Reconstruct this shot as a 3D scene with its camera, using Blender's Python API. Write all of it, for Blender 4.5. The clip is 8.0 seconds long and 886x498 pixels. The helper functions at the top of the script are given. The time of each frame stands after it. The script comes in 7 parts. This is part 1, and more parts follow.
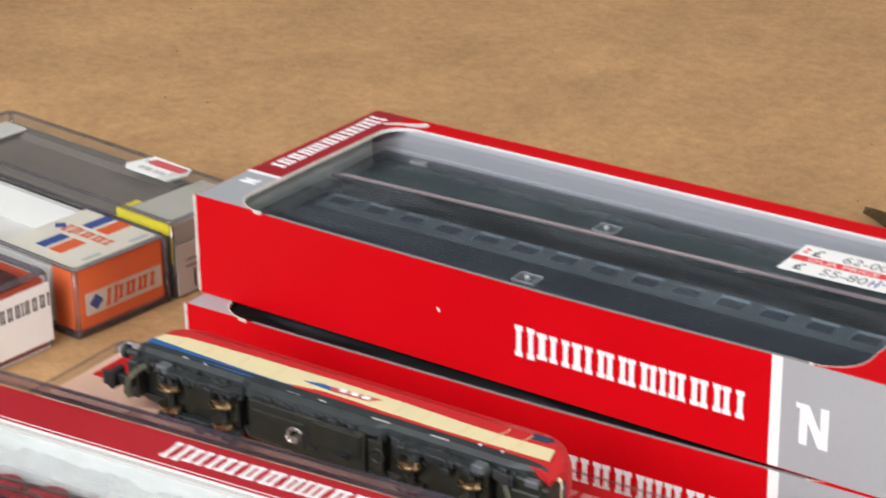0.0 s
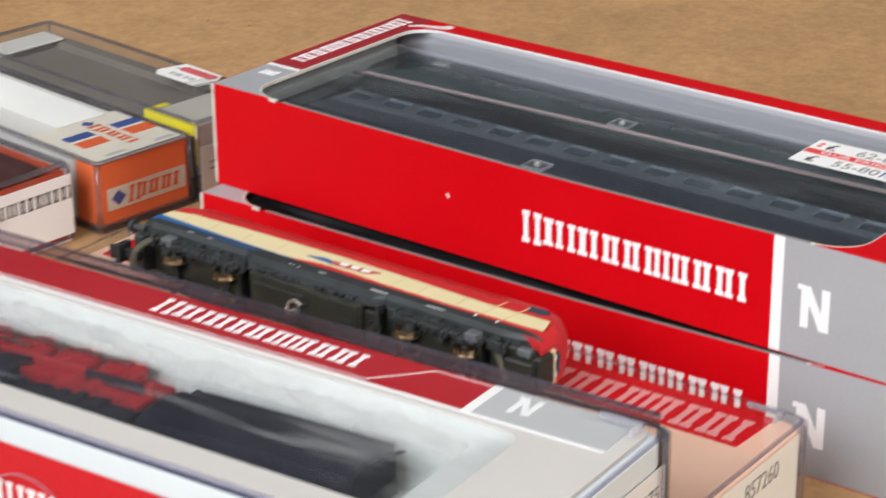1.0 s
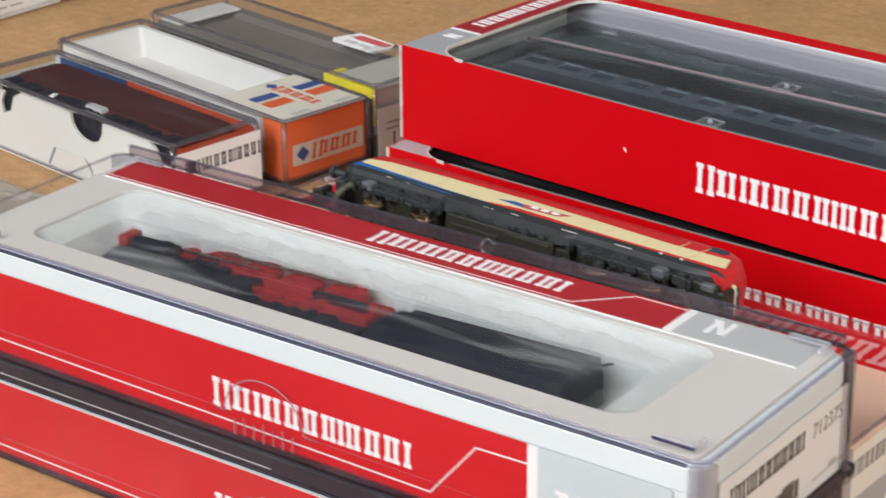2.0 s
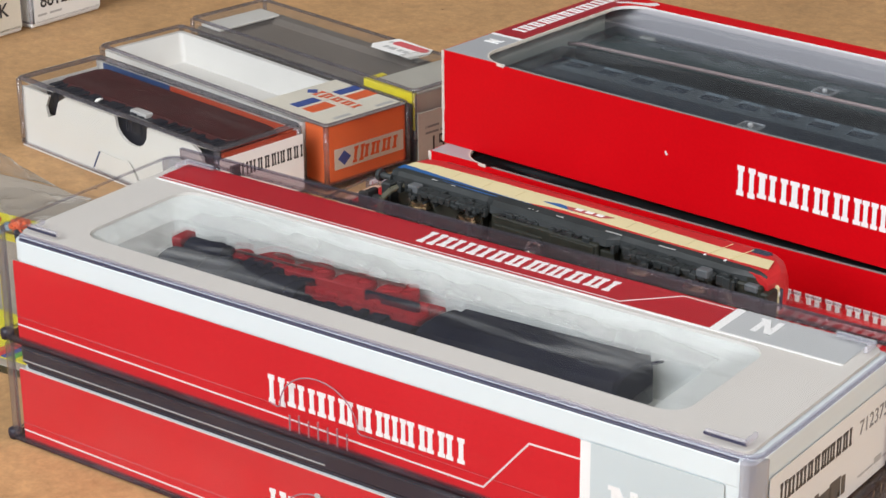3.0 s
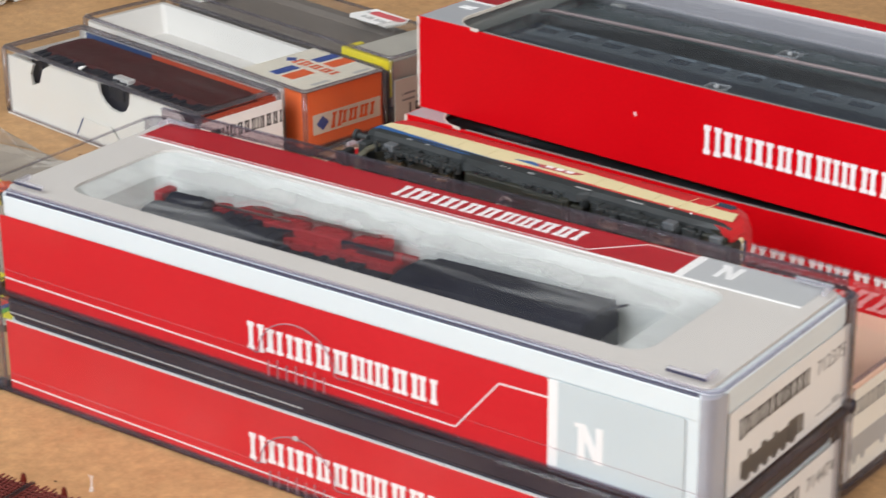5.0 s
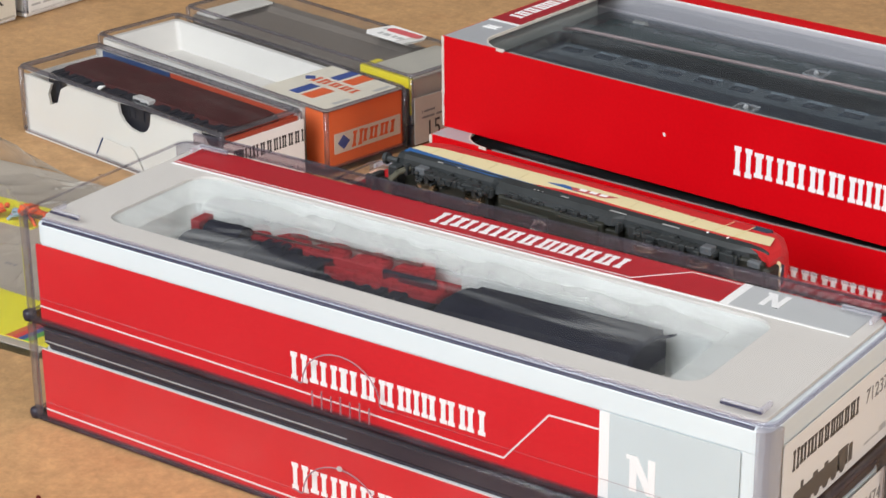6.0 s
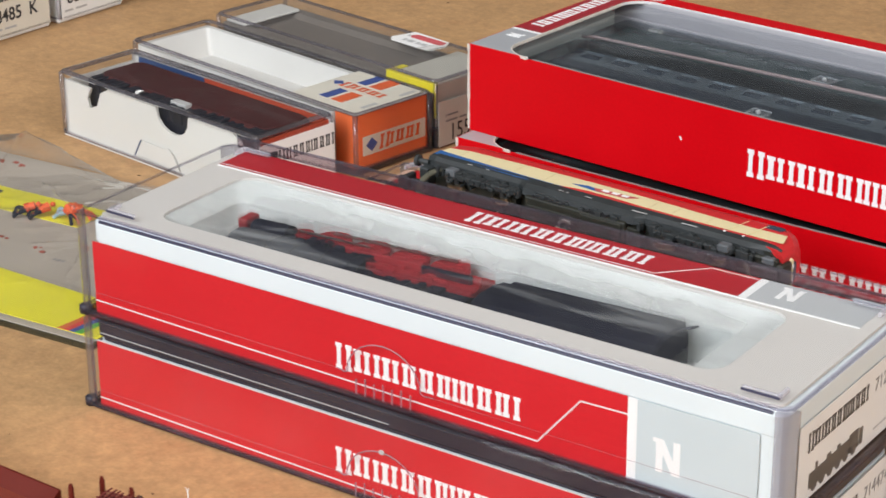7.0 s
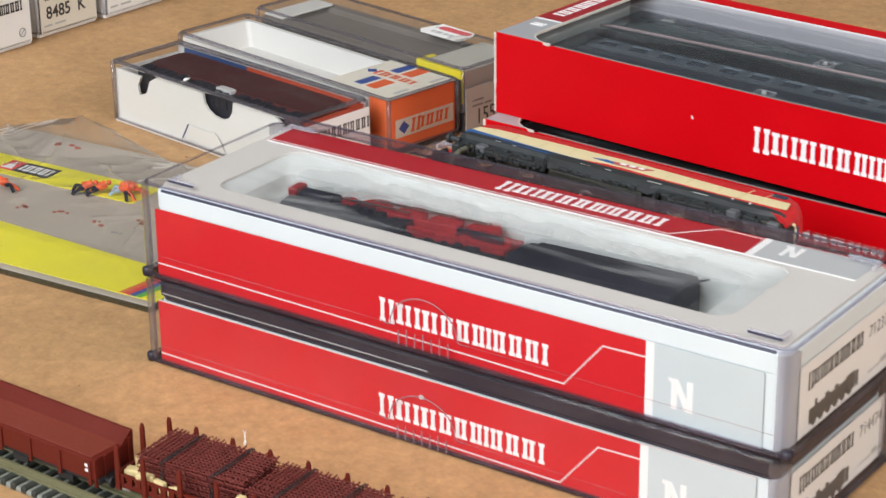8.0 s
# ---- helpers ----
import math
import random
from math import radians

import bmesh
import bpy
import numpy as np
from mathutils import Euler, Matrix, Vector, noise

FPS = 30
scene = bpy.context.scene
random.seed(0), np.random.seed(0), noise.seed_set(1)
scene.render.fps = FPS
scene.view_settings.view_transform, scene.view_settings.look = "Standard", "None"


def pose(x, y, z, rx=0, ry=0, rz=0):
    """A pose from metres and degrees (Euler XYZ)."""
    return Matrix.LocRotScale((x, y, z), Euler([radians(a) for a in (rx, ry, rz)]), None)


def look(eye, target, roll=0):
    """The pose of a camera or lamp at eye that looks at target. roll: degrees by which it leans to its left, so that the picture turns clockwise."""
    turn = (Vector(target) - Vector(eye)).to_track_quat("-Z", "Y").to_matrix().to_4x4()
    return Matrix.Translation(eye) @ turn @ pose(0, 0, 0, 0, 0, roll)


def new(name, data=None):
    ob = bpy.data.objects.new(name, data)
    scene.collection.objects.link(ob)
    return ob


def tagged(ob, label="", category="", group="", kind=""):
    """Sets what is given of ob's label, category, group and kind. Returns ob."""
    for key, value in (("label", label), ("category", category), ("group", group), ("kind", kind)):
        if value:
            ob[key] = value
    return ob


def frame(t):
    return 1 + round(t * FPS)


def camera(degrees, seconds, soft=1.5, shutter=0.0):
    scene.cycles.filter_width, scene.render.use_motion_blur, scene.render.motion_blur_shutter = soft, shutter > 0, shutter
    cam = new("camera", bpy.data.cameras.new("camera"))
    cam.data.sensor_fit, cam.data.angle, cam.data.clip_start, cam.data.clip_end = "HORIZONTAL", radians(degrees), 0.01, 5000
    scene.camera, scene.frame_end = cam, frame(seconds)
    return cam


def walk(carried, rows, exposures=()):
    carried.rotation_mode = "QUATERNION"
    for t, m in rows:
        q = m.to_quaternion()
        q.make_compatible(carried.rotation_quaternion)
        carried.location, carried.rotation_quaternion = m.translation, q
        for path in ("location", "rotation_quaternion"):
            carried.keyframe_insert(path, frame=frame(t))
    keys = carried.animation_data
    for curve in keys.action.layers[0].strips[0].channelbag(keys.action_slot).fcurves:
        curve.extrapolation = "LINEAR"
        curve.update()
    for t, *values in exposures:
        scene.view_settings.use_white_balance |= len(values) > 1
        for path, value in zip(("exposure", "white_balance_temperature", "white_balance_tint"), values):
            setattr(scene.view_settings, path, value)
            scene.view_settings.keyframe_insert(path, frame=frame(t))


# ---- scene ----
PATH = [
    (0, (0.3777, -0.2931, 0.3013), (0.1400, 0.1004, 0.1048), -0.93),
    (0.5, (0.3906, -0.2643, 0.2715), (0.1459, 0.1253, 0.0756), -1.09),
    (1, (0.4023, -0.2914, 0.2687), (0.1468, 0.0921, 0.0749), -0.50),
    (1.5, (0.4118, -0.3303, 0.2602), (0.1452, 0.0470, 0.0691), -0.33),
    (2, (0.4057, -0.3468, 0.2699), (0.1348, 0.0270, 0.0780), -0.32),
    (2.2, (0.4028, -0.3536, 0.2740), (0.1301, 0.0195, 0.0830), -0.47),
    (3.3, (0.4069, -0.3616, 0.2717), (0.1329, 0.0109, 0.0814), -0.45),
    (3.5, (0.4122, -0.3652, 0.2770), (0.1397, 0.0078, 0.0858), -0.51),
    (4, (0.4259, -0.3833, 0.2702), (0.1534, -0.0095, 0.0802), -0.46),
    (4.5, (0.4307, -0.3743, 0.2756), (0.1591, -0.0006, 0.0844), -0.46),
    (5, (0.4185, -0.3753, 0.2694), (0.1481, -0.0011, 0.0776), -0.40),
    (5.2, (0.4053, -0.3814, 0.2663), (0.1357, -0.0066, 0.0743), -0.43),
    (6.3, (0.4019, -0.3816, 0.2795), (0.1375, -0.0038, 0.0861), -0.51),
    (6.5, (0.4079, -0.3908, 0.2788), (0.1437, -0.0129, 0.0855), -0.51),
    (7, (0.4125, -0.4157, 0.2912), (0.1485, -0.0377, 0.0976), -0.39),
    (7.5, (0.4143, -0.4418, 0.2986), (0.1501, -0.0638, 0.1054), -0.36),
    (8, (0.4408, -0.4683, 0.3014), (0.1744, -0.0909, 0.1100), -0.62),
]
cam = camera(22.61, 8.0, shutter=0.4)
walk(cam, [(t, look(eye, target, roll)) for t, eye, target, roll in PATH], exposures=[(0, 0.0, 6500, 13), (1, -0.07, 6500, 13), (1.5, -0.22, 6500, 13), (2, -0.21, 6500, 13), (4, -0.16, 6500, 13), (6.5, -0.16, 6500, 13), (8, -0.11, 6500, 13)])

# ---- light ----
world = bpy.data.worlds.new("world")
scene.world = world
world.use_nodes = True
wn = world.node_tree
sky = wn.nodes.new("ShaderNodeTexSky")
sky.sky_type = "NISHITA"
sky.sun_disc = False
sky.sun_elevation = radians(40)
sky.sun_rotation = radians(200)
wn.nodes["Background"].inputs["Strength"].default_value = 0.1
wn.links.new(sky.outputs["Color"], wn.nodes["Background"].inputs["Color"])


def window_lamp(name, eye, target, wide, high, watts, colour):
    lamp = bpy.data.lights.new(name, "AREA")
    lamp.shape, lamp.size, lamp.size_y, lamp.energy, lamp.color = "RECTANGLE", wide, high, watts, colour
    ob = new(name, lamp)
    ob.matrix_world = look(eye, target)
    return ob


# daylight from two unseen windows; the east one is added to fill the end faces
window_lamp("unseen_window_light", (-0.22, -1.74, 1.45), (-0.1, 0.3, 0.35), 1.9, 1.6, 82, (0.91, 0.97, 1.0))
window_lamp("unseen_window_light", (2.12, -0.2, 1.2), (0.1, 0.1, 0.1), 1.2, 1.2, 34, (1.0, 0.97, 0.93))


# ---- materials ----
def material(name, colour, rough=0.5, metal=0.0, vary=0.06, scale=60.0, fine=900.0, bump=0.15, depth=0.0003,
             spots=0.0, spot_colour=(0.1, 0.08, 0.06), spec=0.5, coat=0.0, random_piece=0.0, bump_scale=None):
    """A surface with mottling at two scales, grain in its relief and gloss, and stains where asked."""
    m = bpy.data.materials.new(name)
    m.use_nodes = True
    n, ln = m.node_tree.nodes, m.node_tree.links
    b = n["Principled BSDF"]
    b.inputs["Metallic"].default_value = metal
    b.inputs["Specular IOR Level"].default_value = spec
    b.inputs["Coat Weight"].default_value = coat
    tc = n.new("ShaderNodeTexCoord")
    big, small = n.new("ShaderNodeTexNoise"), n.new("ShaderNodeTexNoise")
    for tex, s, d in ((big, scale, 3), (small, fine, 4)):
        tex.inputs["Scale"].default_value, tex.inputs["Detail"].default_value = s, d
        ln.new(tc.outputs["Object"], tex.inputs["Vector"])
    add = n.new("ShaderNodeMath")
    add.operation = "ADD"
    ln.new(big.outputs["Fac"], add.inputs[0])
    ln.new(small.outputs["Fac"], add.inputs[1])
    spread = n.new("ShaderNodeMapRange")
    spread.inputs["From Min"].default_value, spread.inputs["From Max"].default_value = 0.6, 1.4
    spread.inputs["To Min"].default_value, spread.inputs["To Max"].default_value = 1 - vary, 1 + vary
    ln.new(add.outputs[0], spread.inputs["Value"])
    tint = n.new("ShaderNodeMix")
    tint.data_type, tint.blend_type = "RGBA", "MULTIPLY"
    tint.inputs["Factor"].default_value = 1.0
    tint.inputs["A"].default_value = (*colour, 1)
    ln.new(spread.outputs[0], tint.inputs["B"])
    out = tint.outputs["Result"]
    if random_piece:
        info = n.new("ShaderNodeObjectInfo")
        shade = n.new("ShaderNodeMapRange")
        shade.inputs["To Min"].default_value, shade.inputs["To Max"].default_value = 1 - random_piece, 1 + random_piece
        ln.new(info.outputs["Random"], shade.inputs["Value"])
        t2 = n.new("ShaderNodeMix")
        t2.data_type, t2.blend_type = "RGBA", "MULTIPLY"
        t2.inputs["Factor"].default_value = 1.0
        ln.new(out, t2.inputs["A"])
        ln.new(shade.outputs[0], t2.inputs["B"])
        out = t2.outputs["Result"]
    if spots:
        st = n.new("ShaderNodeTexNoise")
        st.inputs["Scale"].default_value, st.inputs["Detail"].default_value, st.inputs["Roughness"].default_value = scale * 2.3, 6, 0.7
        ln.new(tc.outputs["Object"], st.inputs["Vector"])
        cut = n.new("ShaderNodeMapRange")
        cut.inputs["From Min"].default_value, cut.inputs["From Max"].default_value = 0.56, 0.78
        cut.inputs["To Max"].default_value = spots
        ln.new(st.outputs["Fac"], cut.inputs["Value"])
        t3 = n.new("ShaderNodeMix")
        t3.data_type = "RGBA"
        t3.inputs["B"].default_value = (*spot_colour, 1)
        ln.new(cut.outputs[0], t3.inputs["Factor"])
        ln.new(out, t3.inputs["A"])
        out = t3.outputs["Result"]
    ln.new(out, b.inputs["Base Color"])
    gloss = n.new("ShaderNodeMapRange")
    gloss.inputs["From Min"].default_value, gloss.inputs["From Max"].default_value = 0.3, 0.7
    gloss.inputs["To Min"].default_value, gloss.inputs["To Max"].default_value = max(rough - 0.07, 0.02), min(rough + 0.07, 1)
    ln.new(big.outputs["Fac"], gloss.inputs["Value"])
    ln.new(gloss.outputs[0], b.inputs["Roughness"])
    if bump:
        bp = n.new("ShaderNodeBump")
        bp.inputs["Strength"].default_value, bp.inputs["Distance"].default_value = bump, depth
        ln.new(small.outputs["Fac"], bp.inputs["Height"])
        ln.new(bp.outputs["Normal"], b.inputs["Normal"])
    return m


def clear(name, tint=(0.97, 0.97, 0.98), rough=0.03, haze=0.0, haze_colour=(0.8, 0.8, 0.82), ior=1.45, wave=0.0, scratch=0.25, gloss=0.75, sheen_streak=0.0, blur=0.0):
    """Thin clear plastic: light goes straight through, gloss by Fresnel, with some milky haze, rubbed patches and
    painted reflection streaks.
    """
    m = bpy.data.materials.new(name)
    m.use_nodes = True
    n, ln = m.node_tree.nodes, m.node_tree.links
    n.remove(n["Principled BSDF"])
    tc = n.new("ShaderNodeTexCoord")
    tr, gl, df = n.new("ShaderNodeBsdfTransparent"), n.new("ShaderNodeBsdfGlossy"), n.new("ShaderNodeBsdfDiffuse")
    tr.inputs["Color"].default_value = (*tint, 1)
    df.inputs["Color"].default_value = (*haze_colour, 1)
    straight = tr
    if blur:
        rf, tr2 = n.new("ShaderNodeBsdfRefraction"), n.new("ShaderNodeMixShader")
        rf.inputs["Color"].default_value, rf.inputs["Roughness"].default_value, rf.inputs["IOR"].default_value = (*tint, 1), 0.24, 1.12
        tr2.inputs["Fac"].default_value = blur
        ln.new(tr.outputs[0], tr2.inputs[1])
        ln.new(rf.outputs[0], tr2.inputs[2])
        straight = tr2
    lw = n.new("ShaderNodeLayerWeight")
    lw.inputs["Blend"].default_value = 0.5
    pw = n.new("ShaderNodeMath")
    pw.operation = "POWER"
    pw.inputs[1].default_value = 5.0
    ln.new(lw.outputs["Facing"], pw.inputs[0])
    fr = n.new("ShaderNodeMath")
    fr.operation = "MULTIPLY_ADD"
    fr.inputs[1].default_value, fr.inputs[2].default_value = 0.96 * gloss, gloss * ((ior - 1) / (ior + 1)) ** 2
    ln.new(pw.outputs[0], fr.inputs[0])
    rub = n.new("ShaderNodeTexNoise")
    rub.inputs["Scale"].default_value, rub.inputs["Detail"].default_value = 45, 5
    ln.new(tc.outputs["Object"], rub.inputs["Vector"])
    rg = n.new("ShaderNodeMapRange")
    rg.inputs["From Min"].default_value, rg.inputs["From Max"].default_value = 0.4, 0.75
    rg.inputs["To Min"].default_value, rg.inputs["To Max"].default_value = rough, rough + scratch * 0.4
    ln.new(rub.outputs["Fac"], rg.inputs["Value"])
    ln.new(rg.outputs[0], gl.inputs["Roughness"])
    if wave:
        wv = n.new("ShaderNodeTexNoise")
        wv.inputs["Scale"].default_value, wv.inputs["Detail"].default_value = 28, 2
        ln.new(tc.outputs["Object"], wv.inputs["Vector"])
        bp = n.new("ShaderNodeBump")
        bp.inputs["Strength"].default_value, bp.inputs["Distance"].default_value = wave, 0.004
        ln.new(wv.outputs["Fac"], bp.inputs["Height"])
        ln.new(bp.outputs["Normal"], gl.inputs["Normal"])
    milky = n.new("ShaderNodeMixShader")
    hz = n.new("ShaderNodeMapRange")
    hz.inputs["From Min"].default_value, hz.inputs["From Max"].default_value = 0.35, 0.7
    hz.inputs["To Min"].default_value, hz.inputs["To Max"].default_value = haze * 0.55, haze * 1.45
    ln.new(rub.outputs["Fac"], hz.inputs["Value"])
    cloud = hz.outputs[0]
    # pale drawn-out noise painted in as reflections on the plastic
    if sheen_streak:
        mp = n.new("ShaderNodeMapping")
        mp.inputs["Scale"].default_value = (16, 75, 40)
        mp.inputs["Rotation"].default_value = (0, 0, 0.12)
        ln.new(tc.outputs["Object"], mp.inputs["Vector"])
        sn = n.new("ShaderNodeTexNoise")
        sn.inputs["Scale"].default_value, sn.inputs["Detail"].default_value, sn.inputs["Distortion"].default_value = 1.0, 4, 0.6
        ln.new(mp.outputs[0], sn.inputs["Vector"])
        sr = n.new("ShaderNodeMapRange")
        sr.inputs["From Min"].default_value, sr.inputs["From Max"].default_value = 0.5, 0.72
        sr.inputs["To Min"].default_value, sr.inputs["To Max"].default_value = 0.0, sheen_streak
        ln.new(sn.outputs["Fac"], sr.inputs["Value"])
        ad = n.new("ShaderNodeMath")
        ad.operation = "ADD"
        ln.new(cloud, ad.inputs[0])
        ln.new(sr.outputs[0], ad.inputs[1])
        cloud = ad.outputs[0]
    ln.new(cloud, milky.inputs["Fac"])
    ln.new(straight.outputs[0], milky.inputs[1])
    ln.new(df.outputs[0], milky.inputs[2])
    mix = n.new("ShaderNodeMixShader")
    ln.new(fr.outputs[0], mix.inputs["Fac"])
    ln.new(milky.outputs[0], mix.inputs[1])
    ln.new(gl.outputs[0], mix.inputs[2])
    ln.new(mix.outputs[0], n["Material Output"].inputs["Surface"])
    return m


RED = material("red card", (0.56, 0.0022, 0.006), 0.40, vary=0.07, scale=25, bump=0.06, depth=0.0001, spec=0.09)
# insert red: front copy lifted for the cover's reflections, top copy shaded darker
FRONT_RED_LIT = material("front red print, lightened", (0.60, 0.018, 0.024), 0.40, vary=0.07, scale=25, bump=0.06, depth=0.0001, spec=0.2)
TOP_RED_SHADED = material("top red print, shaded", (0.42, 0.012, 0.02), 0.36, vary=0.05, scale=25, bump=0.05, depth=0.0001)
DARK_RED = material("dark red print", (0.33, 0.012, 0.02), 0.36, vary=0.05, scale=25, bump=0.05, depth=0.0001)
GREY_CARD = material("grey card", (0.36, 0.37, 0.385), 0.38, vary=0.04, scale=30, bump=0.05, depth=0.0001)
LIGHT_GREY = material("light grey card", (0.60, 0.575, 0.54), 0.4, vary=0.04, scale=30, bump=0.05, depth=0.0001)
WHITE_CARD = material("cool white plastic", (0.70, 0.775, 0.79), 0.45, vary=0.03, scale=30, bump=0.06, depth=0.0001)
LINE_INK = material("dull white print", (0.74, 0.66, 0.64), 0.45, vary=0.05, bump=0)
WHITE_INK = material("white print", (0.84, 0.84, 0.83), 0.45, vary=0.03, bump=0)
BLACK_INK = material("black print", (0.03, 0.03, 0.032), 0.5, vary=0.05, bump=0)
GREY_INK = material("grey print", (0.22, 0.22, 0.22), 0.5, vary=0.1, bump=0)
DARK_INK = material("dark grey print", (0.09, 0.085, 0.08), 0.5, vary=0.3, scale=400, bump=0)
PALE_INK = material("pale grey print", (0.45, 0.45, 0.44), 0.5, vary=0.1, bump=0)
RED_INK = material("red print", (0.7, 0.05, 0.05), 0.45, vary=0.08, bump=0)
BLUE_INK = material("blue print", (0.04, 0.08, 0.3), 0.45, vary=0.08, bump=0)
CREAM_CARD = material("cream white card", (0.70, 0.685, 0.64), 0.55, vary=0.04, scale=40, bump=0.08, depth=0.0001)
ORANGE = material("orange card", (0.94, 0.185, 0.055), 0.4, vary=0.06, scale=30, bump=0.06, depth=0.0001)
ORANGE_INK = material("orange print", (0.75, 0.12, 0.03), 0.45, vary=0.06, bump=0)
YELLOW = material("yellow card", (0.85, 0.72, 0.02), 0.42, vary=0.05, bump=0.05, depth=0.0001)
# white foam with the dimming by the clear lid put into its colour
FOAM_DIMMED = material("foam tray dimmed by its lid", (0.66, 0.65, 0.62), 0.7, vary=0.08, scale=60, bump=0.2)
FOAM = material("white foam tray", (0.90, 0.905, 0.885), 0.7, vary=0.05, scale=80, bump=0.2)
EDGE_CARD = material("raw card edge", (0.62, 0.57, 0.5), 0.8, vary=0.12, scale=200, bump=0.3)
LABEL = material("paper label", (0.82, 0.815, 0.79), 0.55, vary=0.03, bump=0.04, depth=0.0001)
CREAM_LABEL = material("yellowed label", (0.72, 0.68, 0.58), 0.55, vary=0.04, bump=0.04, depth=0.0001)
CLEAR = clear("clear plastic", (0.992, 0.992, 0.992), haze=0.004, gloss=0.5)
# pinkish haze colour stands in for the table reflected in the lower cover
HAZED_CLEAR = clear("clear plastic with reflection haze", (0.985, 0.985, 0.985), haze=0.022, haze_colour=(0.88, 0.74, 0.70), gloss=0.45)
CLEAR_EDGE = clear("clear plastic edge", (0.68, 0.66, 0.72), haze=0.06, haze_colour=(0.5, 0.48, 0.55))
TINTED_BASE = clear("smoky clear base", (0.40, 0.26, 0.30), haze=0.12, haze_colour=(0.22, 0.12, 0.15))
BACK_CLEAR = clear("purple tinged clear lip", (0.76, 0.71, 0.73), haze=0.11, haze_colour=(0.24, 0.18, 0.20), gloss=0.4)
CORNER_CLEAR = clear("grey tinged clear corner", (0.80, 0.79, 0.82), haze=0.08, haze_colour=(0.58, 0.56, 0.60), gloss=1.6)
# cloudy film: its pale streaks also imitate ghost reflections
CLOUDY = clear("cloudy film", (0.99, 0.99, 0.99), 0.14, haze=0.018, haze_colour=(0.86, 0.89, 0.88), wave=0.6, scratch=0.5, gloss=0.16, sheen_streak=0.28, blur=0.22)
# window film: reflections put in as pale haze and streaks
FILM = clear("window film", (0.93, 0.94, 0.95), 0.03, haze=0.010, haze_colour=(0.6, 0.66, 0.7), wave=0.3, gloss=0.45, sheen_streak=0.035)
OLD_CLEAR = clear("scuffed clear lid", (0.96, 0.96, 0.955), 0.06, haze=0.008, haze_colour=(0.6, 0.6, 0.58), gloss=0.45, sheen_streak=0.03, wave=0.1)
RIB_CLEAR = clear("pale clear rib", (0.86, 0.85, 0.89), haze=0.22, haze_colour=(0.90, 0.90, 0.93))
GREY_CLEAR = clear("greyed clear lid", (0.93, 0.93, 0.92), 0.08, haze=0.06, haze_colour=(0.5, 0.49, 0.48), gloss=0.8, sheen_streak=0.05)


def table_material():
    """Brown fibrous board: blotches, fine felted mottling, orange stains and small dark dents."""
    m = material("brown fibreboard", (0.452, 0.264, 0.121), 0.62, vary=0.13, scale=18, fine=700, bump=0.4, depth=0.0005,
                 spots=0.42, spot_colour=(0.38, 0.17, 0.07), spec=0.35)
    n, ln = m.node_tree.nodes, m.node_tree.links
    b = n["Principled BSDF"]
    tc = n.new("ShaderNodeTexCoord")
    for scale, detail, low, high, amount in ((7, 3, 0.3, 0.7, 0.09), (26, 4, 0.3, 0.7, 0.06), (70, 5, 0.3, 0.7, 0.08), (190, 4, 0.32, 0.68, 0.13), (420, 3, 0.35, 0.65, 0.05)):
        last = b.inputs["Base Color"].links[0].from_socket
        tex = n.new("ShaderNodeTexNoise")
        tex.inputs["Scale"].default_value, tex.inputs["Detail"].default_value, tex.inputs["Roughness"].default_value = scale, detail, 0.65
        tex.inputs["Distortion"].default_value = 0.3
        ln.new(tc.outputs["Object"], tex.inputs["Vector"])
        rg = n.new("ShaderNodeMapRange")
        rg.inputs["From Min"].default_value, rg.inputs["From Max"].default_value = low, high
        rg.inputs["To Min"].default_value, rg.inputs["To Max"].default_value = 1 - amount, 1 + amount
        ln.new(tex.outputs["Fac"], rg.inputs["Value"])
        mx = n.new("ShaderNodeMix")
        mx.data_type, mx.blend_type = "RGBA", "MULTIPLY"
        mx.inputs["Factor"].default_value = 1.0
        ln.new(last, mx.inputs["A"])
        ln.new(rg.outputs[0], mx.inputs["B"])
        ln.new(mx.outputs["Result"], b.inputs["Base Color"])
    return m


TABLE = table_material()
WALL = material("muted wall paint", (0.23, 0.235, 0.24), 0.8, vary=0.05, scale=3, fine=120, bump=0.1, depth=0.002)
FLOOR = material("wooden floor", (0.25, 0.16, 0.09), 0.5, vary=0.2, scale=4, fine=60, bump=0.1)
CEILING = material("white ceiling", (0.78, 0.74, 0.68), 0.85, vary=0.03, scale=3, fine=120, bump=0.1, depth=0.002)
WOOD = material("table leg wood", (0.3, 0.2, 0.11), 0.55, vary=0.2, scale=12, fine=150)


# ---- mesh helpers ----
def part(name, bm, mat, parent=None, label="", smooth=False, m=None):
    me = bpy.data.meshes.new(name)
    bmesh.ops.recalc_face_normals(bm, faces=bm.faces)
    if smooth:
        for f in bm.faces:
            f.smooth = True
    bm.to_mesh(me)
    bm.free()
    me.materials.append(mat)
    return hang(name, me, parent, label, m)


def hang(name, me, parent=None, label="", m=None):
    """An object on mesh data me under parent, at the pose m in the parent's axes."""
    ob = new(name, me)
    if parent is not None:
        ob.parent = parent
    if m is not None:
        ob.matrix_basis = m
    if label:
        tagged(ob, label)
    return ob


def thing(name, label, category, m, group="", kind=""):
    ob = new(name)
    ob.empty_display_size = 0.01
    ob.matrix_basis = m
    return tagged(ob, label, category, group, kind)


def sized(m, sx, sy, sz):
    """The pose m for a thing built at sx, sy, sz times its nominal size."""
    return m @ Matrix.Diagonal((sx, sy, sz, 1))


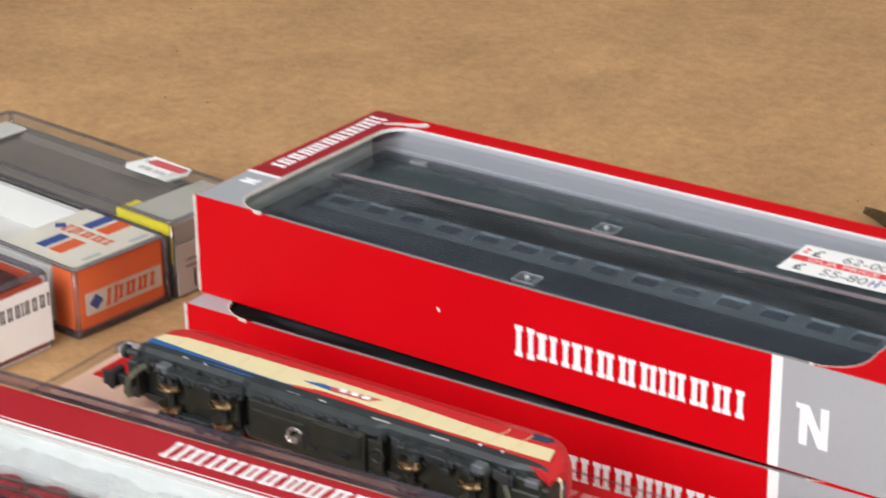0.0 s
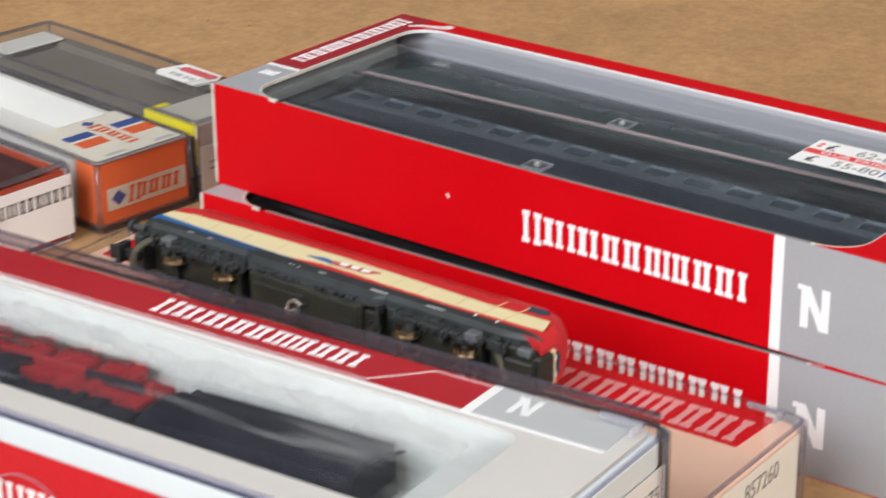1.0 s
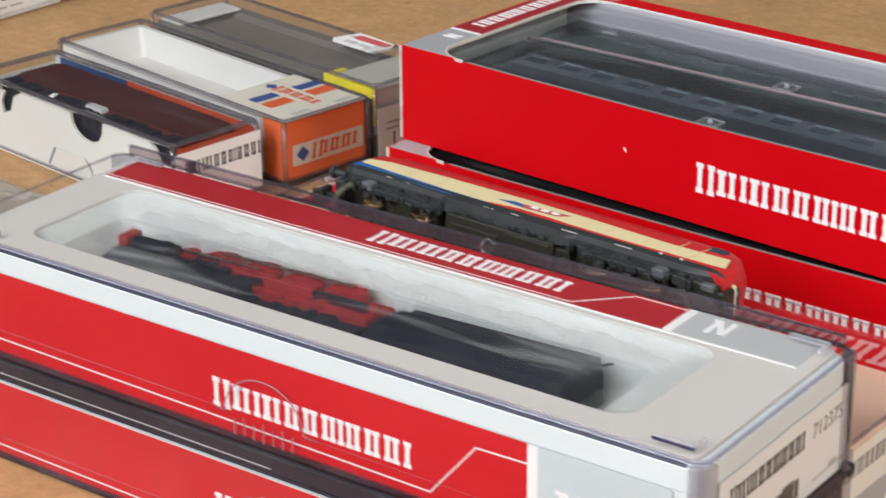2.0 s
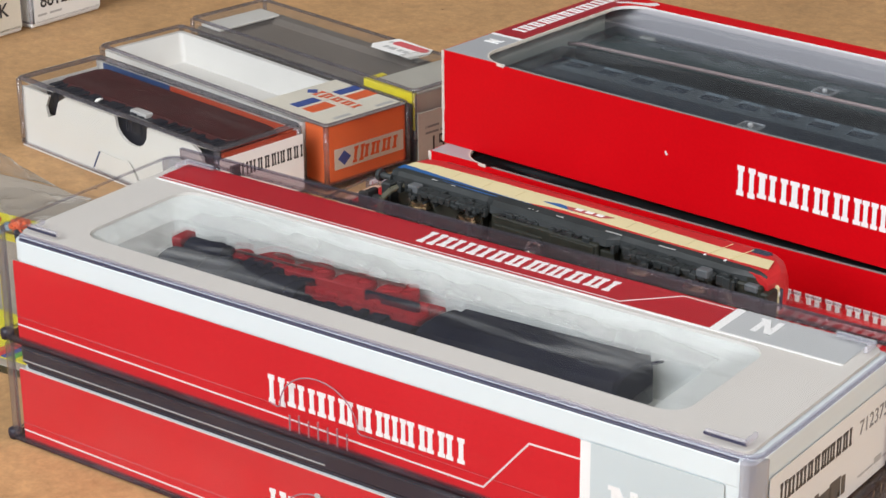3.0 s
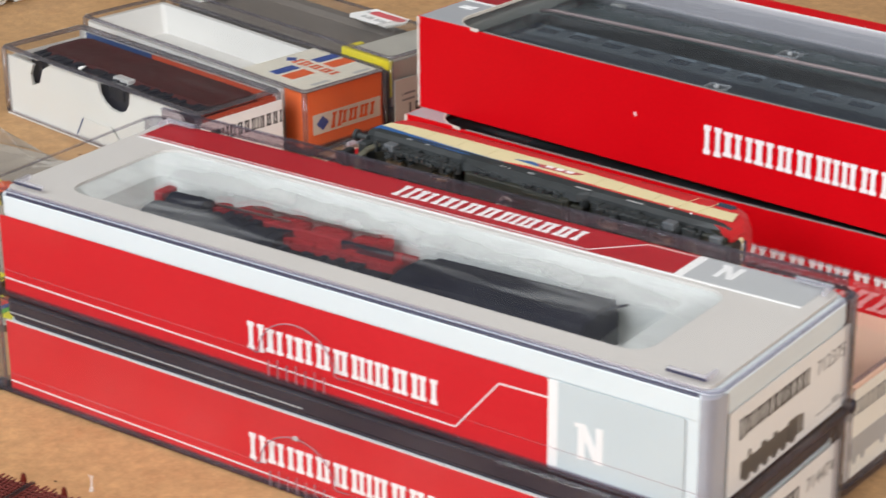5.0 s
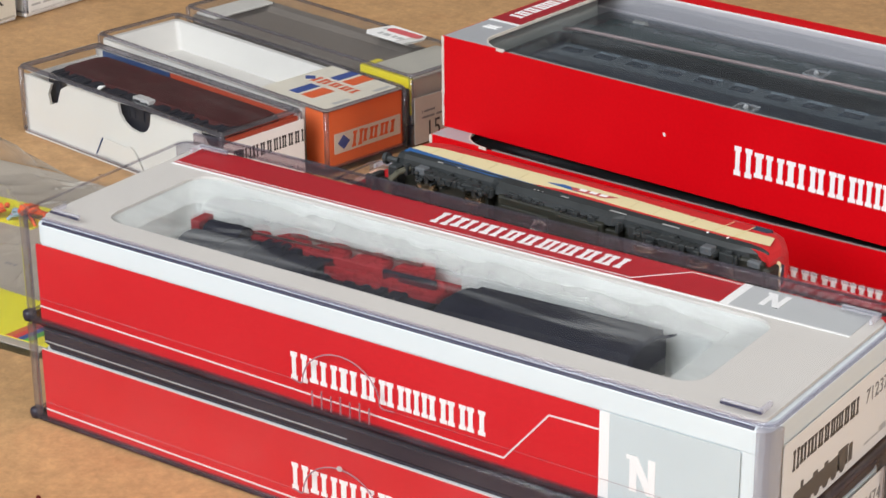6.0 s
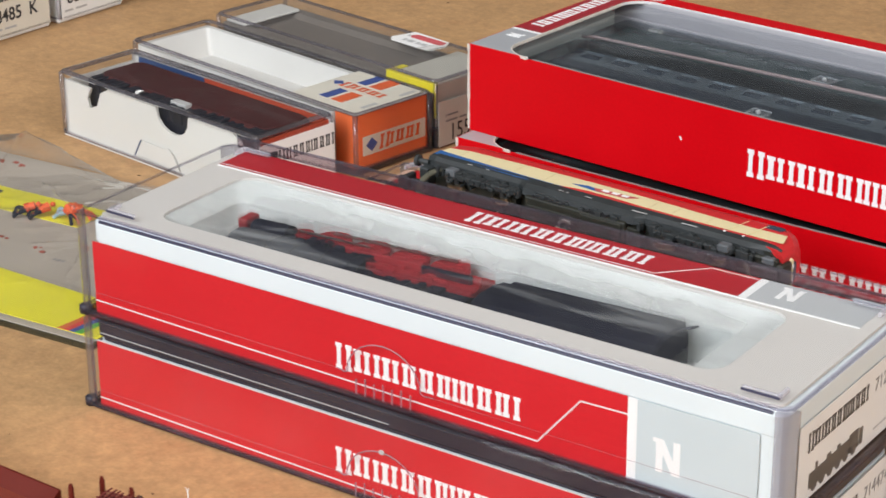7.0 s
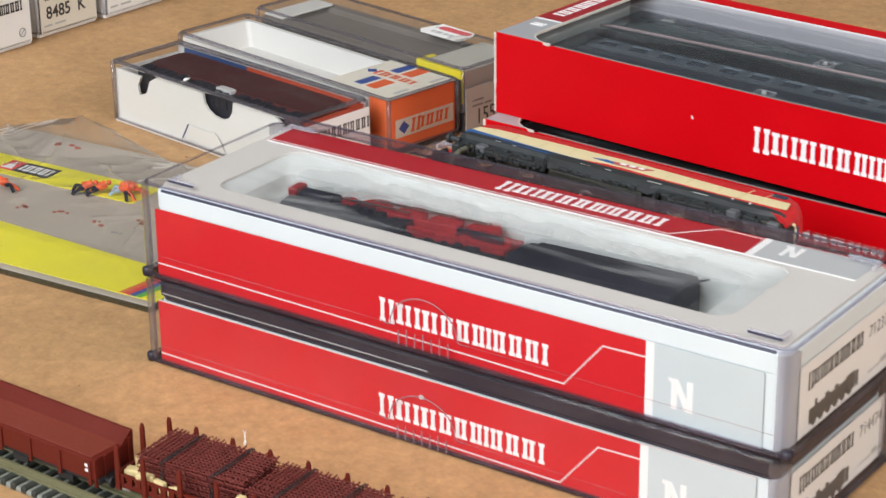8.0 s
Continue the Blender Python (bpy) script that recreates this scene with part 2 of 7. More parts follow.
def cuboid(bm, x0, x1, y0, y1, z0, z1, m=None):
    mat = Matrix.LocRotScale(((x0 + x1) / 2, (y0 + y1) / 2, (z0 + z1) / 2), None, (abs(x1 - x0), abs(y1 - y0), abs(z1 - z0)))
    return bmesh.ops.create_cube(bm, size=1, matrix=(m @ mat) if m else mat)["verts"]


def block(x0, x1, y0, y1, z0, z1, bevel=0.0, seg=2):
    bm = bmesh.new()
    cuboid(bm, x0, x1, y0, y1, z0, z1)
    if bevel:
        bmesh.ops.bevel(bm, geom=bm.edges[:], offset=bevel, segments=seg, affect="EDGES", profile=0.5)
    return bm


def rod(bm, a, b, r, seg=10, r2=None):
    a, b = Vector(a), Vector(b)
    q = (b - a).to_track_quat("Z", "Y").to_matrix().to_4x4()
    bmesh.ops.create_cone(bm, cap_ends=True, segments=seg, radius1=r, radius2=r if r2 is None else r2, depth=(b - a).length,
                          matrix=Matrix.Translation((a + b) / 2) @ q)
    return bm


def tube(bm, pts, r, seg=6):
    """One bent round wire through the points."""
    pts = [Vector(p) for p in pts]
    rows = []
    for i, p in enumerate(pts):
        d = (pts[min(i + 1, len(pts) - 1)] - pts[max(i - 1, 0)]).normalized()
        q = d.to_track_quat("Z", "Y")
        rows.append([bm.verts.new(p + q @ Vector((r * math.cos(2 * math.pi * k / seg), r * math.sin(2 * math.pi * k / seg), 0))) for k in range(seg)])
    for a, b in zip(rows, rows[1:]):
        for k in range(seg):
            bm.faces.new((a[k], a[(k + 1) % seg], b[(k + 1) % seg], b[k]))
    bm.faces.new(rows[0][::-1])
    bm.faces.new(rows[-1])
    return bm


def ring(x0, x1, y0, y1, r, seg=4):
    """Points of a rounded rectangle, counter-clockwise."""
    pts = []
    for cx, cy, a in ((x1 - r, y1 - r, 0), (x0 + r, y1 - r, 90), (x0 + r, y0 + r, 180), (x1 - r, y0 + r, 270)):
        for i in range(seg + 1):
            w = radians(a + 90 * i / seg)
            pts.append((cx + r * math.cos(w), cy + r * math.sin(w)))
    return pts


def loft(bm, levels, cap_first=True, cap_last=True):
    """Skin through loops [(points, z), ...] of equal count."""
    rows = [[bm.verts.new((x, y, z)) for x, y in pts] for pts, z in levels]
    k = len(rows[0])
    for a, b in zip(rows, rows[1:]):
        for i in range(k):
            bm.faces.new((a[i], a[(i + 1) % k], b[(i + 1) % k], b[i]))
    if cap_first:
        bm.faces.new(rows[0][::-1])
    if cap_last:
        bm.faces.new(rows[-1])
    return bm


def plate(pts, thick):
    """A flat plate with the outline pts in x, y, from z 0 to thick."""
    bm = bmesh.new()
    loft(bm, [(pts, 0), (pts, thick)])
    return bm


def on_face(origin, u, v):
    """The pose that lays x along u and y along v at origin."""
    u, v = Vector(u).normalized(), Vector(v).normalized()
    w = u.cross(v)
    return Matrix(((u.x, v.x, w.x, origin[0]), (u.y, v.y, w.y, origin[1]), (u.z, v.z, w.z, origin[2]), (0, 0, 0, 1)))


def letters(name, body, size, mat, parent, m, bold=0.0, thick=0.00005, label="", shear=0.0, stretch=1.0):
    """Printed characters that can be read, in the built-in font; size is the height of a capital."""
    cu = bpy.data.curves.new(name, "FONT")
    cu.body, cu.size, cu.extrude, cu.offset, cu.shear, cu.resolution_u = body, size / 0.73, thick, bold * size, shear, 3
    ob = bpy.data.objects.new(name, cu)
    scene.collection.objects.link(ob)
    bpy.context.view_layer.update()
    me = bpy.data.meshes.new_from_object(ob.evaluated_get(bpy.context.evaluated_depsgraph_get()))
    bpy.data.objects.remove(ob)
    bpy.data.curves.remove(cu)
    me.transform(Matrix.Diagonal((stretch, 1, 1, 1)))
    me.materials.clear()
    me.materials.append(mat)
    return hang(name, me, parent, label, m)


WORD = (2, 1, 2, 1, 2, 2, 2, 3, 2, 2, 2)


def wordmark(name, length, high, mat, parent, m, label, first=1.18, slant=0.0, cells=WORD, thick=0.00012, weight=1.0):
    """A maker's mark as a row of plain slab-ended bars, with the length and weight of the real one."""
    widths = [{1: 0.62, 2: 1.0, 3: 1.3}[c] for c in cells]
    unit = length / (sum(widths) + 0.18 * (len(cells) - 1))
    x, mark = 0.0, None
    for i, (c, w) in enumerate(zip(cells, widths)):
        bm = bmesh.new()
        h = high * (first if i == 0 else 1.0)
        y0 = -(h - high) * 0.6
        bar = weight * unit * (0.31 if c == 2 else 0.28 if c == 3 else 0.40)
        for k in range(c):
            bx = x + (w * unit - bar) * (k / (c - 1) if c > 1 else 0.5)
            e, g = bar * 0.20, h * 0.17
            q = [(bx - e, y0), (bx + bar + e, y0), (bx + bar + e, y0 + g), (bx + bar * 0.94, y0 + g), (bx + bar * 0.94, y0 + h - g), (bx + bar + e, y0 + h - g),
                 (bx + bar + e, y0 + h), (bx - e, y0 + h), (bx - e, y0 + h - g), (bx + bar * 0.06, y0 + h - g), (bx + bar * 0.06, y0 + g), (bx - e, y0 + g)]
            loft(bm, [(q, 0), (q, thick)])
        if slant:
            for v in bm.verts:
                v.co.x += v.co.y * slant
        if mark is None:
            mark = part(name, bm, mat, parent, label, m=m)
        else:
            part("printed_bar", bm, mat, mark)
        x += (w + 0.18) * unit
    return mark


def gauge_letter(parent, m, high, mat):
    """The slab-footed letter N of the gauge mark."""
    w, s = high * 0.74, high * 0.19
    bm = bmesh.new()
    for q in ([(s * 0.35, 0), (s * 1.35, 0), (s * 1.35, high), (s * 0.35, high)], [(w - s, 0), (w, 0), (w, high), (w - s, high)],
              [(s * 0.35, high), (s * 1.45, high), (w, 0), (w - s * 1.15, 0)], [(-s * 0.1, high * 0.88), (s * 0.5, high * 0.88), (s * 0.5, high), (-s * 0.1, high)]):
        k = len(bm.verts)
        loft(bm, [(q, 0), (q, 0.0001 + 0.000004 * k)])
    return part("letter", bm, mat, parent, "white letter N", m=m)


def text_bars(name, rows, mat, parent, m, thick=0.00006):
    """Small print that cannot be read: rows of (x0, x1, y0, y1) bars."""
    for x0, x1, y0, y1 in rows:
        part(name, block(x0, x1, y0, y1, 0, thick), mat, parent, m=m)


# ---- room ----
def room():
    """Unseen plain walls with window openings, floor and ceiling, added round the table to bounce light."""
    x0, x1, y0, y1, z0, z1, t = -2.2, 2.2, -1.8, 2.8, -0.74, 2.4, 0.15
    wx0, wx1, wz0, wz1 = -1.35, 0.65, 0.6, 2.3
    tagged(part("floor", block(x0 - t, x1 + t, y0 - t, y1 + t, z0 - 0.1, z0), FLOOR), "brown wooden floor of the room", "floor", kind="structure")
    tagged(part("ceiling", block(x0 - t, x1 + t, y0 - t, y1 + t, z1, z1 + 0.1), CEILING), "plain white ceiling of the room", "ceiling", kind="structure")
    tagged(part("wall_west", block(x0 - t, x0, y0, y1, z0, z1), WALL), "plain muted painted wall", "wall", kind="structure")
    bm = bmesh.new()
    for ya, yb, za, zb in ((y0, -0.85, z0, z1), (0.45, y1, z0, z1), (-0.85, 0.45, z0, 0.55), (-0.85, 0.45, 1.85, z1)):
        cuboid(bm, x1, x1 + t, ya, yb, za, zb)
    tagged(part("wall_east", bm, WALL), "unseen plain muted painted wall with a window opening", "wall", kind="structure")
    tagged(part("wall_north", block(x0 - t, x1 + t, y1, y1 + t, z0, z1), WALL), "plain muted painted wall", "wall", kind="structure")
    for name, ya, yb in (("wall_south", y0 - t, y0),):
        bm = bmesh.new()
        cuboid(bm, x0 - t, wx0, ya, yb, z0, z1)
        cuboid(bm, wx1, x1 + t, ya, yb, z0, z1)
        cuboid(bm, wx0, wx1, ya, yb, z0, wz0)
        cuboid(bm, wx0, wx1, ya, yb, wz1, z1)
        tagged(part(name, bm, WALL), "unseen plain muted painted wall with a window opening", "wall", kind="structure")


def table():
    tb = thing("table", "table with a brown fibrous board top", "table", pose(0, 0, 0))
    bm = block(-1.1, 1.1, -0.62, 1.25, -0.03, 0, 0.003)
    part("tabletop", bm, TABLE, tb, "brown mottled fibreboard tabletop")
    for x in (-1.0, 1.0):
        for y in (-0.54, 1.17):
            part("leg", block(x - 0.03, x + 0.03, y - 0.03, y + 0.03, -0.74, -0.03, 0.004), WOOD, tb)


room()
table()


# ---- clear cases with printed card inserts ----
DARK_GAP_FOOT = material("dark plastic, gap shade and feet", (0.020, 0.016, 0.028), 0.45, vary=0.1, bump=0.05)
# insert grey likewise: shaded copy for the top, lit copy for the front
TOP_GREY = material("mid grey card", (0.46, 0.475, 0.48), 0.4, vary=0.04, scale=30, bump=0.05, depth=0.0001)
PALE_GREY = material("pale grey card", (0.55, 0.62, 0.635), 0.4, vary=0.04, scale=30, bump=0.05, depth=0.0001)
TRAY_WHITE = material("off-white moulded tray", (0.60, 0.63, 0.61), 0.5, vary=0.10, scale=70, bump=0.15)
NAVY_LINE = material("dark navy, seam shade and rib lines", (0.04, 0.042, 0.08), 0.35, vary=0.2, bump=0)
CL, CW, CH = 0.22, 0.0725, 0.0335
M_STACK = sized(pose(0, -0.0015, 0), 1, 0.955, 0.918)


def case_shell(parent, length, width, high, clips=True, cover=CLEAR, base=TINTED_BASE, edge=CLEAR_EDGE, r=0.004, foot=0.0026, left=0.0):
    """The clear cover, its thick rims and corner ribs, and the tray below."""
    bm = bmesh.new()
    t = 0.0010
    lv = [(ring(-left, length, 0, width, r), foot + 0.0004), (ring(0.0004 - left, length - 0.0004, 0.0004, width - 0.0004, r), high - 0.0012),
          (ring(0.0014 - left, length - 0.0014, 0.0014, width - 0.0014, r - 0.0006), high),
          ]
    loft(bm, lv, cap_first=False)
    cv = part("clear_cover", bm, cover, parent, "clear plastic cover")
    bm = bmesh.new()
    o, i = ring(-0.0002 - left, length + 0.0002, -0.0002, width + 0.0002, r), ring(t + 0.0002 - left, length - t - 0.0002, t + 0.0002, width - t - 0.0002, r - t * 0.6)
    loft(bm, [(i, foot), (o, foot), (o, foot + 0.0010), (i, foot + 0.0010)], False, False)
    part("rim", bm, edge, cv)
    bm = bmesh.new()
    a = ring(0.0008 - left, length - 0.0008, 0.0008, width - 0.0008, r)
    b = ring(0.0017 - left, length - 0.0017, 0.0017, width - 0.0017, r - 0.0006)
    loft(bm, [(b, high - 0.0010), (a, high - 0.0012), (a, high - 0.0007), (b, high - 0.0003)], False, False)
    part("rim", bm, edge, cv)
    if clips:
        s, w, h = 0.0100, 0.0010, 0.0011
        for cx, sx in ((0.0055, 1), (length - 0.0055, -1)):
            for cy, sy in ((0.0045, 1), (width - 0.0045, -1)):
                bm = bmesh.new()
                cuboid(bm, cx, cx + sx * s, cy, cy + sy * w, high - 0.0004, high + h)
                cuboid(bm, cx, cx + sx * w, cy + sy * w, cy + sy * s * 0.55, high - 0.0004, high + h)
                bmesh.ops.bevel(bm, geom=bm.edges[:], offset=0.0002, segments=1, affect="EDGES")
                rib = part("corner_rib", bm, RIB_CLEAR, cv)
                part("rib_edge", block(min(cx, cx + sx * s), max(cx, cx + sx * s), cy - 0.0003, cy, high, high + 0.0006), NAVY_LINE, rib)
    for cx, cy, a0 in ((length - r, width - r, 0), (r - left, width - r, 90), (r - left, r, 180), (length - r, r, 270)):
        bm = bmesh.new()
        arc = [radians(a0 - 6 + 102 * k / 6) for k in range(7)]
        q = [(cx + (r + 0.0001) * math.cos(w), cy + (r + 0.0001) * math.sin(w)) for w in arc] + [(cx + (r - 0.0013) * math.cos(w), cy + (r - 0.0013) * math.sin(w)) for w in arc[::-1]]
        loft(bm, [(q, foot + 0.0014), (q, high - 0.0014)])
        part("corner", bm, CORNER_CLEAR, cv, "thick clear corner")
    bm = bmesh.new()
    loft(bm, [(ring(0.0006 - left, length - 0.0006, 0.0006, width - 0.0006, r), 0.0), (ring(-left, length, 0.0, width, r), 0.0006),
              (ring(-left, length, 0.0, width, r), foot - 0.0002), (ring(0.0012 - left, length - 0.0012, 0.0012, width - 0.0012, r - 0.0005), foot + 0.0002)])
    tray = part("base_tray", bm, base, parent, "smoky dark plastic base")
    if clips and base is TINTED_BASE:
        for cx, cy in ((0.0016 - left, 0.0014), (length - 0.0012, 0.0014), (0.0016 - left, width - 0.0014), (length - 0.0012, width - 0.0014)):
            fm = bmesh.new()
            loft(fm, [(ring(cx - 0.0014, cx + 0.0014, cy - 0.0015, cy + 0.0015, 0.0012, 4), 0.0002), (ring(cx - 0.0017, cx + 0.0017, cy - 0.0018, cy + 0.0018, 0.0014, 4), 0.0014),
                      (ring(cx - 0.0016, cx + 0.0016, cy - 0.0017, cy + 0.0017, 0.0013, 4), 0.0030), (ring(cx - 0.0010, cx + 0.0010, cy - 0.0012, cy + 0.0012, 0.0009, 4), 0.0034)])
            part("foot", fm, DARK_GAP_FOOT, tray, "dark plastic corner foot", smooth=True)
    return cv


def finger_catch(cv, x, y, z, length):
    """The lower lip of the cover on the front, its half-round catch and the grip ribs below."""
    bm = bmesh.new()
    pts = [(0.003, z + 0.0006), (x - 0.0150, z + 0.0002), (x - 0.0125, z - 0.0004)]
    for i in range(15):
        w = radians(180 - 180 * i / 14)
        pts.append((x + 0.0118 * math.cos(w), z + 0.0110 * math.sin(w)))
    pts += [(x + 0.0128, z - 0.0006), (x + 0.0160, z - 0.0004), (length - 0.003, z - 0.0010)]
    for (ax, az), (bx, bz) in zip(pts, pts[1:]):
        rod(bm, (ax, y, az), (bx, y, bz), 0.00006 if bx - ax > 0.01 else 0.00022, 6)
    part("catch", bm, CATCH_EDGE, cv, "moulded lip with a half-round catch")
    for k in range(7):
        bm = bmesh.new()
        rx = x - 0.0088 + k * 0.0029
        rod(bm, (rx, y - 0.0001, z - 0.0062), (rx, y - 0.0001, z - 0.0016 + 0.0007 * (k % 2)), 0.00026, 6)
        part("grip_rib", bm, CATCH_EDGE, cv)


CATCH_EDGE = clear("catch edge", (0.70, 0.48, 0.54), haze=0.30, haze_colour=(0.7, 0.5, 0.55))


def printed_front(parent, y, zb, zt, drop):
    """Front of the insert: red field, white line with its step, stripe and grey field with the gauge letter."""
    f = (1, 0, 0), (0, 0, 1)
    part("red_panel", plate(ring(0.0016, 0.1760, zb, zt, 0.0004, 1), 0.0002), FRONT_RED_LIT, parent, "red printed panel", m=on_face((0, y, 0), *f))
    part("white_stripe", plate(ring(0.1760, 0.1786, zb, zt, 0.0004, 1), 0.0002), WHITE_INK, parent, m=on_face((0, y, 0), *f))
    part("grey_panel", plate(ring(0.1786, 0.2113, zb, zt, 0.0004, 1), 0.0002), PALE_GREY, parent, "grey printed panel", m=on_face((0, y, 0), *f))
    bm = bmesh.new()
    w = 0.00048
    pts = [(0.0016, 0.0054 - drop), (0.1505, 0.0038 - drop), (0.1628, 0.0197 - drop), (0.1760, 0.0200 - drop)]
    up = [(x, z + w) for x, z in pts]
    up[1] = (pts[1][0] - w * 0.4, pts[1][1] + w)
    up[2] = (pts[2][0] - w * 0.4, pts[2][1] + w)
    for k in range(3):
        q = [pts[k], pts[k + 1], up[k + 1], up[k]]
        loft(bm, [(q, 0), (q, 0.0003)])
    part("white_line", bm, LINE_INK, parent, m=on_face((0, y, 0), *f))
    wordmark("wordmark", 0.0572, 0.0070, WHITE_INK, parent, on_face((0.0878, y - 0.0002, 0.0084 - drop), *f), "white printed maker's mark")
    gauge_letter(parent, on_face((0.1834, y - 0.0002, 0.0061 - drop), *f), 0.0098, WHITE_INK)


def loco_case(name, label, m, number, tall=False):
    """A clear case with a grey and red card insert round a white tray; the lower one has a dark top for the shaded gap.
    """
    c = thing(name, label, "model box", m, group="stacked clear cases")
    high = 0.0316 if tall else 0.0350
    drop = 0.0019 if tall else 0.0
    cv = case_shell(c, CL, CW, high, foot=0.0009 if tall else 0.0012, cover=HAZED_CLEAR if tall else CLEAR, left=0.0036 if tall else 0.0042)
    finger_catch(cv, 0.1040, 0.0001, 0.0086 - drop, CL)
    i0, j0 = 0.0012, 0.0019
    x1, y1 = CL - 0.0028, 0.0712
    win = (0.0175, 0.1950, 0.0114, 0.0533)
    rim = 0.0004 if tall else 0.0012
    zc = 0.0240 if tall else 0.0332
    bm = bmesh.new()
    skirt = [(ring(i0 + 0.0003, x1, j0 + 0.0003, y1, 0.0035), 0.0014)]
    if not tall:
        skirt += [(ring(i0 + 0.0003, x1, j0 + 0.0003, y1, 0.0035), 0.0254), (ring(i0, x1 + 0.0003, j0, y1 + 0.0003, 0.0035), 0.0257),
                  (ring(i0, x1 + 0.0003, j0, y1 + 0.0003, 0.0035), 0.0314), (ring(i0 + 0.0006, x1 - 0.0003, j0 + 0.0006, y1 - 0.0003, 0.0033), 0.0322)]
    loft(bm, skirt + [(ring(i0 + rim, x1 - rim, j0 + rim, y1 - rim, 0.003), zc - 0.0005), (ring(*win, 0.006), zc - 0.0005)], True, False)
    part("insert", bm, WHITE_CARD, c, "white card insert")
    bm = bmesh.new()
    loft(bm, [(ring(win[0] - 0.0003, win[1] + 0.0003, win[2] - 0.0003, win[3] + 0.0003, 0.006), zc - 0.0002), (ring(win[0] + 0.0025, win[1] - 0.006, win[2] + 0.0004, win[3] - 0.003, 0.005), zc - 0.0022),
              (ring(win[0] + 0.0050, win[1] - 0.0110, win[2] + 0.0010, win[3] - 0.0090, 0.004), zc - 0.0042), (ring(win[0] + 0.0065, win[1] - 0.0125, win[2] + 0.0016, win[3] - 0.0100, 0.004), 0.0170)], False, True)
    part("tray", bm, TRAY_WHITE, c, "white foam tray with sloping sides")
    printed_front(c, j0, 0.0004 if tall else 0.0006, 0.0234 if tall else 0.0254, drop)
    if tall:
        part("bubble", plate(ring(0.1032, 0.1048, 0.0172, 0.0186, 0.0006, 3), 0.0003), PALE_INK, c, "small white blister mark", m=on_face((0, 0.0001, 0), (1, 0, 0), (0, 0, 1)))
        part("white_line", block(0.0018, 0.2113, j0 - 0.0003, j0 + 0.0002, 0.0234, 0.02365), LINE_INK, c)
        # pale bar drawn for the reflection along the tray edge
        part("reflected_line", block(0.0030, 0.1050, 0.0018, 0.0021, 0.0262, 0.02645), PALE_INK, c, "pale line for the reflection at the tray edge above the panel")
    bm = bmesh.new()
    o, n = ring(i0 + rim + 0.0004, x1 - rim - 0.0004, j0 + rim + 0.0004, y1 - rim - 0.0004, 0.003), ring(*win, 0.006)
    loft(bm, [(n, zc - 0.0004), (o, zc - 0.0004), (o, zc + 0.0005), (n, zc + 0.0005), (n, zc - 0.0004)], False, False)
    # lower case: top coloured dark for the shade between the two cases
    part("top_card", bm, DARK_GAP_FOOT if tall else LIGHT_GREY, c, "dark top coloured for the shaded gap" if tall else "warm grey printed top card with a window")
    if tall:
        # dark frame added so that the gap between the cases looks shaded
        bm = bmesh.new()
        o, n = ring(0.0008, CL - 0.0030, 0.0022, CW - 0.0022, 0.003), ring(0.0038, CL - 0.0060, 0.0060, CW - 0.0060, 0.003)
        loft(bm, [(n, 0.0252), (o, 0.0252), (o, 0.0298), (n, 0.0298), (n, 0.0252)], False, False)
        part("gap_shade_rim", bm, DARK_GAP_FOOT, c, "dark rim added for the shaded gap below the lid")
    else:
        # navy rod in place of the shade in the seam below the top card
        bm = bmesh.new()
        rod(bm, (0.0043, j0 + 0.0006, 0.0320), (CL - 0.0060, j0 + 0.0006, 0.0320), 0.00055, 8)
        part("seam_shade", bm, NAVY_LINE, c, "dark line for the shaded seam along the front edge")
        part("back_lip", block(0.0005, CL - 0.0035, 0.0702, CW - 0.0008, 0.0338, 0.0371, 0.0004, 2), BACK_CLEAR, c, "purple tinged clear back lip")
        part("lip_edge", block(0.0005, CL - 0.0035, 0.0702, CW - 0.0008, 0.0371, 0.03735), CLEAR_EDGE, c, "dark upper edge of the lip")
        zt = zc + 0.0005
        u, v = (1, 0, 0), (0, 1, 0)
        yf, yb = 0.0556, 0.0698
        part("red_strip", plate(ring(0.0052, 0.1778, yf, yb, 0.0003, 1), 0.00015), TOP_RED_SHADED, c, "red strip along the back edge", m=on_face((0, 0, zt), u, v))
        part("white_stripe", plate(ring(0.1778, 0.1802, yf, yb, 0.0003, 1), 0.00015), WHITE_INK, c, m=on_face((0, 0, zt), u, v))
        part("grey_panel", plate(ring(0.1802, 0.2120, yf, yb, 0.0003, 1), 0.00015), TOP_GREY, c, m=on_face((0, 0, zt), u, v))
        bm = bmesh.new()
        for q in ([(0.0052, 0.0566), (0.1530, 0.0566), (0.1530, 0.0569), (0.0052, 0.0569)], [(0.1530, 0.0566), (0.1640, 0.0686), (0.1637, 0.0688), (0.1527, 0.0569)],
                  [(0.1638, 0.0685), (0.1775, 0.0685), (0.1775, 0.0688), (0.1638, 0.0688)], [(0.0052, 0.0549), (0.2120, 0.0549), (0.2120, 0.0556), (0.0052, 0.0556)]):
            loft(bm, [(q, 0), (q, 0.0002)])
        part("white_line", bm, WHITE_INK, c, m=on_face((0, 0, zt), u, v))
        wordmark("wordmark", 0.0565, 0.0066, WHITE_INK, c, on_face((0.0908, 0.0602, zt + 0.00012), u, v), "white printed maker's mark")
        gauge_letter(c, on_face((0.1856, 0.0600, zt + 0.0002), u, v), 0.0078, WHITE_INK)
        bm = bmesh.new()
        bm.faces.new([bm.verts.new((x, y, zc - 0.0001)) for x, y in ring(win[0] - 0.0003, win[1] + 0.0003, win[2] - 0.0003, win[3] + 0.0003, 0.006)])
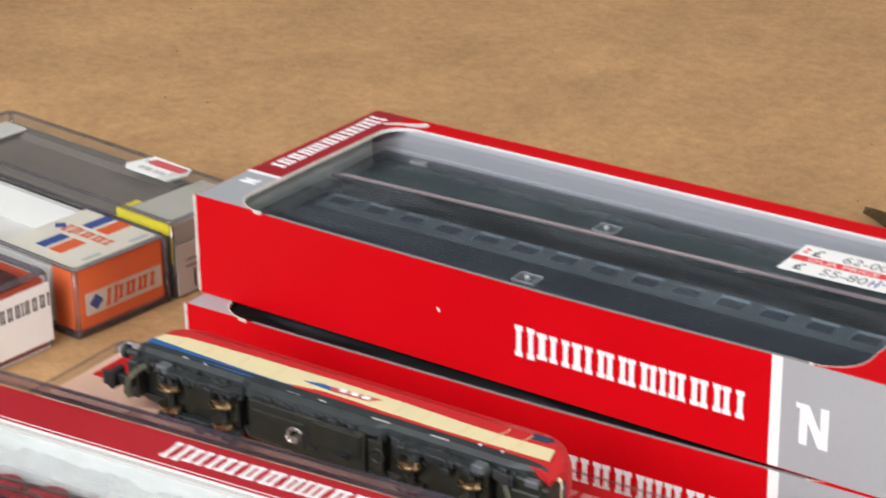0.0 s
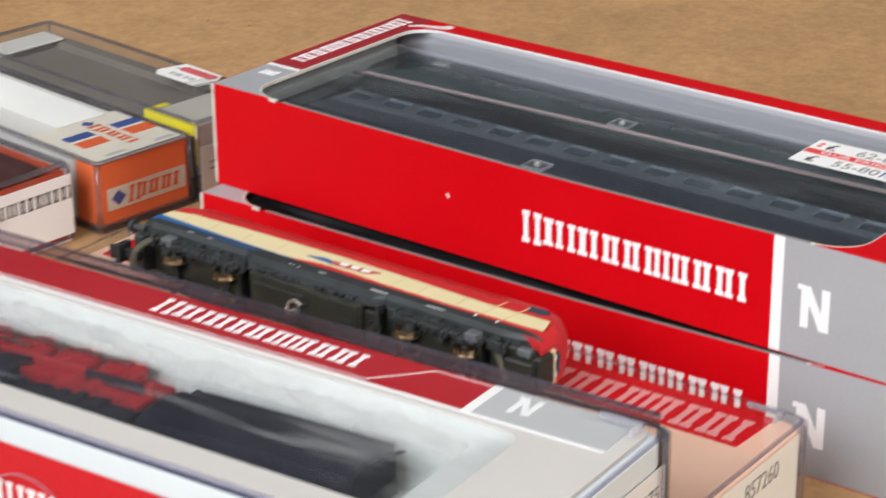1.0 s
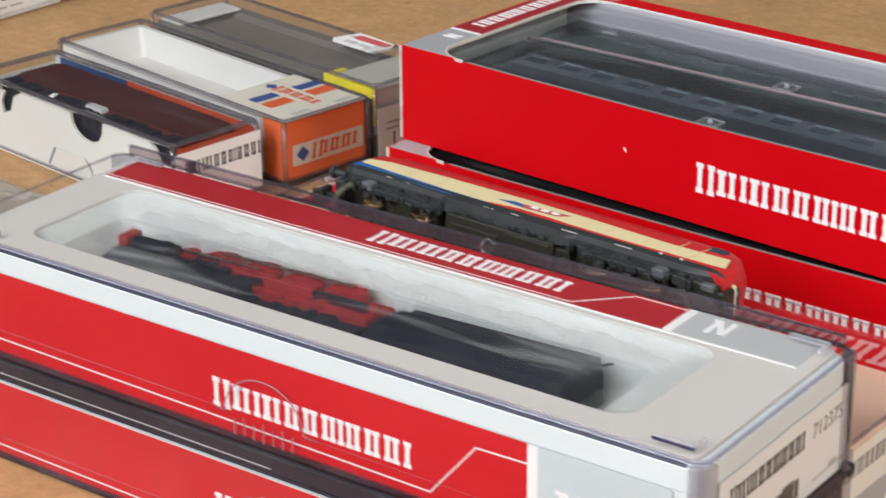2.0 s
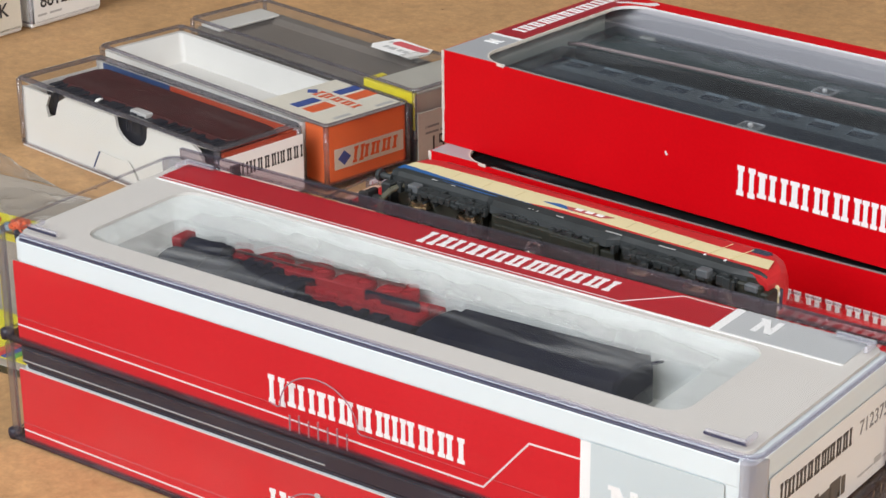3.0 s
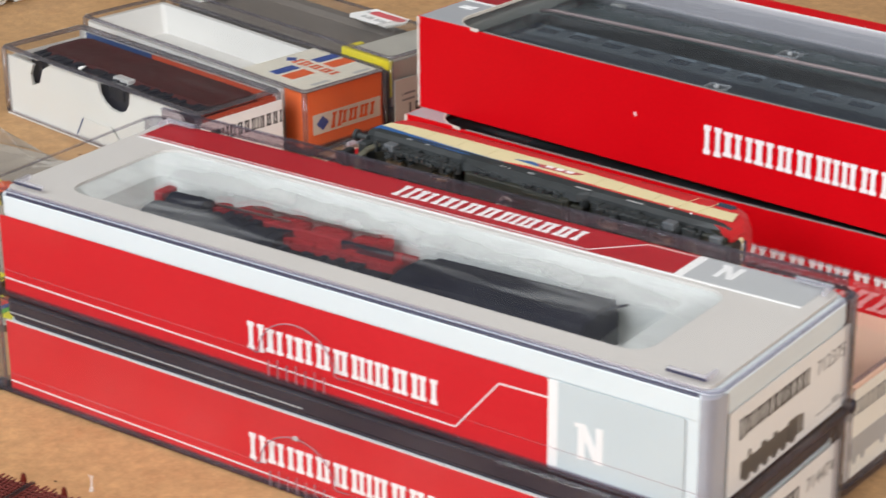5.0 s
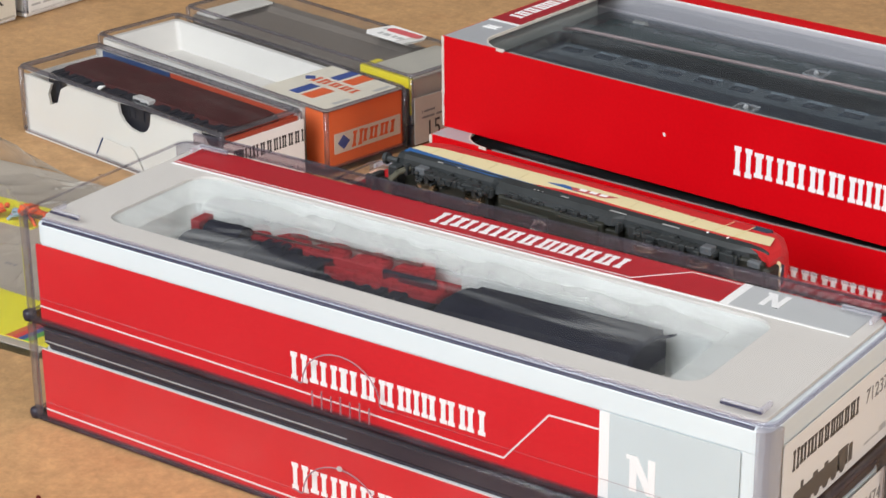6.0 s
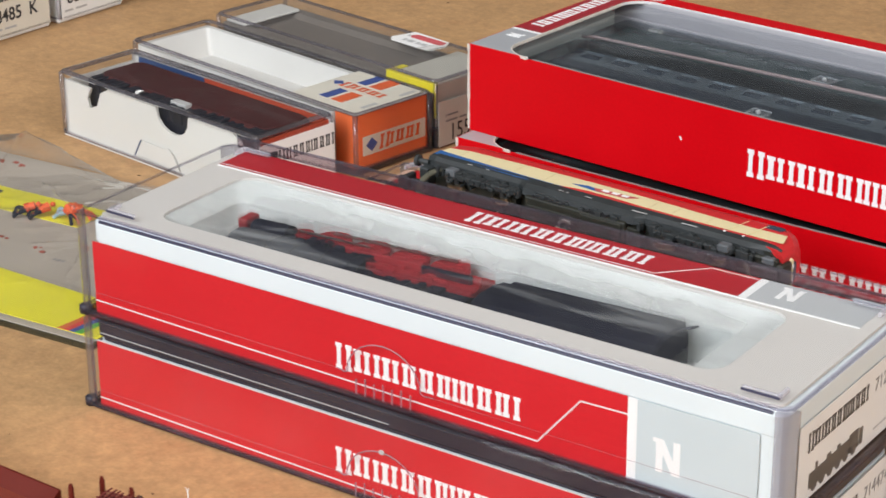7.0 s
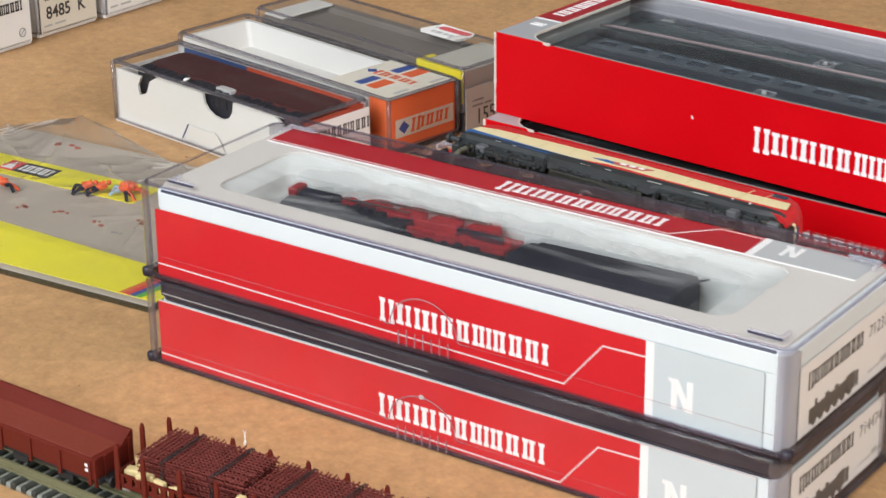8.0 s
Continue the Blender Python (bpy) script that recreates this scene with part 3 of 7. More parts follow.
        part("window_film", bm, CLOUDY, c, "cloudy plastic window film")
    e = (0, 1, 0), (0, 0, 1)
    xe = x1 + 0.0004
    part("end_label", plate(ring(0.0100, 0.0715, 0.0022, 0.0252 - drop, 0.0004, 1), 0.0002), LABEL, c, "white end label with a printed locomotive", m=on_face((xe, 0, 0), *e))
    wordmark("wordmark", 0.0345, 0.0048, BLACK_INK, c, on_face((xe + 0.0002, 0.0150, 0.0165 - drop), *e), "black printed maker's mark", weight=1.0)
    letters("number", number, 0.0042, GREY_INK, c, on_face((xe + 0.00025, 0.0536, 0.0171 - drop), *e), label="printed number " + number, stretch=0.90)
    loco_print(c, on_face((xe + 0.0002, 0.0162, 0.0036 - drop * 0.5), *e))
    text_bars("small_print", [(0.0545, 0.058, 0.0052, 0.0058), (0.0585, 0.0625, 0.0052, 0.0058), (0.063, 0.067, 0.0052, 0.0070), (0.0675, 0.0705, 0.0052, 0.0058)],
              PALE_INK, c, on_face((xe + 0.0002, 0, 0), *e))
    return c


def loco_print(parent, m):
    """The small grey picture of a steam locomotive on a label."""
    bm = bmesh.new()
    for x0, x1, y0, y1 in ((0, 0.024, 0.0022, 0.0058), (0.0235, 0.029, 0.001, 0.0066), (0.0035, 0.0048, 0.0058, 0.0078), (0.010, 0.0125, 0.0058, 0.0070),
                           (0.016, 0.018, 0.0058, 0.0069), (0, 0.029, 0.0012, 0.0024), (0.0295, 0.0315, 0.001, 0.006)):
        cuboid(bm, x0, x1, y0, y1, 0, 0.0001)
    for k in range(6):
        bmesh.ops.create_circle(bm, cap_ends=True, segments=10, radius=0.0017, matrix=Matrix.Translation((0.003 + k * 0.0046, 0.0014, 0.00012)))
    part("printed_picture", bm, DARK_INK, parent, "grey printed picture of a steam locomotive", m=m)


case_top = loco_case("locomotive_case", "clear plastic case with red and grey printed insert on another case", M_STACK @ pose(0, 0, 0.0318), "712375")
case_low = loco_case("locomotive_case", "clear plastic case with red and grey insert under another case", M_STACK @ pose(-0.0008, -0.0002, 0.0), "714474", tall=True)


BLACK_PLASTIC = material("matt black model paint", (0.007, 0.008, 0.018), 0.7, vary=0.25, scale=180, fine=1500, bump=0.2, depth=0.0002, spec=0.15)
MODEL_RED = material("red model chassis paint", (0.28, 0.007, 0.013), 0.6, vary=0.2, scale=180, fine=1500, bump=0.2, depth=0.0002)
STEEL = material("dull steel", (0.4, 0.39, 0.37), 0.35, metal=1.0, vary=0.15, scale=200)


def steam_locomotive(m):
    """A steam engine with tender, lying on its side in the tray, its wheels turned away from the boiler."""
    e = thing("steam_locomotive", "black steam locomotive with red wheels lying in its tray", "model train", m)
    bm = bmesh.new()
    rod(bm, (0.006, 0.0105, 0.0098), (0.047, 0.0105, 0.0098), 0.0070, 24)
    rod(bm, (0.003, 0.0105, 0.0098), (0.016, 0.0105, 0.0098), 0.0077, 24)
    for x in (0.024, 0.034, 0.043):
        rod(bm, (x, 0.0105, 0.0098), (x + 0.0006, 0.0105, 0.0098), 0.0075, 24)
    part("boiler", bm, BLACK_PLASTIC, e, smooth=False)
    bm = bmesh.new()
    rod(bm, (0.011, 0.006, 0.0085), (0.011, 0.0015, 0.0085), 0.0018, 12, 0.0021)
    part("chimney", bm, BLACK_PLASTIC, e)
    for x in (0.026, 0.038):
        bm = bmesh.new()
        rod(bm, (x, 0.006, 0.0085), (x, 0.0032, 0.0085), 0.0026, 12, 0.0018)
        part("dome", bm, BLACK_PLASTIC, e)
    bm = bmesh.new()
    cuboid(bm, 0.046, 0.081, 0.0105, 0.0165, 0.002, 0.0140)
    rnd = random.Random(9)
    for k in range(14):
        px, py, w = rnd.uniform(0.047, 0.079), rnd.uniform(0.0110, 0.0165), rnd.uniform(0.0006, 0.0016)
        cuboid(bm, px - w * 1.6, px + w * 1.6, py - w * 0.6, py + w * 0.6, 0.0125, 0.0146 + 0.0014 * rnd.random())
    bmesh.ops.bevel(bm, geom=bm.edges[:], offset=0.0004, segments=2, affect="EDGES")
    part("firebox", bm, MODEL_RED, e, "red firebox and frame castings")
    bm = bmesh.new()
    rod(bm, (0.045, 0.0080, 0.0072), (0.0815, 0.0080, 0.0072), 0.0058, 20)
    for k in range(10):
        px, w = rnd.uniform(0.047, 0.080), rnd.uniform(0.0006, 0.0014)
        cuboid(bm, px - w, px + w, 0.0045 + 0.004 * rnd.random(), 0.0100, 0.0110, 0.0134 + 0.0010 * rnd.random())
    part("firebox_casing", bm, BLACK_PLASTIC, e, "black firebox casing")
    part("cab", block(0.062, 0.078, 0.0150, 0.0165, 0.0, 0.0172, 0.0004, 1), BLACK_PLASTIC, e)
    bm = bmesh.new()
    rnd = random.Random(3)
    for k in range(16):
        x = 0.005 + 0.0026 * k
        cuboid(bm, x, x + 0.0014 + 0.0016 * rnd.random(), 0.0125 + 0.003 * rnd.random(), 0.0165, 0.0110, 0.0140 + 0.003 * rnd.random())
    part("pipework", bm, BLACK_PLASTIC, e)
    bm = bmesh.new()
    cuboid(bm, 0.034, 0.080, 0.0165, 0.0178, 0.0005, 0.0165)
    cuboid(bm, 0.020, 0.036, 0.0205, 0.0218, 0.0005, 0.0160)
    cuboid(bm, -0.001, 0.0022, 0.0165, 0.0230, 0.0005, 0.0180)
    bmesh.ops.bevel(bm, geom=bm.edges[:], offset=0.0003, segments=1, affect="EDGES")
    part("running_board", bm, MODEL_RED, e)
    bm = bmesh.new()
    cuboid(bm, 0.014, 0.080, 0.0200, 0.0245, 0.005, 0.012)
    cuboid(bm, 0.040, 0.080, 0.0178, 0.0200, 0.005, 0.012)
    part("frame", bm, MODEL_RED, e, "red chassis frame")
    for k, x in enumerate((0.028, 0.041, 0.054, 0.067)):
        bm = bmesh.new()
        rod(bm, (x, 0.0225, 0.0128), (x, 0.0225, 0.0148), 0.0056, 20)
        rod(bm, (x, 0.0225, 0.0145), (x, 0.0225, 0.0156), 0.0014, 10)
        for s in range(8):
            w = radians(45 * s)
            rod(bm, (x, 0.0225, 0.0150), (x + 0.0048 * math.cos(w), 0.0225 + 0.0048 * math.sin(w), 0.0150), 0.0004, 5)
        part("wheel", bm, MODEL_RED, e)
    for x in (0.009, 0.018):
        bm = bmesh.new()
        rod(bm, (x, 0.0225, 0.0128), (x, 0.0225, 0.0146), 0.0030, 16)
        part("wheel", bm, BLACK_PLASTIC if x < 0.01 else MODEL_RED, e)
    bm = bmesh.new()
    rod(bm, (0.0045, 0.0180, 0.0150), (0.0165, 0.0180, 0.0150), 0.0036, 14)
    rod(bm, (0.0050, 0.0140, 0.0140), (0.0300, 0.0140, 0.0140), 0.0022, 12)
    cuboid(bm, 0.0225, 0.0310, 0.0150, 0.0205, 0.0100, 0.0152)
    part("cylinder", bm, BLACK_PLASTIC, e)
    bm = bmesh.new()
    cuboid(bm, 0.027, 0.068, 0.0240, 0.0250, 0.0157, 0.0163)
    cuboid(bm, 0.018, 0.042, 0.0200, 0.0208, 0.0160, 0.0166)
    part("coupling_rod", bm, STEEL, e)
    t = bmesh.new()
    side = [(0.0030, 0.0), (0.0225, 0.0), (0.0225, 0.0120), (0.0205, 0.0148), (0.0160, 0.0160), (0.0090, 0.0163), (0.0045, 0.0150), (0.0030, 0.0120)]
    ends = [[t.verts.new((x, 0.0125 + (y - 0.0125) * k, z * (1 - (1 - k) * 0.5) + bow)) for y, z in side] for x, k, bow in ((0.0840, 0.9, 0), (0.0850, 1, 0), (0.100, 1, 0.0003), (0.114, 1, 0.0004), (0.128, 1, 0.0002), (0.1385, 1, 0), (0.1392, 0.9, 0))]
    for a, b in zip(ends, ends[1:]):
        for q in range(len(side)):
            t.faces.new((a[q], b[q], b[(q + 1) % len(side)], a[(q + 1) % len(side)]))
    t.faces.new(ends[0])
    t.faces.new(ends[-1][::-1])
    part("tender", t, BLACK_PLASTIC, e, "matt black tender")
    bm = bmesh.new()
    cuboid(bm, 0.086, 0.137, 0.0225, 0.0245, 0.003, 0.0135)
    for x in (0.093, 0.103, 0.123, 0.133):
        rod(bm, (x, 0.0240, 0.0075), (x, 0.0240, 0.0095), 0.0026, 16)
    part("tender_bogie", bm, BLACK_PLASTIC, e)
    bm = bmesh.new()
    pts = [(0.139, 0.0150, 0.0150), (0.1412, 0.0150, 0.0168), (0.1432, 0.0158, 0.0176), (0.1436, 0.0178, 0.0172), (0.1418, 0.0186, 0.0160), (0.139, 0.0180, 0.0148)]
    tube(bm, pts, 0.0004, 6)
    part("coupling", bm, BLACK_PLASTIC, e, "wire coupling loop")
    return e


steam_locomotive(M_STACK @ pose(0.0345, 0.0130, 0.0486, 0, -0.9, 1.5) @ Matrix.Diagonal((1, 1, 0.78, 1)))


def crumpled_wrap(m):
    """Crumpled clear wrap lying on the sloping back of the tray behind the engine, in sharp irregular folds."""
    bm = bmesh.new()
    nx, ny = 120, 14
    rows = []
    for j in range(ny + 1):
        row = []
        for i in range(nx + 1):
            x, y = i / nx * 0.158, j / ny
            fold = abs(noise.noise(Vector((x * 60 + y * 1.3, y * 1.2, 1.3)))) * 0.0017 + abs(noise.noise(Vector((x * 170, y * 3 - x * 40, 7.1)))) * 0.0009
            row.append(bm.verts.new((x, y * 0.0100 + 0.0022 * noise.noise(Vector((x * 40, 0, 4))) * (1 - y), 0.0002 + 0.0010 * y ** 0.8 + fold * (1 - 0.5 * y) * (0.3 + 0.7 * min(1, 8 * min(i, nx - i) / nx)))))
        rows.append(row)
    for a, b in zip(rows, rows[1:]):
        for i in range(nx):
            bm.faces.new((a[i], a[i + 1], b[i + 1], b[i]))
    return tagged(part("plastic_wrap", bm, WRAP, smooth=True, m=m), "crumpled milky plastic wrap tucked behind the locomotive", "packaging")


WRAP = clear("milky crumpled wrap", (0.96, 0.96, 0.96), 0.08, haze=0.28, haze_colour=(0.93, 0.95, 0.93), wave=0.5, gloss=1.0)
crumpled_wrap(M_STACK @ pose(0.0270, 0.0412, 0.0612))


# ---- card window boxes ----
BL, BD, BH = 0.2335, 0.107, 0.034
COACH_BLUE = material("dark blue coach paint", (0.016, 0.025, 0.045), 0.4, vary=0.15, scale=90, bump=0.1)
COACH_GREEN = material("dark green coach paint", (0.034, 0.062, 0.055), 0.4, vary=0.15, scale=90, bump=0.1)
COACH_ROOF = material("dark grey coach roof", (0.085, 0.100, 0.115), 0.45, vary=0.12, scale=90, bump=0.1)
BAND_SHEEN = material("grey blue reflection on window band", (0.15, 0.175, 0.185), 0.35, vary=0.3, scale=90, bump=0.1)
UNDERFRAME = material("black underframe and tray shade", (0.015, 0.015, 0.016), 0.55, vary=0.2, scale=150, bump=0.2)
PANE = material("dark window glass", (0.035, 0.048, 0.075), 0.12, vary=0.05, bump=0)
TRAY_GREY = material("grey tray card", (0.34, 0.36, 0.33), 0.6, vary=0.05, scale=40, bump=0.08)
BLUE_PANE = material("dull blue grey pane", (0.060, 0.075, 0.098), 0.2, vary=0.35, scale=160, bump=0.05)
PANE_GLINT = material("pale pane highlight", (0.36, 0.41, 0.43), 0.25, random_piece=0.4, vary=0.3, scale=120, bump=0.05)
GREEN_PANE = material("dull green grey pane", (0.055, 0.078, 0.074), 0.2, vary=0.25, scale=120, bump=0.05)
LILAC_GREY = material("lilac grey tray card", (0.40, 0.385, 0.40), 0.5, vary=0.05, scale=40, bump=0.08)
PINKISH = material("pinkish tray edge", (0.30, 0.22, 0.21), 0.4, vary=0.08, bump=0.05)
STUD_EDGE = clear("stud edge", (0.85, 0.87, 0.88), 0.08, haze=0.2, haze_colour=(0.8, 0.82, 0.84))
STUD_CLEAR = clear("clear square stud", (0.85, 0.87, 0.88), 0.08, haze=0.08, haze_colour=(0.6, 0.62, 0.64), gloss=1.5)
BLISTER = clear("blister plastic", (0.86, 0.88, 0.9), 0.05, haze=0.010, haze_colour=(0.4, 0.44, 0.47), wave=0.35, gloss=0.6)


def window_box(label, m, win):
    """A red card sleeve with a film window cut in its top right up to the front, printed on the front and ends."""
    t = 0.0009
    b = thing("coach_set_box", label, "model box", m, group="stacked red boxes")
    # edge of the window from its front left corner round the back to its front right corner
    x0, x1, y1 = win
    rim = []
    for cx, cy, rx, ry, a0 in ((x0 + 0.0125, 0.0122, 0.0125, 0.0122, 270), (x0 + 0.0100, y1 - 0.0100, 0.0100, 0.0100, 180), (x1 - 0.0100, y1 - 0.0100, 0.0100, 0.0100, 90), (x1 - 0.0115, 0.0115, 0.0115, 0.0115, 0)):
        for k in range(7):
            w = radians(a0 - 15 * k)
            rim.append((cx + rx * math.cos(w), cy + ry * math.sin(w)))
    bm = bmesh.new()
    cuboid(bm, 0.0, BL, t, BD, 0.0, t)
    cuboid(bm, 0.0, BL, BD - t, BD, t, BH - t)
    cuboid(bm, 0.0, t, t, BD - t, t, BH - t)
    cuboid(bm, BL - t, BL, t, BD - t, t, BH - t)
    # front wall, its free upper edge sagging a little
    front = [(0, 0), (BL, 0), (BL, BH - t), (rim[-1][0] + 0.0008, BH - t), (rim[-1][0], 0.0337), (0.186, 0.0334), (0.160, 0.0331), (0.125, 0.0328), (0.085, 0.0330), (0.050, 0.0332), (rim[0][0] + 0.002, 0.0335), (rim[0][0] - 0.0008, BH - t), (0, BH - t)]
    q = [[bm.verts.new((x, y, z)) for x, z in front] for y in (0, t)]
    k = len(front)
    for i in range(k):
        bm.faces.new((q[0][i], q[1][i], q[1][(i + 1) % k], q[0][(i + 1) % k]))
    bm.faces.new(q[0])
    bm.faces.new(q[1][::-1])
    top = [(0, 0)] + rim + [(BL, 0), (BL, BD), (0, BD)]
    loft(bm, [(top, BH - t), (top, BH)])
    part("sleeve", bm, RED, b, "red glossy card sleeve with a window cut in the top")
    # raw cut edge of the card round the window
    for i, ((ax, ay), (bx, by)) in enumerate(zip(rim, rim[1:])):
        d = Vector((by - ay, ax - bx)).normalized()
        o = 0.0004 if i < 13 else 0.00012
        q = [(ax + d.x * 0.0001, ay + d.y * 0.0001), (bx + d.x * 0.0001, by + d.y * 0.0001), (bx - d.x * o, by - d.y * o), (ax - d.x * o, ay - d.y * o)]
        bm = bmesh.new()
        loft(bm, [(q, BH - t), (q, BH + 0.00015)])
        part("card_edge", bm, EDGE_W if min(ay, by) > 0.08 else EDGE_CARD, b)
    bm = bmesh.new()
    for (ax, az), (bx, bz) in zip(front[4:10], front[5:11]):
        v = [bm.verts.new((x, y, z + h)) for h in (0, 0.00012) for x, y, z in ((bx, 0.0001, bz), (ax, 0.0001, az), (ax, t + 0.0004, az), (bx, t + 0.0004, bz))]
        bm.faces.new(v[:4][::-1])
        bm.faces.new(v[4:])
        for i in range(4):
            bm.faces.new((v[i], v[(i + 1) % 4], v[4 + (i + 1) % 4], v[4 + i]))
    part("card_edge", bm, GREY_EDGE, b, "grey cut edge of the front wall")
    for x in (rim[0][0] - 0.0002, rim[-1][0] + 0.0002) if x0 > 0.012 else ():
        bm = bmesh.new()
        loft(bm, [([(x - 0.0006, -0.0001), (x + 0.0006, -0.0001), (x + 0.0005, 0.0004), (x - 0.0004, 0.0006)], BH - t * 0.5), ([(x - 0.0005, -0.0001), (x + 0.0003, 0.0), (x + 0.0003, 0.0003), (x - 0.0003, 0.0004)], BH + 0.0002)])
        part("torn_edge", bm, EDGE_W, b)
    win = (x0, x1, 0.0012, y1)
    part("window_film", block(win[0] - 0.003, win[1] + 0.003, win[2], win[3] + 0.003, BH - t - 0.0013, BH - t - 0.0011), FILM, b, "clear window film")
    f = (1, 0, 0), (0, 0, 1)
    part("white_stripe", plate(ring(0.1967, 0.1998, 0.0003, BH - 0.0003, 0.0002, 1), 0.0001), WHITE_INK, b, m=on_face((0, 0, 0), *f))
    part("grey_panel", plate(ring(0.1998, BL - 0.0002, 0.0003, BH - 0.0003, 0.0002, 1), 0.0001), GREY_CARD, b, "grey printed panel", m=on_face((0, 0, 0), *f))
    wordmark("wordmark", 0.0712, 0.0085, WHITE_INK, b, on_face((0.1178, -0.0001, 0.0116), *f), "white printed maker's mark")
    gauge_letter(b, on_face((0.2045, -0.0001, 0.0094), *f), 0.0122, WHITE_INK)
    u, v = (1, 0, 0), (0, 1, 0)
    xs = win[0] - 0.0005
    part("grey_panel", plate([(0.0004, 0.0003)] + [(xs + 0.0125 - 0.0125 * math.sin(radians(9 * k)), 0.0122 - 0.0119 * math.cos(radians(9 * k))) for k in range(11)] + [(xs, 0.0280), (0.0004, 0.0280)], 0.0001), GREY_CARD, b, m=on_face((0, 0, BH), u, v))
    part("white_stripe", plate(ring(0.0004, xs, 0.0280, 0.0302, 0.0002, 1), 0.0001), WHITE_INK, b, m=on_face((0, 0, BH), u, v))
    part("dark_strip", plate(ring(0.0004, xs, 0.0302, BD - 0.0004, 0.0002, 1), 0.0001), DARK_RED, b, "dark red strip painted as the reflection of the red box", m=on_face((0, 0, BH), u, v))
    wordmark("wordmark", 0.0620, 0.0054, WHITE_INK, b, on_face((0.0030, 0.1000, BH + 0.0001), (0, -1, 0), (1, 0, 0)), "white printed maker's mark")
    gauge_letter(b, on_face((0.0042, 0.0232, BH + 0.0001), (0, -1, 0), (1, 0, 0)), 0.0058, WHITE_INK)
    # raw edge of the folded card
    for x, z0 in ((0, 0.0004), (BL, 0.0004)):
        bm = bmesh.new()
        rnd = random.Random(int(x * 1000) + 3)
        for k in range(14):
            za, zb = z0 + k * (BH - 0.0008) / 14, z0 + (k + 1) * (BH - 0.0008) / 14
            r = 0.0003 + 0.0003 * rnd.random()
            cuboid(bm, x - r, x + r, -0.00025, 0.0005 + 0.0005 * rnd.random(), za, zb + 0.0002)
        part("card_edge", bm, EDGE_CARD, b, "worn pale card edge")
    return b


GREY_EDGE = material("grey cut board", (0.21, 0.20, 0.195), 0.8, vary=0.12, scale=200, bump=0.2)
EDGE_W = material("white cut edge", (0.66, 0.64, 0.62), 0.7, vary=0.08, scale=120, bump=0.2)


def box_end(b, kind):
    e = (0, 1, 0), (0, 0, 1)
    x = BL
    if kind == "red":
        part("end_panel", plate(ring(0.001, BD - 0.001, 0.0008, BH - 0.0008, 0.0002, 1), 0.0001), DARK_RED, b, "dark red printed end", m=on_face((x, 0, 0), *e))
        wordmark("wordmark", 0.0735, 0.0078, WHITE_INK, b, on_face((x + 0.0001, 0.0070, 0.0100), *e), "white printed maker's mark")
    else:
        part("end_label", plate(ring(0.006, 0.098, 0.003, 0.0275, 0.0004, 1), 0.0001), LABEL, b, "white printed end label", m=on_face((x, 0, 0), *e))
        letters("number", "8819", 0.0056, BLACK_INK, b, on_face((x + 0.0002, 0.0085, 0.0200), *e), bold=0.02, label="printed number 8819")
        text_bars("small_print", [(0.0085, 0.0145, 0.0145, 0.0172), (0.0165, 0.0300, 0.0145, 0.0172), (0.0085, 0.0260, 0.0100, 0.0126), (0.030, 0.052, 0.0100, 0.0126)],
                  GREY_INK, b, on_face((x + 0.0001, 0, 0), *e))


def torn_corner(b, x, y):
    """A smooth white tear where the printed skin has come away at the corner of the window."""
    bm = bmesh.new()
    up = [(x - 0.0030, y - 0.0035), (x + 0.0020, y - 0.0004), (x + 0.0070, y + 0.0010), (x + 0.0100, y + 0.0026), (x + 0.0105, y + 0.0052)]
    lo = [(x + 0.0082, y + 0.0066), (x + 0.0062, y + 0.0038), (x + 0.0030, y + 0.0022), (x - 0.0006, y + 0.0006), (x - 0.0036, y - 0.0026)]
    loft(bm, [(up + lo, 0), (up + lo, 0.00012)])
    part("torn_edge", bm, EDGE_W, b, "torn white card corner", m=pose(0, 0, BH + 0.0001))


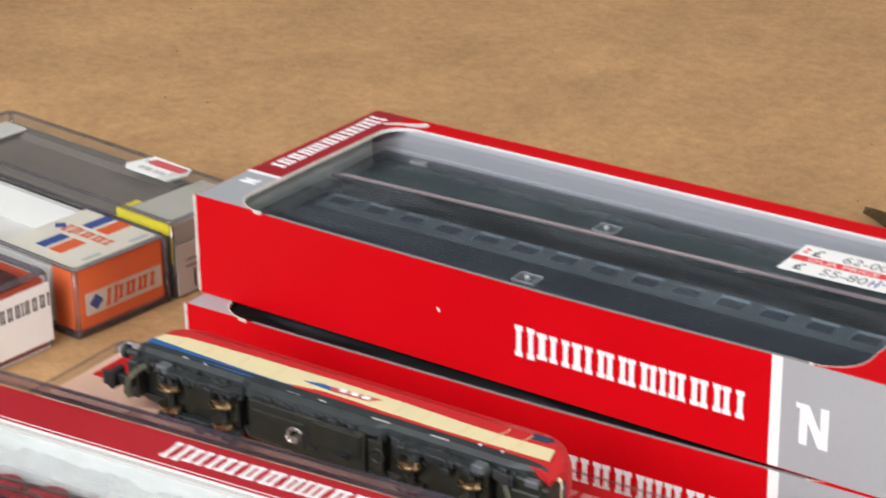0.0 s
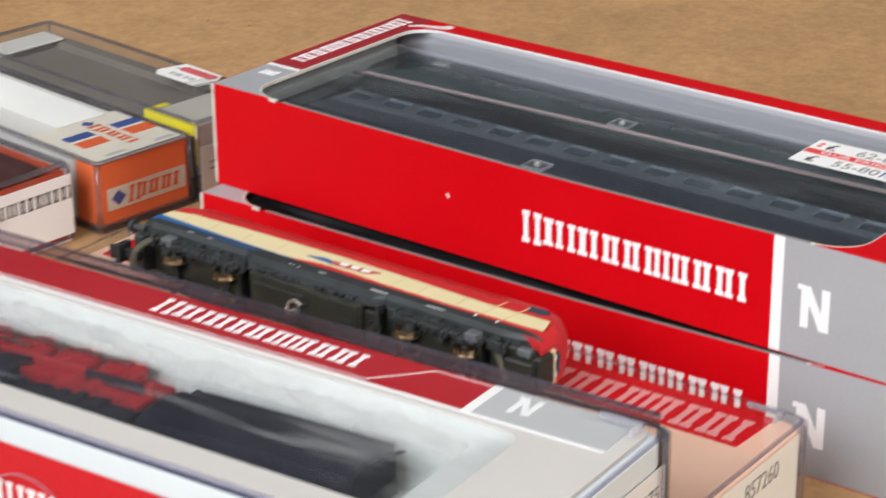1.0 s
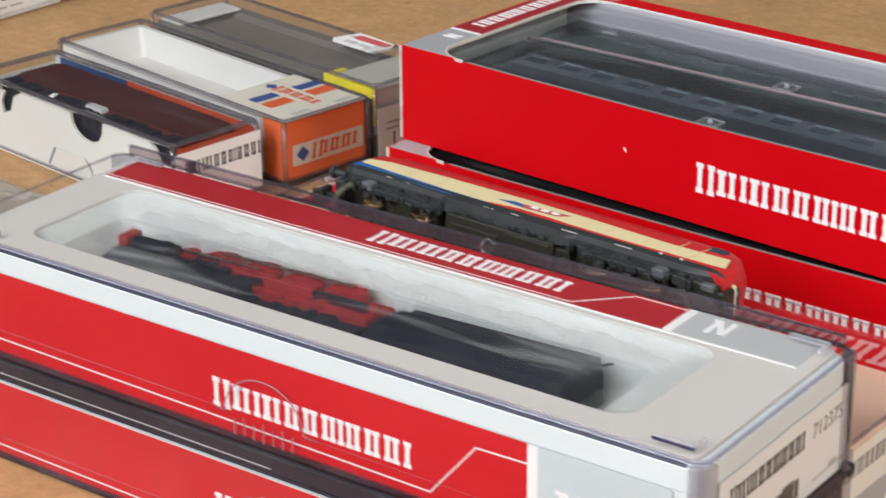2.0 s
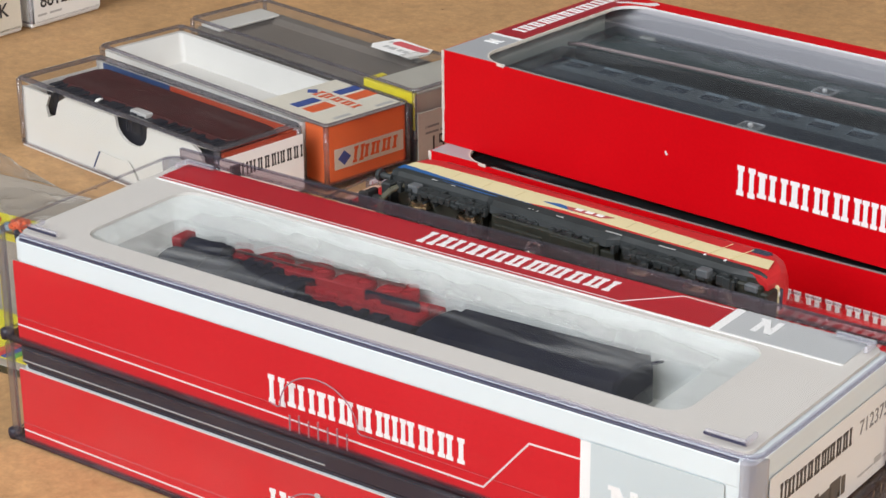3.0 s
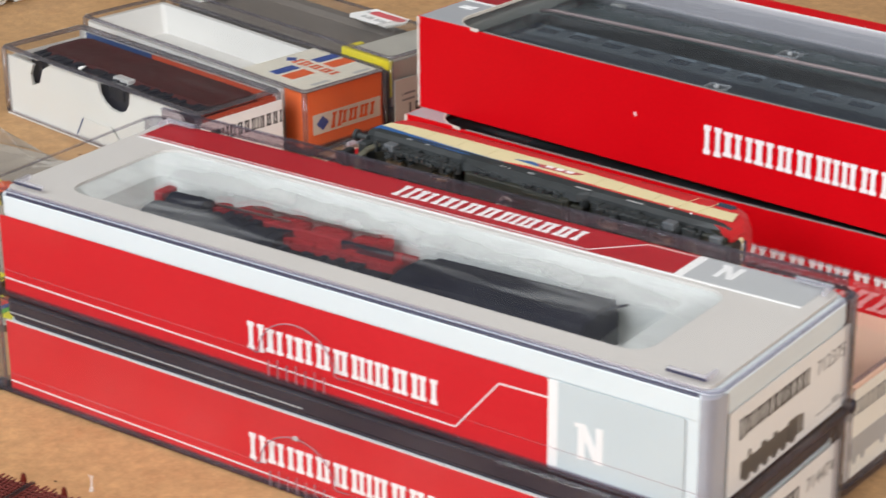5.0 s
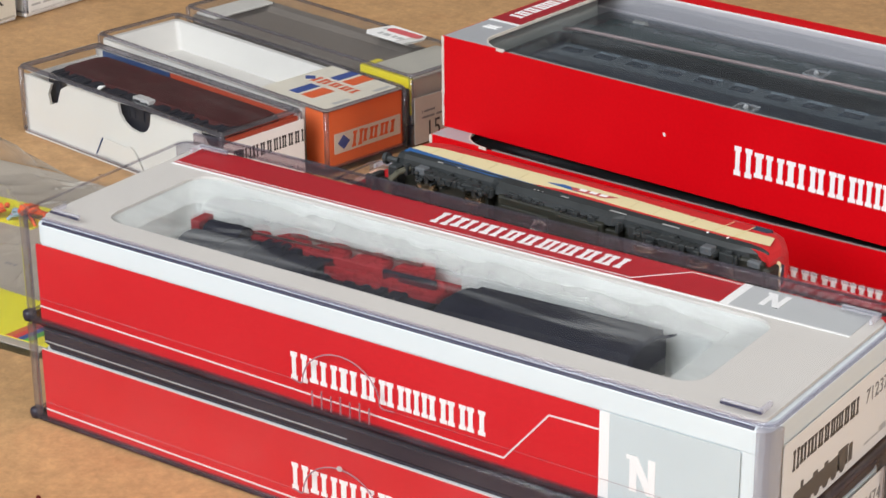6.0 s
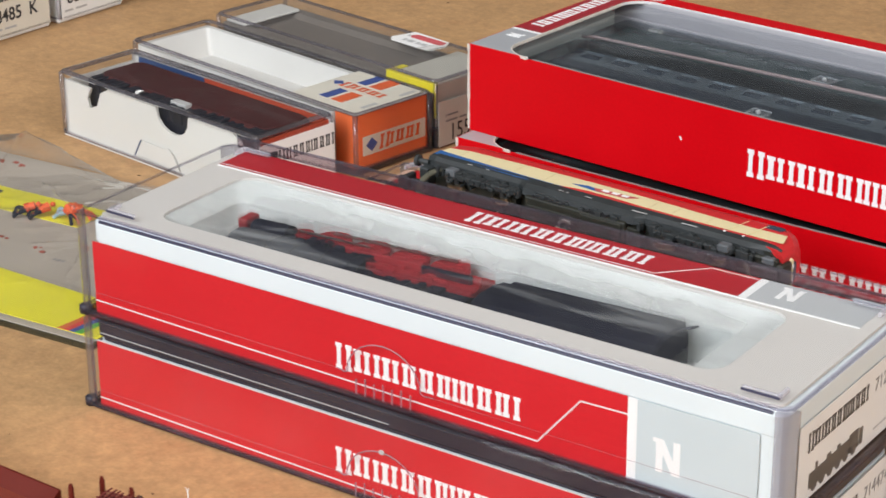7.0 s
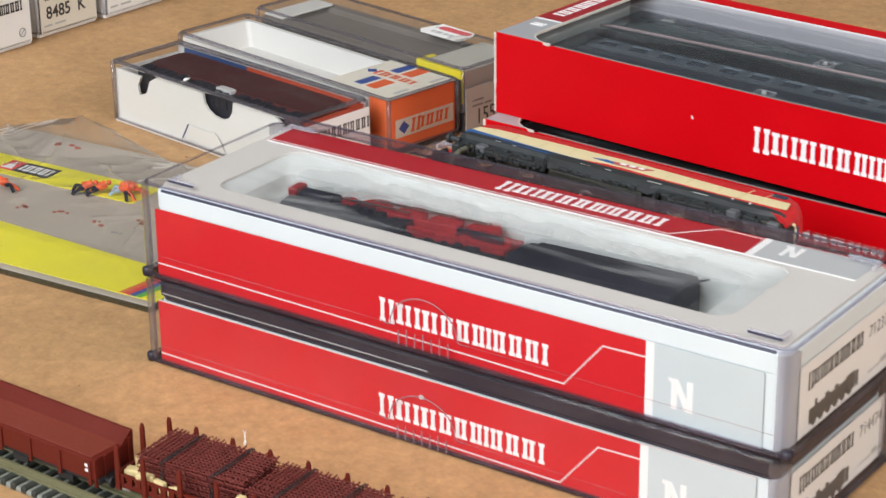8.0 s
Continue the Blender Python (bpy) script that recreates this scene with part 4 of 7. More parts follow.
def coach(label, m, paint, roof, windows):
    """A coach lying on its side: rounded body with roof, a row of panes on the side turned up, bogies and couplers."""
    c = thing("model_coach", label, "model train", m, group="coaches in the box")
    bm = bmesh.new()
    prof = [(0.000, 0.0), (0.0195, 0.0), (0.0222, 0.0015), (0.0240, 0.0050), (0.0246, 0.0088), (0.0240, 0.0126), (0.0222, 0.0161), (0.0195, 0.0176), (0.000, 0.0176)]
    rows = [[bm.verts.new((x, y, z)) for y, z in prof] for x in (0.0, 0.186)]
    for k in range(len(prof)):
        k2 = (k + 1) % len(prof)
        bm.faces.new((rows[0][k], rows[1][k], rows[1][k2], rows[0][k2]))
    bm.faces.new(rows[0])
    bm.faces.new(rows[1][::-1])
    part("body", bm, paint, c)
    bm = bmesh.new()
    pr = [(0.0200, 0.0006), (0.0226, 0.0012), (0.0245, 0.0048), (0.0252, 0.0088), (0.0245, 0.0128), (0.0226, 0.0164), (0.0206, 0.0180)]
    inn = [(0.0200, 0.0010), (0.0219, 0.0018), (0.0236, 0.0052), (0.0242, 0.0088), (0.0236, 0.0124), (0.0219, 0.0158), (0.0206, 0.0170)]
    a = [[bm.verts.new((x, y, z)) for y, z in pr + inn[::-1]] for x in (-0.0008, 0.1868)]
    k = len(a[0])
    for i in range(k):
        bm.faces.new((a[0][i], a[1][i], a[1][(i + 1) % k], a[0][(i + 1) % k]))
    bm.faces.new(a[0])
    bm.faces.new(a[1][::-1])
    part("roof", bm, roof, c)
    blue = paint == COACH_BLUE
    # on the blue coach the band is lightened for the reflection along it
    part("window_band", block(0.003, 0.183, 0.0115, 0.0205, 0.0172, 0.01765, 0.0001, 1), BAND_SHEEN if blue else roof, c)
    for i in range(windows):
        x = 0.0085 + i * 0.169 / (windows - 1)
        hw = 0.0037 * 14 / windows
        p = part("pane", block(x - hw, x + hw, 0.0150, 0.0184, 0.01755, 0.01785, 0.0002, 1), BLUE_PANE if blue else GREEN_PANE, c)
        # thin bars by the pane; pale on the blue coach as painted highlights
        bm = bmesh.new()
        cuboid(bm, x - hw - 0.0003, x + hw + 0.0003, 0.0192, 0.0198, 0.0175, 0.0181)
        cuboid(bm, x - hw - 0.0003, x - hw, 0.0150, 0.0192, 0.0175, 0.0178)
        part("window_frame", bm, PANE_GLINT if blue else roof, p)
    if not blue:
        part("class_label", block(0.0072, 0.0122, 0.0222, 0.0262, 0.0162, 0.0180, 0.0001, 1), CREAM_LABEL, c, "small cream square label")
    bm = bmesh.new()
    cuboid(bm, 0.010, 0.176, -0.0020, 0.0, 0.003, 0.0145)
    cuboid(bm, 0.060, 0.105, -0.0045, -0.0020, 0.004, 0.0135)
    part("underframe", bm, UNDERFRAME, c)
    for x in (0.028, 0.158):
        bm = bmesh.new()
        cuboid(bm, x - 0.011, x + 0.011, -0.0045, -0.0018, 0.002, 0.0155)
        for wx in (-0.007, 0.007):
            for z in (0.0030, 0.0145):
                rod(bm, (x + wx, -0.0050, z - 0.0008), (x + wx, -0.0050, z + 0.0008), 0.0030, 14)
        part("bogie", bm, UNDERFRAME, c)
    for x0, x1 in ((-0.005, 0.0), (0.186, 0.191)):
        part("coupler", block(x0, x1, -0.002, 0.0005, 0.0075, 0.0101, 0.0003, 1), UNDERFRAME, c)
    return c


M_TOP = sized(pose(0.0042, 0.1852, 0.0313, 0, 0, -5.07), 0.964, 0.821, 0.915)
box_top = window_box("red card box with film window over two coaches", M_TOP, (0.0136, 0.2190, 0.0974))
box_end(box_top, "red")
torn_corner(box_top, 0.0135, 0.0985)
box_low = window_box("red card box under another on the table", sized(pose(0.0050, 0.1767, 0.0, 0, 0, -2.9), 0.962, 0.830, 0.915), (0.0110, 0.2190, 0.0974))
box_end(box_low, "label")
for bx in (box_top, box_low):
    z = 0.0
    bm = bmesh.new()
    cuboid(bm, 0.0015, BL - 0.0015, 0.0015, BD - 0.0015, 0.0012, 0.0030)
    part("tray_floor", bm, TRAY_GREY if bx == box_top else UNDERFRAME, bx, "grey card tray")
# black shelves put the shade under the coaches into the colour
part("shade_shelf", block(0.0056, 0.2249, 0.0056, 0.0594, 0.0031, 0.0061), UNDERFRAME, box_top)
part("shade_shelf", block(0.0056, 0.2249, 0.0620, 0.0984, 0.0031, 0.0061), UNDERFRAME, box_top)
# white scuff on the front of the upper box
part("scuff", plate([(0, 0.0002), (0.0004, -0.0002), (0.0009, 0.0001), (0.0008, 0.0006), (0.0002, 0.0014), (-0.0003, 0.0011)], 0.0001), LINE_INK, box_top, "small white scuff", m=on_face((0.0908, 0, 0.0176), (1, 0, 0), (0, 0, 1)))
# inner tray walls
for y0, y1, z1, mt in ((0.0970, 0.0986, 0.0336, LILAC_GREY), (0.0045, 0.0055, 0.026, TRAY_GREY)):
    part("tray_wall", block(0.0040, 0.2265, y0, y1, 0.003, z1, 0.0003, 1), mt, box_top)
part("tray_step", block(0.0040, 0.2265, 0.0950, 0.0968, 0.0030, 0.0262, 0.0003, 1), LILAC_GREY, box_top, "step of the grey tray wall")
# wall coloured black for the shaded gap between the trays
bm = bmesh.new()
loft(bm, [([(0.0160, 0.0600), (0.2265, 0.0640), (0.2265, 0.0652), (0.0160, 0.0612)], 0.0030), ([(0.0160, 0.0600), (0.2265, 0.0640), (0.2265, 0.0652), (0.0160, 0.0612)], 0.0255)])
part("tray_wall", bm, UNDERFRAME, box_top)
bm = bmesh.new()
tube(bm, [(0.0120, 0.0608, 0.0258), (0.0180, 0.0610, 0.0268), (0.1000, 0.0628, 0.0276), (0.2265, 0.0650, 0.0286)], 0.0007, 8)
part("tray_ridge", bm, PINKISH, box_top, "pinkish ridge between the trays", smooth=True)
for x0, x1 in ((0.0040, 0.0055), (0.2250, 0.2265)):
    part("tray_wall", block(x0, x1, 0.0055, 0.0955, 0.003, 0.030, 0.0003, 1), TRAY_GREY, box_top)
coach("dark blue-grey coach lying in the tray", M_TOP @ sized(pose(0.0165, 0.0205, 0.0062), 1.06, 1.5, 1), COACH_BLUE, COACH_ROOF, 14)
coach("dark green coach lying in the tray", M_TOP @ sized(pose(0.0150, 0.0690, 0.0062), 1.07, 1.02, 1), COACH_GREEN, COACH_GREEN, 12)


def blister(y0, y1):
    """Clear moulded blister over one coach, with its square stud."""
    bm = bmesh.new()
    x0, x1, z = 0.0080, 0.222, 0.0268
    prof = [(y0, 0.0225), (y0 + 0.004, z), (y1 - 0.004, z), (y1, 0.0225)]
    pr2 = [(y, zz - 0.0004) for y, zz in prof]
    rows = []
    n = 40
    for i in range(n + 1):
        x = x0 + (x1 - x0) * i / n
        end = 0.0 if 0 < i < n else -0.004
        rows.append([bm.verts.new((x, y, zz + end)) for y, zz in prof + pr2[::-1]])
    k = len(rows[0])
    for a, b in zip(rows, rows[1:]):
        for i in range(k):
            bm.faces.new((a[i], a[(i + 1) % k], b[(i + 1) % k], b[i]))
    bm.faces.new(rows[0])
    bm.faces.new(rows[-1][::-1])
    return bm


for y0, y1, sx, sy in ((0.0065, 0.0590, 0.1117, 0.0170), (0.0660, 0.0950, 0.1111, 0.0676)):
    bl = part("blister", blister(y0, y1), BLISTER, box_top, "clear ribbed plastic blister")
    part("stud", block(sx - 0.0035, sx + 0.0035, sy - 0.0035, sy + 0.0035, 0.0270, 0.0282, 0.0006, 2), STUD_CLEAR, bl, "square clear stud")
    for x0, x1, y0, y1 in ((-0.0036, 0.0036, -0.0036, -0.0032), (-0.0036, 0.0036, 0.0032, 0.0036), (-0.0036, -0.0032, -0.0032, 0.0032), (0.0032, 0.0036, -0.0032, 0.0032)):
        part("stud_edge", block(sx + x0, sx + x1, sy + y0, sy + y1, 0.0280, 0.0285), STUD_EDGE, bl)
    bm = bmesh.new()
    bmesh.ops.create_icosphere(bm, subdivisions=2, radius=0.0009, matrix=Matrix.Translation((sx, sy, 0.0285)))
    part("stud_pin", bm, PALE_INK, bl, "white stud point")


def price_sticker():
    s = thing("price_sticker", "white price sticker with red band on the film", "sticker", M_TOP @ on_face((0.1708, 0.0597, BH - 0.0010), (1, 0.02, 0), (-0.02, 1, 0)) @ Matrix.Diagonal((0.77, 0.93, 1, 1)))
    w, h = 0.0425, 0.0240
    part("paper", plate(ring(0, w, 0, h, 0.0004, 1), 0.0001), LABEL, s)
    z = 0.0001
    part("band", plate(ring(0.0005, w - 0.0005, 0.0098, 0.0142, 0.0002, 1), 0.00005), RED_INK, s, "red band", m=pose(0, 0, z))
    letters("band_words", "OUR PRICE", 0.0026, LINE_INK, s, pose(0.0064, 0.0107, z + 0.0001), label="pale printed words OUR PRICE", stretch=1.6)
    letters("price", "£", 0.0058, BLACK_INK, s, pose(0.0055, 0.0158, z + 0.00005), bold=0.01)
    letters("price", "62-00", 0.0058, GREY_INK, s, pose(0.0175, 0.0158, z + 0.00005), label="printed price 62-00")
    letters("price", "£", 0.0058, BLACK_INK, s, pose(0.0045, 0.0022, z + 0.00005), bold=0.01)
    letters("price", "55-80", 0.0058, GREY_INK, s, pose(0.0150, 0.0022, z + 0.00005), label="printed price 55-80")
    text_bars("ink_mark", [(0.0345, 0.0352, 0.002, 0.0075), (0.0345, 0.038, 0.0045, 0.0052), (0.037, 0.0377, 0.002, 0.0085), (0.0385, 0.040, 0.0055, 0.0062)], BLUE_INK, s, pose(0, 0, z))
    text_bars("small_print", [(0.002, 0.0038, 0.0195, 0.0210), (0.002, 0.0038, 0.0168, 0.0183)], RED_INK, s, pose(0, 0, z))


price_sticker()


# ---- case behind the stack, with the railcar lying on it ----
PEACH = material("peach cream card", (0.84, 0.56, 0.42), 0.5, vary=0.05, scale=30, bump=0.05, depth=0.0001)
MIRRORY = clear("glossy clear plastic", (0.985, 0.98, 0.975), 0.02, haze=0.004, gloss=0.35, scratch=0.15)
PALE_CREAM = material("pale cream label", (0.86, 0.83, 0.74), 0.55, vary=0.04, bump=0.04, depth=0.0001)
M_T = sized(pose(0.0, 0.0824, 0.0, 0, 0, -2.34), 0.978, 0.876, 0.932)
TW = 0.0775
# colour of the reflected box lettering painted on the railcar case
PINK_MIRRORED = material("pale pink reflected letters", (0.72, 0.33, 0.33), 0.45, vary=0.06, bump=0)


def railcar_case():
    c = thing("railcar_case", "clear case with a peach insert and printed end label", "model box", M_T)
    case_shell(c, CL, TW, CH, base=CLEAR_EDGE)
    part("top_sheet", plate(ring(0.0018, CL - 0.0018, 0.0018, TW - 0.0018, 0.003), 0.0001), MIRRORY, c, "glossy clear top", m=pose(0, 0, CH + 0.0001))
    bm = bmesh.new()
    win = (0.03, 0.19, 0.012, 0.046)
    loft(bm, [(ring(0.002, CL - 0.002, 0.002, TW - 0.002, 0.0035), 0.003), (ring(0.002, CL - 0.002, 0.002, TW - 0.002, 0.0035), 0.0298),
              (ring(0.003, CL - 0.003, 0.003, TW - 0.003, 0.003), 0.0308), (ring(*win, 0.004), 0.0308), (ring(0.032, 0.188, 0.014, 0.044, 0.004), 0.020)])
    part("insert", bm, PEACH, c, "peach cream card insert with an empty recess")
    # reflection of the red box front, laid on as a strip and bars
    part("red_strip", plate([(0.0060, 0.0542), (0.2105, 0.0542), (0.2115, 0.0745), (0.0060, 0.0745)], 0.00015), RED, c, "red strip painted as the reflection of the red box", m=pose(0, 0, 0.0308))
    wordmark("wordmark", 0.0780, 0.0130, PINK_MIRRORED, c, pose(0.1300, 0.0562, 0.03097), "pale reflected maker's mark")
    e = (0, 1, 0), (0, 0, 1)
    xe = CL - 0.0019
    part("end_label", plate(ring(0.0030, TW - 0.004, 0.0030, 0.0292, 0.0004, 1), 0.0002), PALE_CREAM, c, "yellowed end label with a printed coach", m=on_face((xe, 0, 0), *e))
    wordmark("wordmark", 0.0300, 0.0045, GREY_INK, c, on_face((xe + 0.0002, 0.0045, 0.0215), *e), "grey printed maker's mark", weight=0.85)
    letters("number", "857260", 0.0050, GREY_INK, c, on_face((xe + 0.00025, 0.0435, 0.0220), *e), label="printed number 857260", stretch=0.92)
    bm = bmesh.new()
    cuboid(bm, 0, 0.030, 0.002, 0.0075, 0, 0.0001)
    cuboid(bm, 0.002, 0.028, 0.0075, 0.0085, 0, 0.0001)
    for x in (0.004, 0.009, 0.021, 0.026):
        bmesh.ops.create_circle(bm, cap_ends=True, segments=10, radius=0.0015, matrix=Matrix.Translation((x, 0.0016, 0.00008)))
    part("printed_picture", bm, PALE_INK, c, "faded printed picture of a coach", m=on_face((xe + 0.0002, 0.0065, 0.0065), *e))
    text_bars("small_print", [(0.040, 0.0485, 0.0120, 0.0132), (0.050, 0.0600, 0.0120, 0.0132), (0.040, 0.047, 0.0095, 0.0105), (0.052, 0.056, 0.0060, 0.0095), (0.058, 0.0605, 0.0060, 0.0085)],
              PALE_INK, c, on_face((xe + 0.0002, 0, 0), *e))


railcar_case()

CREAM_PAINT = material("cream railcar paint", (0.72, 0.62, 0.36), 0.42, vary=0.04, scale=90, bump=0.06)
RAIL_RED = material("red railcar paint", (0.52, 0.02, 0.022), 0.42, vary=0.06, scale=90, bump=0.06)
RAIL_BLUE = material("blue railcar paint", (0.02, 0.11, 0.32), 0.42, vary=0.06, scale=90, bump=0.06)
GREY_FRAME = material("grey underframe plastic", (0.024, 0.028, 0.029), 0.5, vary=0.3, scale=220, fine=1600, bump=0.25, depth=0.0002)
OLIVE_FRAME = material("olive grey floor plastic", (0.019, 0.020, 0.014), 0.5, vary=0.35, scale=220, fine=1600, bump=0.25, depth=0.0002)
BRASS = material("brassy wheel metal", (0.40, 0.33, 0.23), 0.3, metal=1.0, vary=0.25, scale=300, bump=0.1)


def railcar(m):
    """A railcar on its side. Along x; y from the floor (0) to the roof; z from the side below to the side turned up."""
    c = thing("model_railcar", "red and cream model railcar lying on its side", "model train", m)
    L = 0.1328
    prof = [(0.0020, 0.0006), (0.0176, 0.0002), (0.0232, 0.0022), (0.0258, 0.0060), (0.0264, 0.0089), (0.0258, 0.0118), (0.0232, 0.0156), (0.0176, 0.0176), (0.0020, 0.0174)]
    bm = bmesh.new()
    # x, part of the height and of the width kept at that station
    stations = [(0.0, 0.80, 0.72), (0.0012, 0.90, 0.86), (0.0035, 0.96, 0.95), (0.008, 1.0, 1.0), (L - 0.0130, 1.0, 1.0), (L - 0.0090, 0.93, 1.0), (L - 0.0060, 0.84, 0.985), (L - 0.0038, 0.72, 0.93), (L - 0.0020, 0.58, 0.82), (L - 0.0008, 0.42, 0.66)]
    rows = [[bm.verts.new((x, 0.0020 + (y - 0.0020) * h, 0.0089 + (z - 0.0089) * w)) for y, z in prof] for x, h, w in stations]
    k = len(prof)
    for a, b in zip(rows, rows[1:]):
        for i in range(k):
            bm.faces.new((a[i], b[i], b[(i + 1) % k], a[(i + 1) % k]))
    bm.faces.new(rows[0])
    bm.faces.new(rows[-1][::-1])
    part("body", bm, RAIL_RED, c, "red painted railcar body")
    zt = 0.01752

    def band(name, pts, mat, dz, label=""):
        # painted field on the side turned up; pts as (x, y)
        part(name, plate(pts, 0.00012), mat, c, label, m=pose(0, 0, zt + dz))

    band("side_band", [(0.002, 0.0048), (0.036, 0.0040), (0.050, 0.0052), (0.060, 0.0070), (0.070, 0.0068), (0.080, 0.0062), (0.100, 0.0060), (L - 0.0034, 0.0066), (L - 0.0052, 0.0130), (0.110, 0.0124), (0.100, 0.0128), (0.080, 0.0138), (0.060, 0.0144), (0.030, 0.0140), (0.010, 0.0132), (0.003, 0.0114)], CREAM_PAINT, 0, "cream painted band")
    band("blue_stripe", [(0.002, 0.0036), (0.036, 0.0024), (0.048, 0.0034), (0.052, 0.0046), (0.036, 0.0050), (0.016, 0.0062), (0.002, 0.0072)], RAIL_BLUE, 0.0001, "blue painted stripe")
    band("blue_stripe", [(0.053, 0.0088), (0.064, 0.0078), (0.063, 0.0096), (0.058, 0.0104)], RAIL_BLUE, 0.0002)
    band("emblem", [(0.0605, 0.0100), (0.0625, 0.0078), (0.0735, 0.0084), (0.0765, 0.0112)], EMBLEM_RED, 0.00025, "red emblem with white letters")
    text_bars("emblem_letters", [(0.0640 + k * 0.0036, 0.0664 + k * 0.0036, 0.0088, 0.0105) for k in range(3)], WHITE_INK, c, pose(0, 0, zt + 0.0004))
    for x in (0.010, 0.020, 0.032, 0.044, 0.083, 0.091, 0.103):
        bm = bmesh.new()
        cuboid(bm, x - 0.0001, x + 0.0001, 0.0068, 0.0124, zt + 0.00006, zt + 0.0002)
        part("panel_joint", bm, JOINT_CREAM, c)
    for x0, x1 in ((0.010, 0.028), (0.034, 0.062), (0.068, 0.088), (0.092, 0.110)):
        part("pane", block(x0, x1, 0.0160, 0.0184, 0.0160, 0.01752, 0.0003, 1), PANE_RED, c)
    bm = bmesh.new()
    loft(bm, [(ring(L - 0.0140, L - 0.0082, 0.0150, 0.0186, 0.0009, 3), 0.0155), (ring(L - 0.0140, L - 0.0082, 0.0150, 0.0182, 0.0009, 3), 0.0177)])
    part("pane", bm, PANE, c, "dark cab side window")
    for x, lean in ((0.1125, 0.0024), (0.1190, 0.0030)):
        bm = bmesh.new()
        rod(bm, (x - 0.0012, 0.0052, zt + 0.0004), (x + lean * 0.2, 0.0160, zt + 0.0005), 0.00011, 6)
        part("handrail", bm, CREAM_PAINT, c, "thin cream handrail")
        part("step", block(x - 0.0018, x - 0.0012, 0.0034, 0.0042, zt, zt + 0.0005), WHITE_INK, c)
    # front end
    bm = bmesh.new()
    cuboid(bm, L - 0.0016, L + 0.0002, 0.0060, 0.0074, 0.0040, 0.0136)
    bmesh.ops.bevel(bm, geom=bm.edges[:], offset=0.0005, segments=1, affect="EDGES")
    f = part("cab_front", bm, CREAM_PAINT, c, "cream cab front")
    part("pane", block(L - 0.0012, L + 0.0001, 0.0074, 0.0092, 0.0060, 0.0120, 0.0001, 1), PANE, f)
    for z in (0.0068, 0.0112):
        part("headlight", block(L + 0.0001, L + 0.0004, 0.0062, 0.0070, z - 0.0007, z + 0.0007, 0.0001, 1), WHITE_INK, f)
    # side skirts, deeper between the bogies, curving in below the cab
    for zs in (1, -1):
        bm = bmesh.new()
        prof = [(-0.0022, 0.0052), (-0.0016, 0.0074), (0.0004, 0.0086), (0.0040, 0.0090), (0.0040, 0.0070), (-0.0010, 0.0052)]
        st = [(0.001, 0.5, 0.93), (0.004, 0.62, 1.0), (0.038, 0.66, 1.0), (0.041, 1.0, 1.0), (0.082, 1.0, 1.0), (0.085, 0.66, 1.0), (L - 0.012, 0.7, 1.0), (L - 0.0080, 0.6, 1.0), (L - 0.0045, 0.35, 0.96), (L - 0.0022, 0.12, 0.86)]
        rows = [[bm.verts.new((x, 0.0040 + (y - 0.0040) * s, 0.0089 + zs * z * n)) for y, z in prof] for x, s, n in st]
        for a, b in zip(rows, rows[1:]):
            for q in range(6):
                bm.faces.new((a[q], b[q], b[(q + 1) % 6], a[(q + 1) % 6]))
        bm.faces.new(rows[0])
        bm.faces.new(rows[-1][::-1])
        part("skirt", bm, GREY_FRAME, c, "grey side skirt")
    pts = [(0.003, 0.0028), (L - 0.005, 0.0018), (L - 0.0012, 0.0052), (L - 0.0012, 0.0126), (L - 0.005, 0.0160), (0.003, 0.0152)]
    part("floor_plate", plate(pts, 0.0016), OLIVE_FRAME, c, "olive grey floor", m=on_face((0, 0.0026, 0), (1, 0, 0), (0, 0, 1)))
    text_bars("small_print", [(0.0530, 0.0536, 0.0006, 0.0013), (0.0543, 0.0547, 0.0006, 0.0013), (0.0560, 0.0565, 0.0004, 0.0013), (0.0625, 0.0650, 0.0012, 0.0018), (0.080, 0.0855, 0.0005, 0.0012), (0.0975, 0.1030, 0.0010, 0.0017), (0.0165, 0.0185, 0.0016, 0.0022), (0.024, 0.0255, 0.0014, 0.0019)],
              PALE_INK, c, pose(0, 0, 0.01772))
    # long tank with its step, seams and fittings
    part("tank", block(0.0425, 0.0800, -0.0036, 0.0012, 0.0026, 0.0146, 0.0006, 2), OLIVE_FRAME, c, "olive grey tank")
    for x0, x1, y0, y1, z0, z1 in ((0.0640, 0.0790, -0.0044, -0.0032, 0.0070, 0.0140), (0.0440, 0.0610, -0.0041, -0.0032, 0.0040, 0.0120), (0.0802, 0.0850, -0.0024, 0.0012, 0.0040, 0.0130)):
        part("equipment_box", block(x0, x1, y0, y1, z0, z1, 0.0004, 2), OLIVE_FRAME, c)
    rnd = random.Random(8)
    for x0, n in ((0.0465, 5), (0.0655, 5)):
        for k in range(n):
            bm = bmesh.new()
            x, w, z = x0 + 0.0024 * k + rnd.uniform(-0.0005, 0.0005), rnd.uniform(0.0004, 0.0009), 0.0150
            h = rnd.uniform(0.0012, 0.0026)
            cuboid(bm, x - w, x + w, -0.0034, -0.0012, z - h, z)
            rod(bm, (x, -0.0030, z - 0.0004), (x + 0.0016, -0.0026, z + 0.0004), 0.00035, 6)
            part("bracket", bm, UNDERFRAME, c)
    for k in range(6):
        bm = bmesh.new()
        x, z = rnd.uniform(0.044, 0.078), rnd.uniform(0.005, 0.012)
        cuboid(bm, x - 0.0030 * rnd.random() - 0.0008, x + 0.0012, -0.0047, -0.0036, z - 0.0002, z + 0.0002)
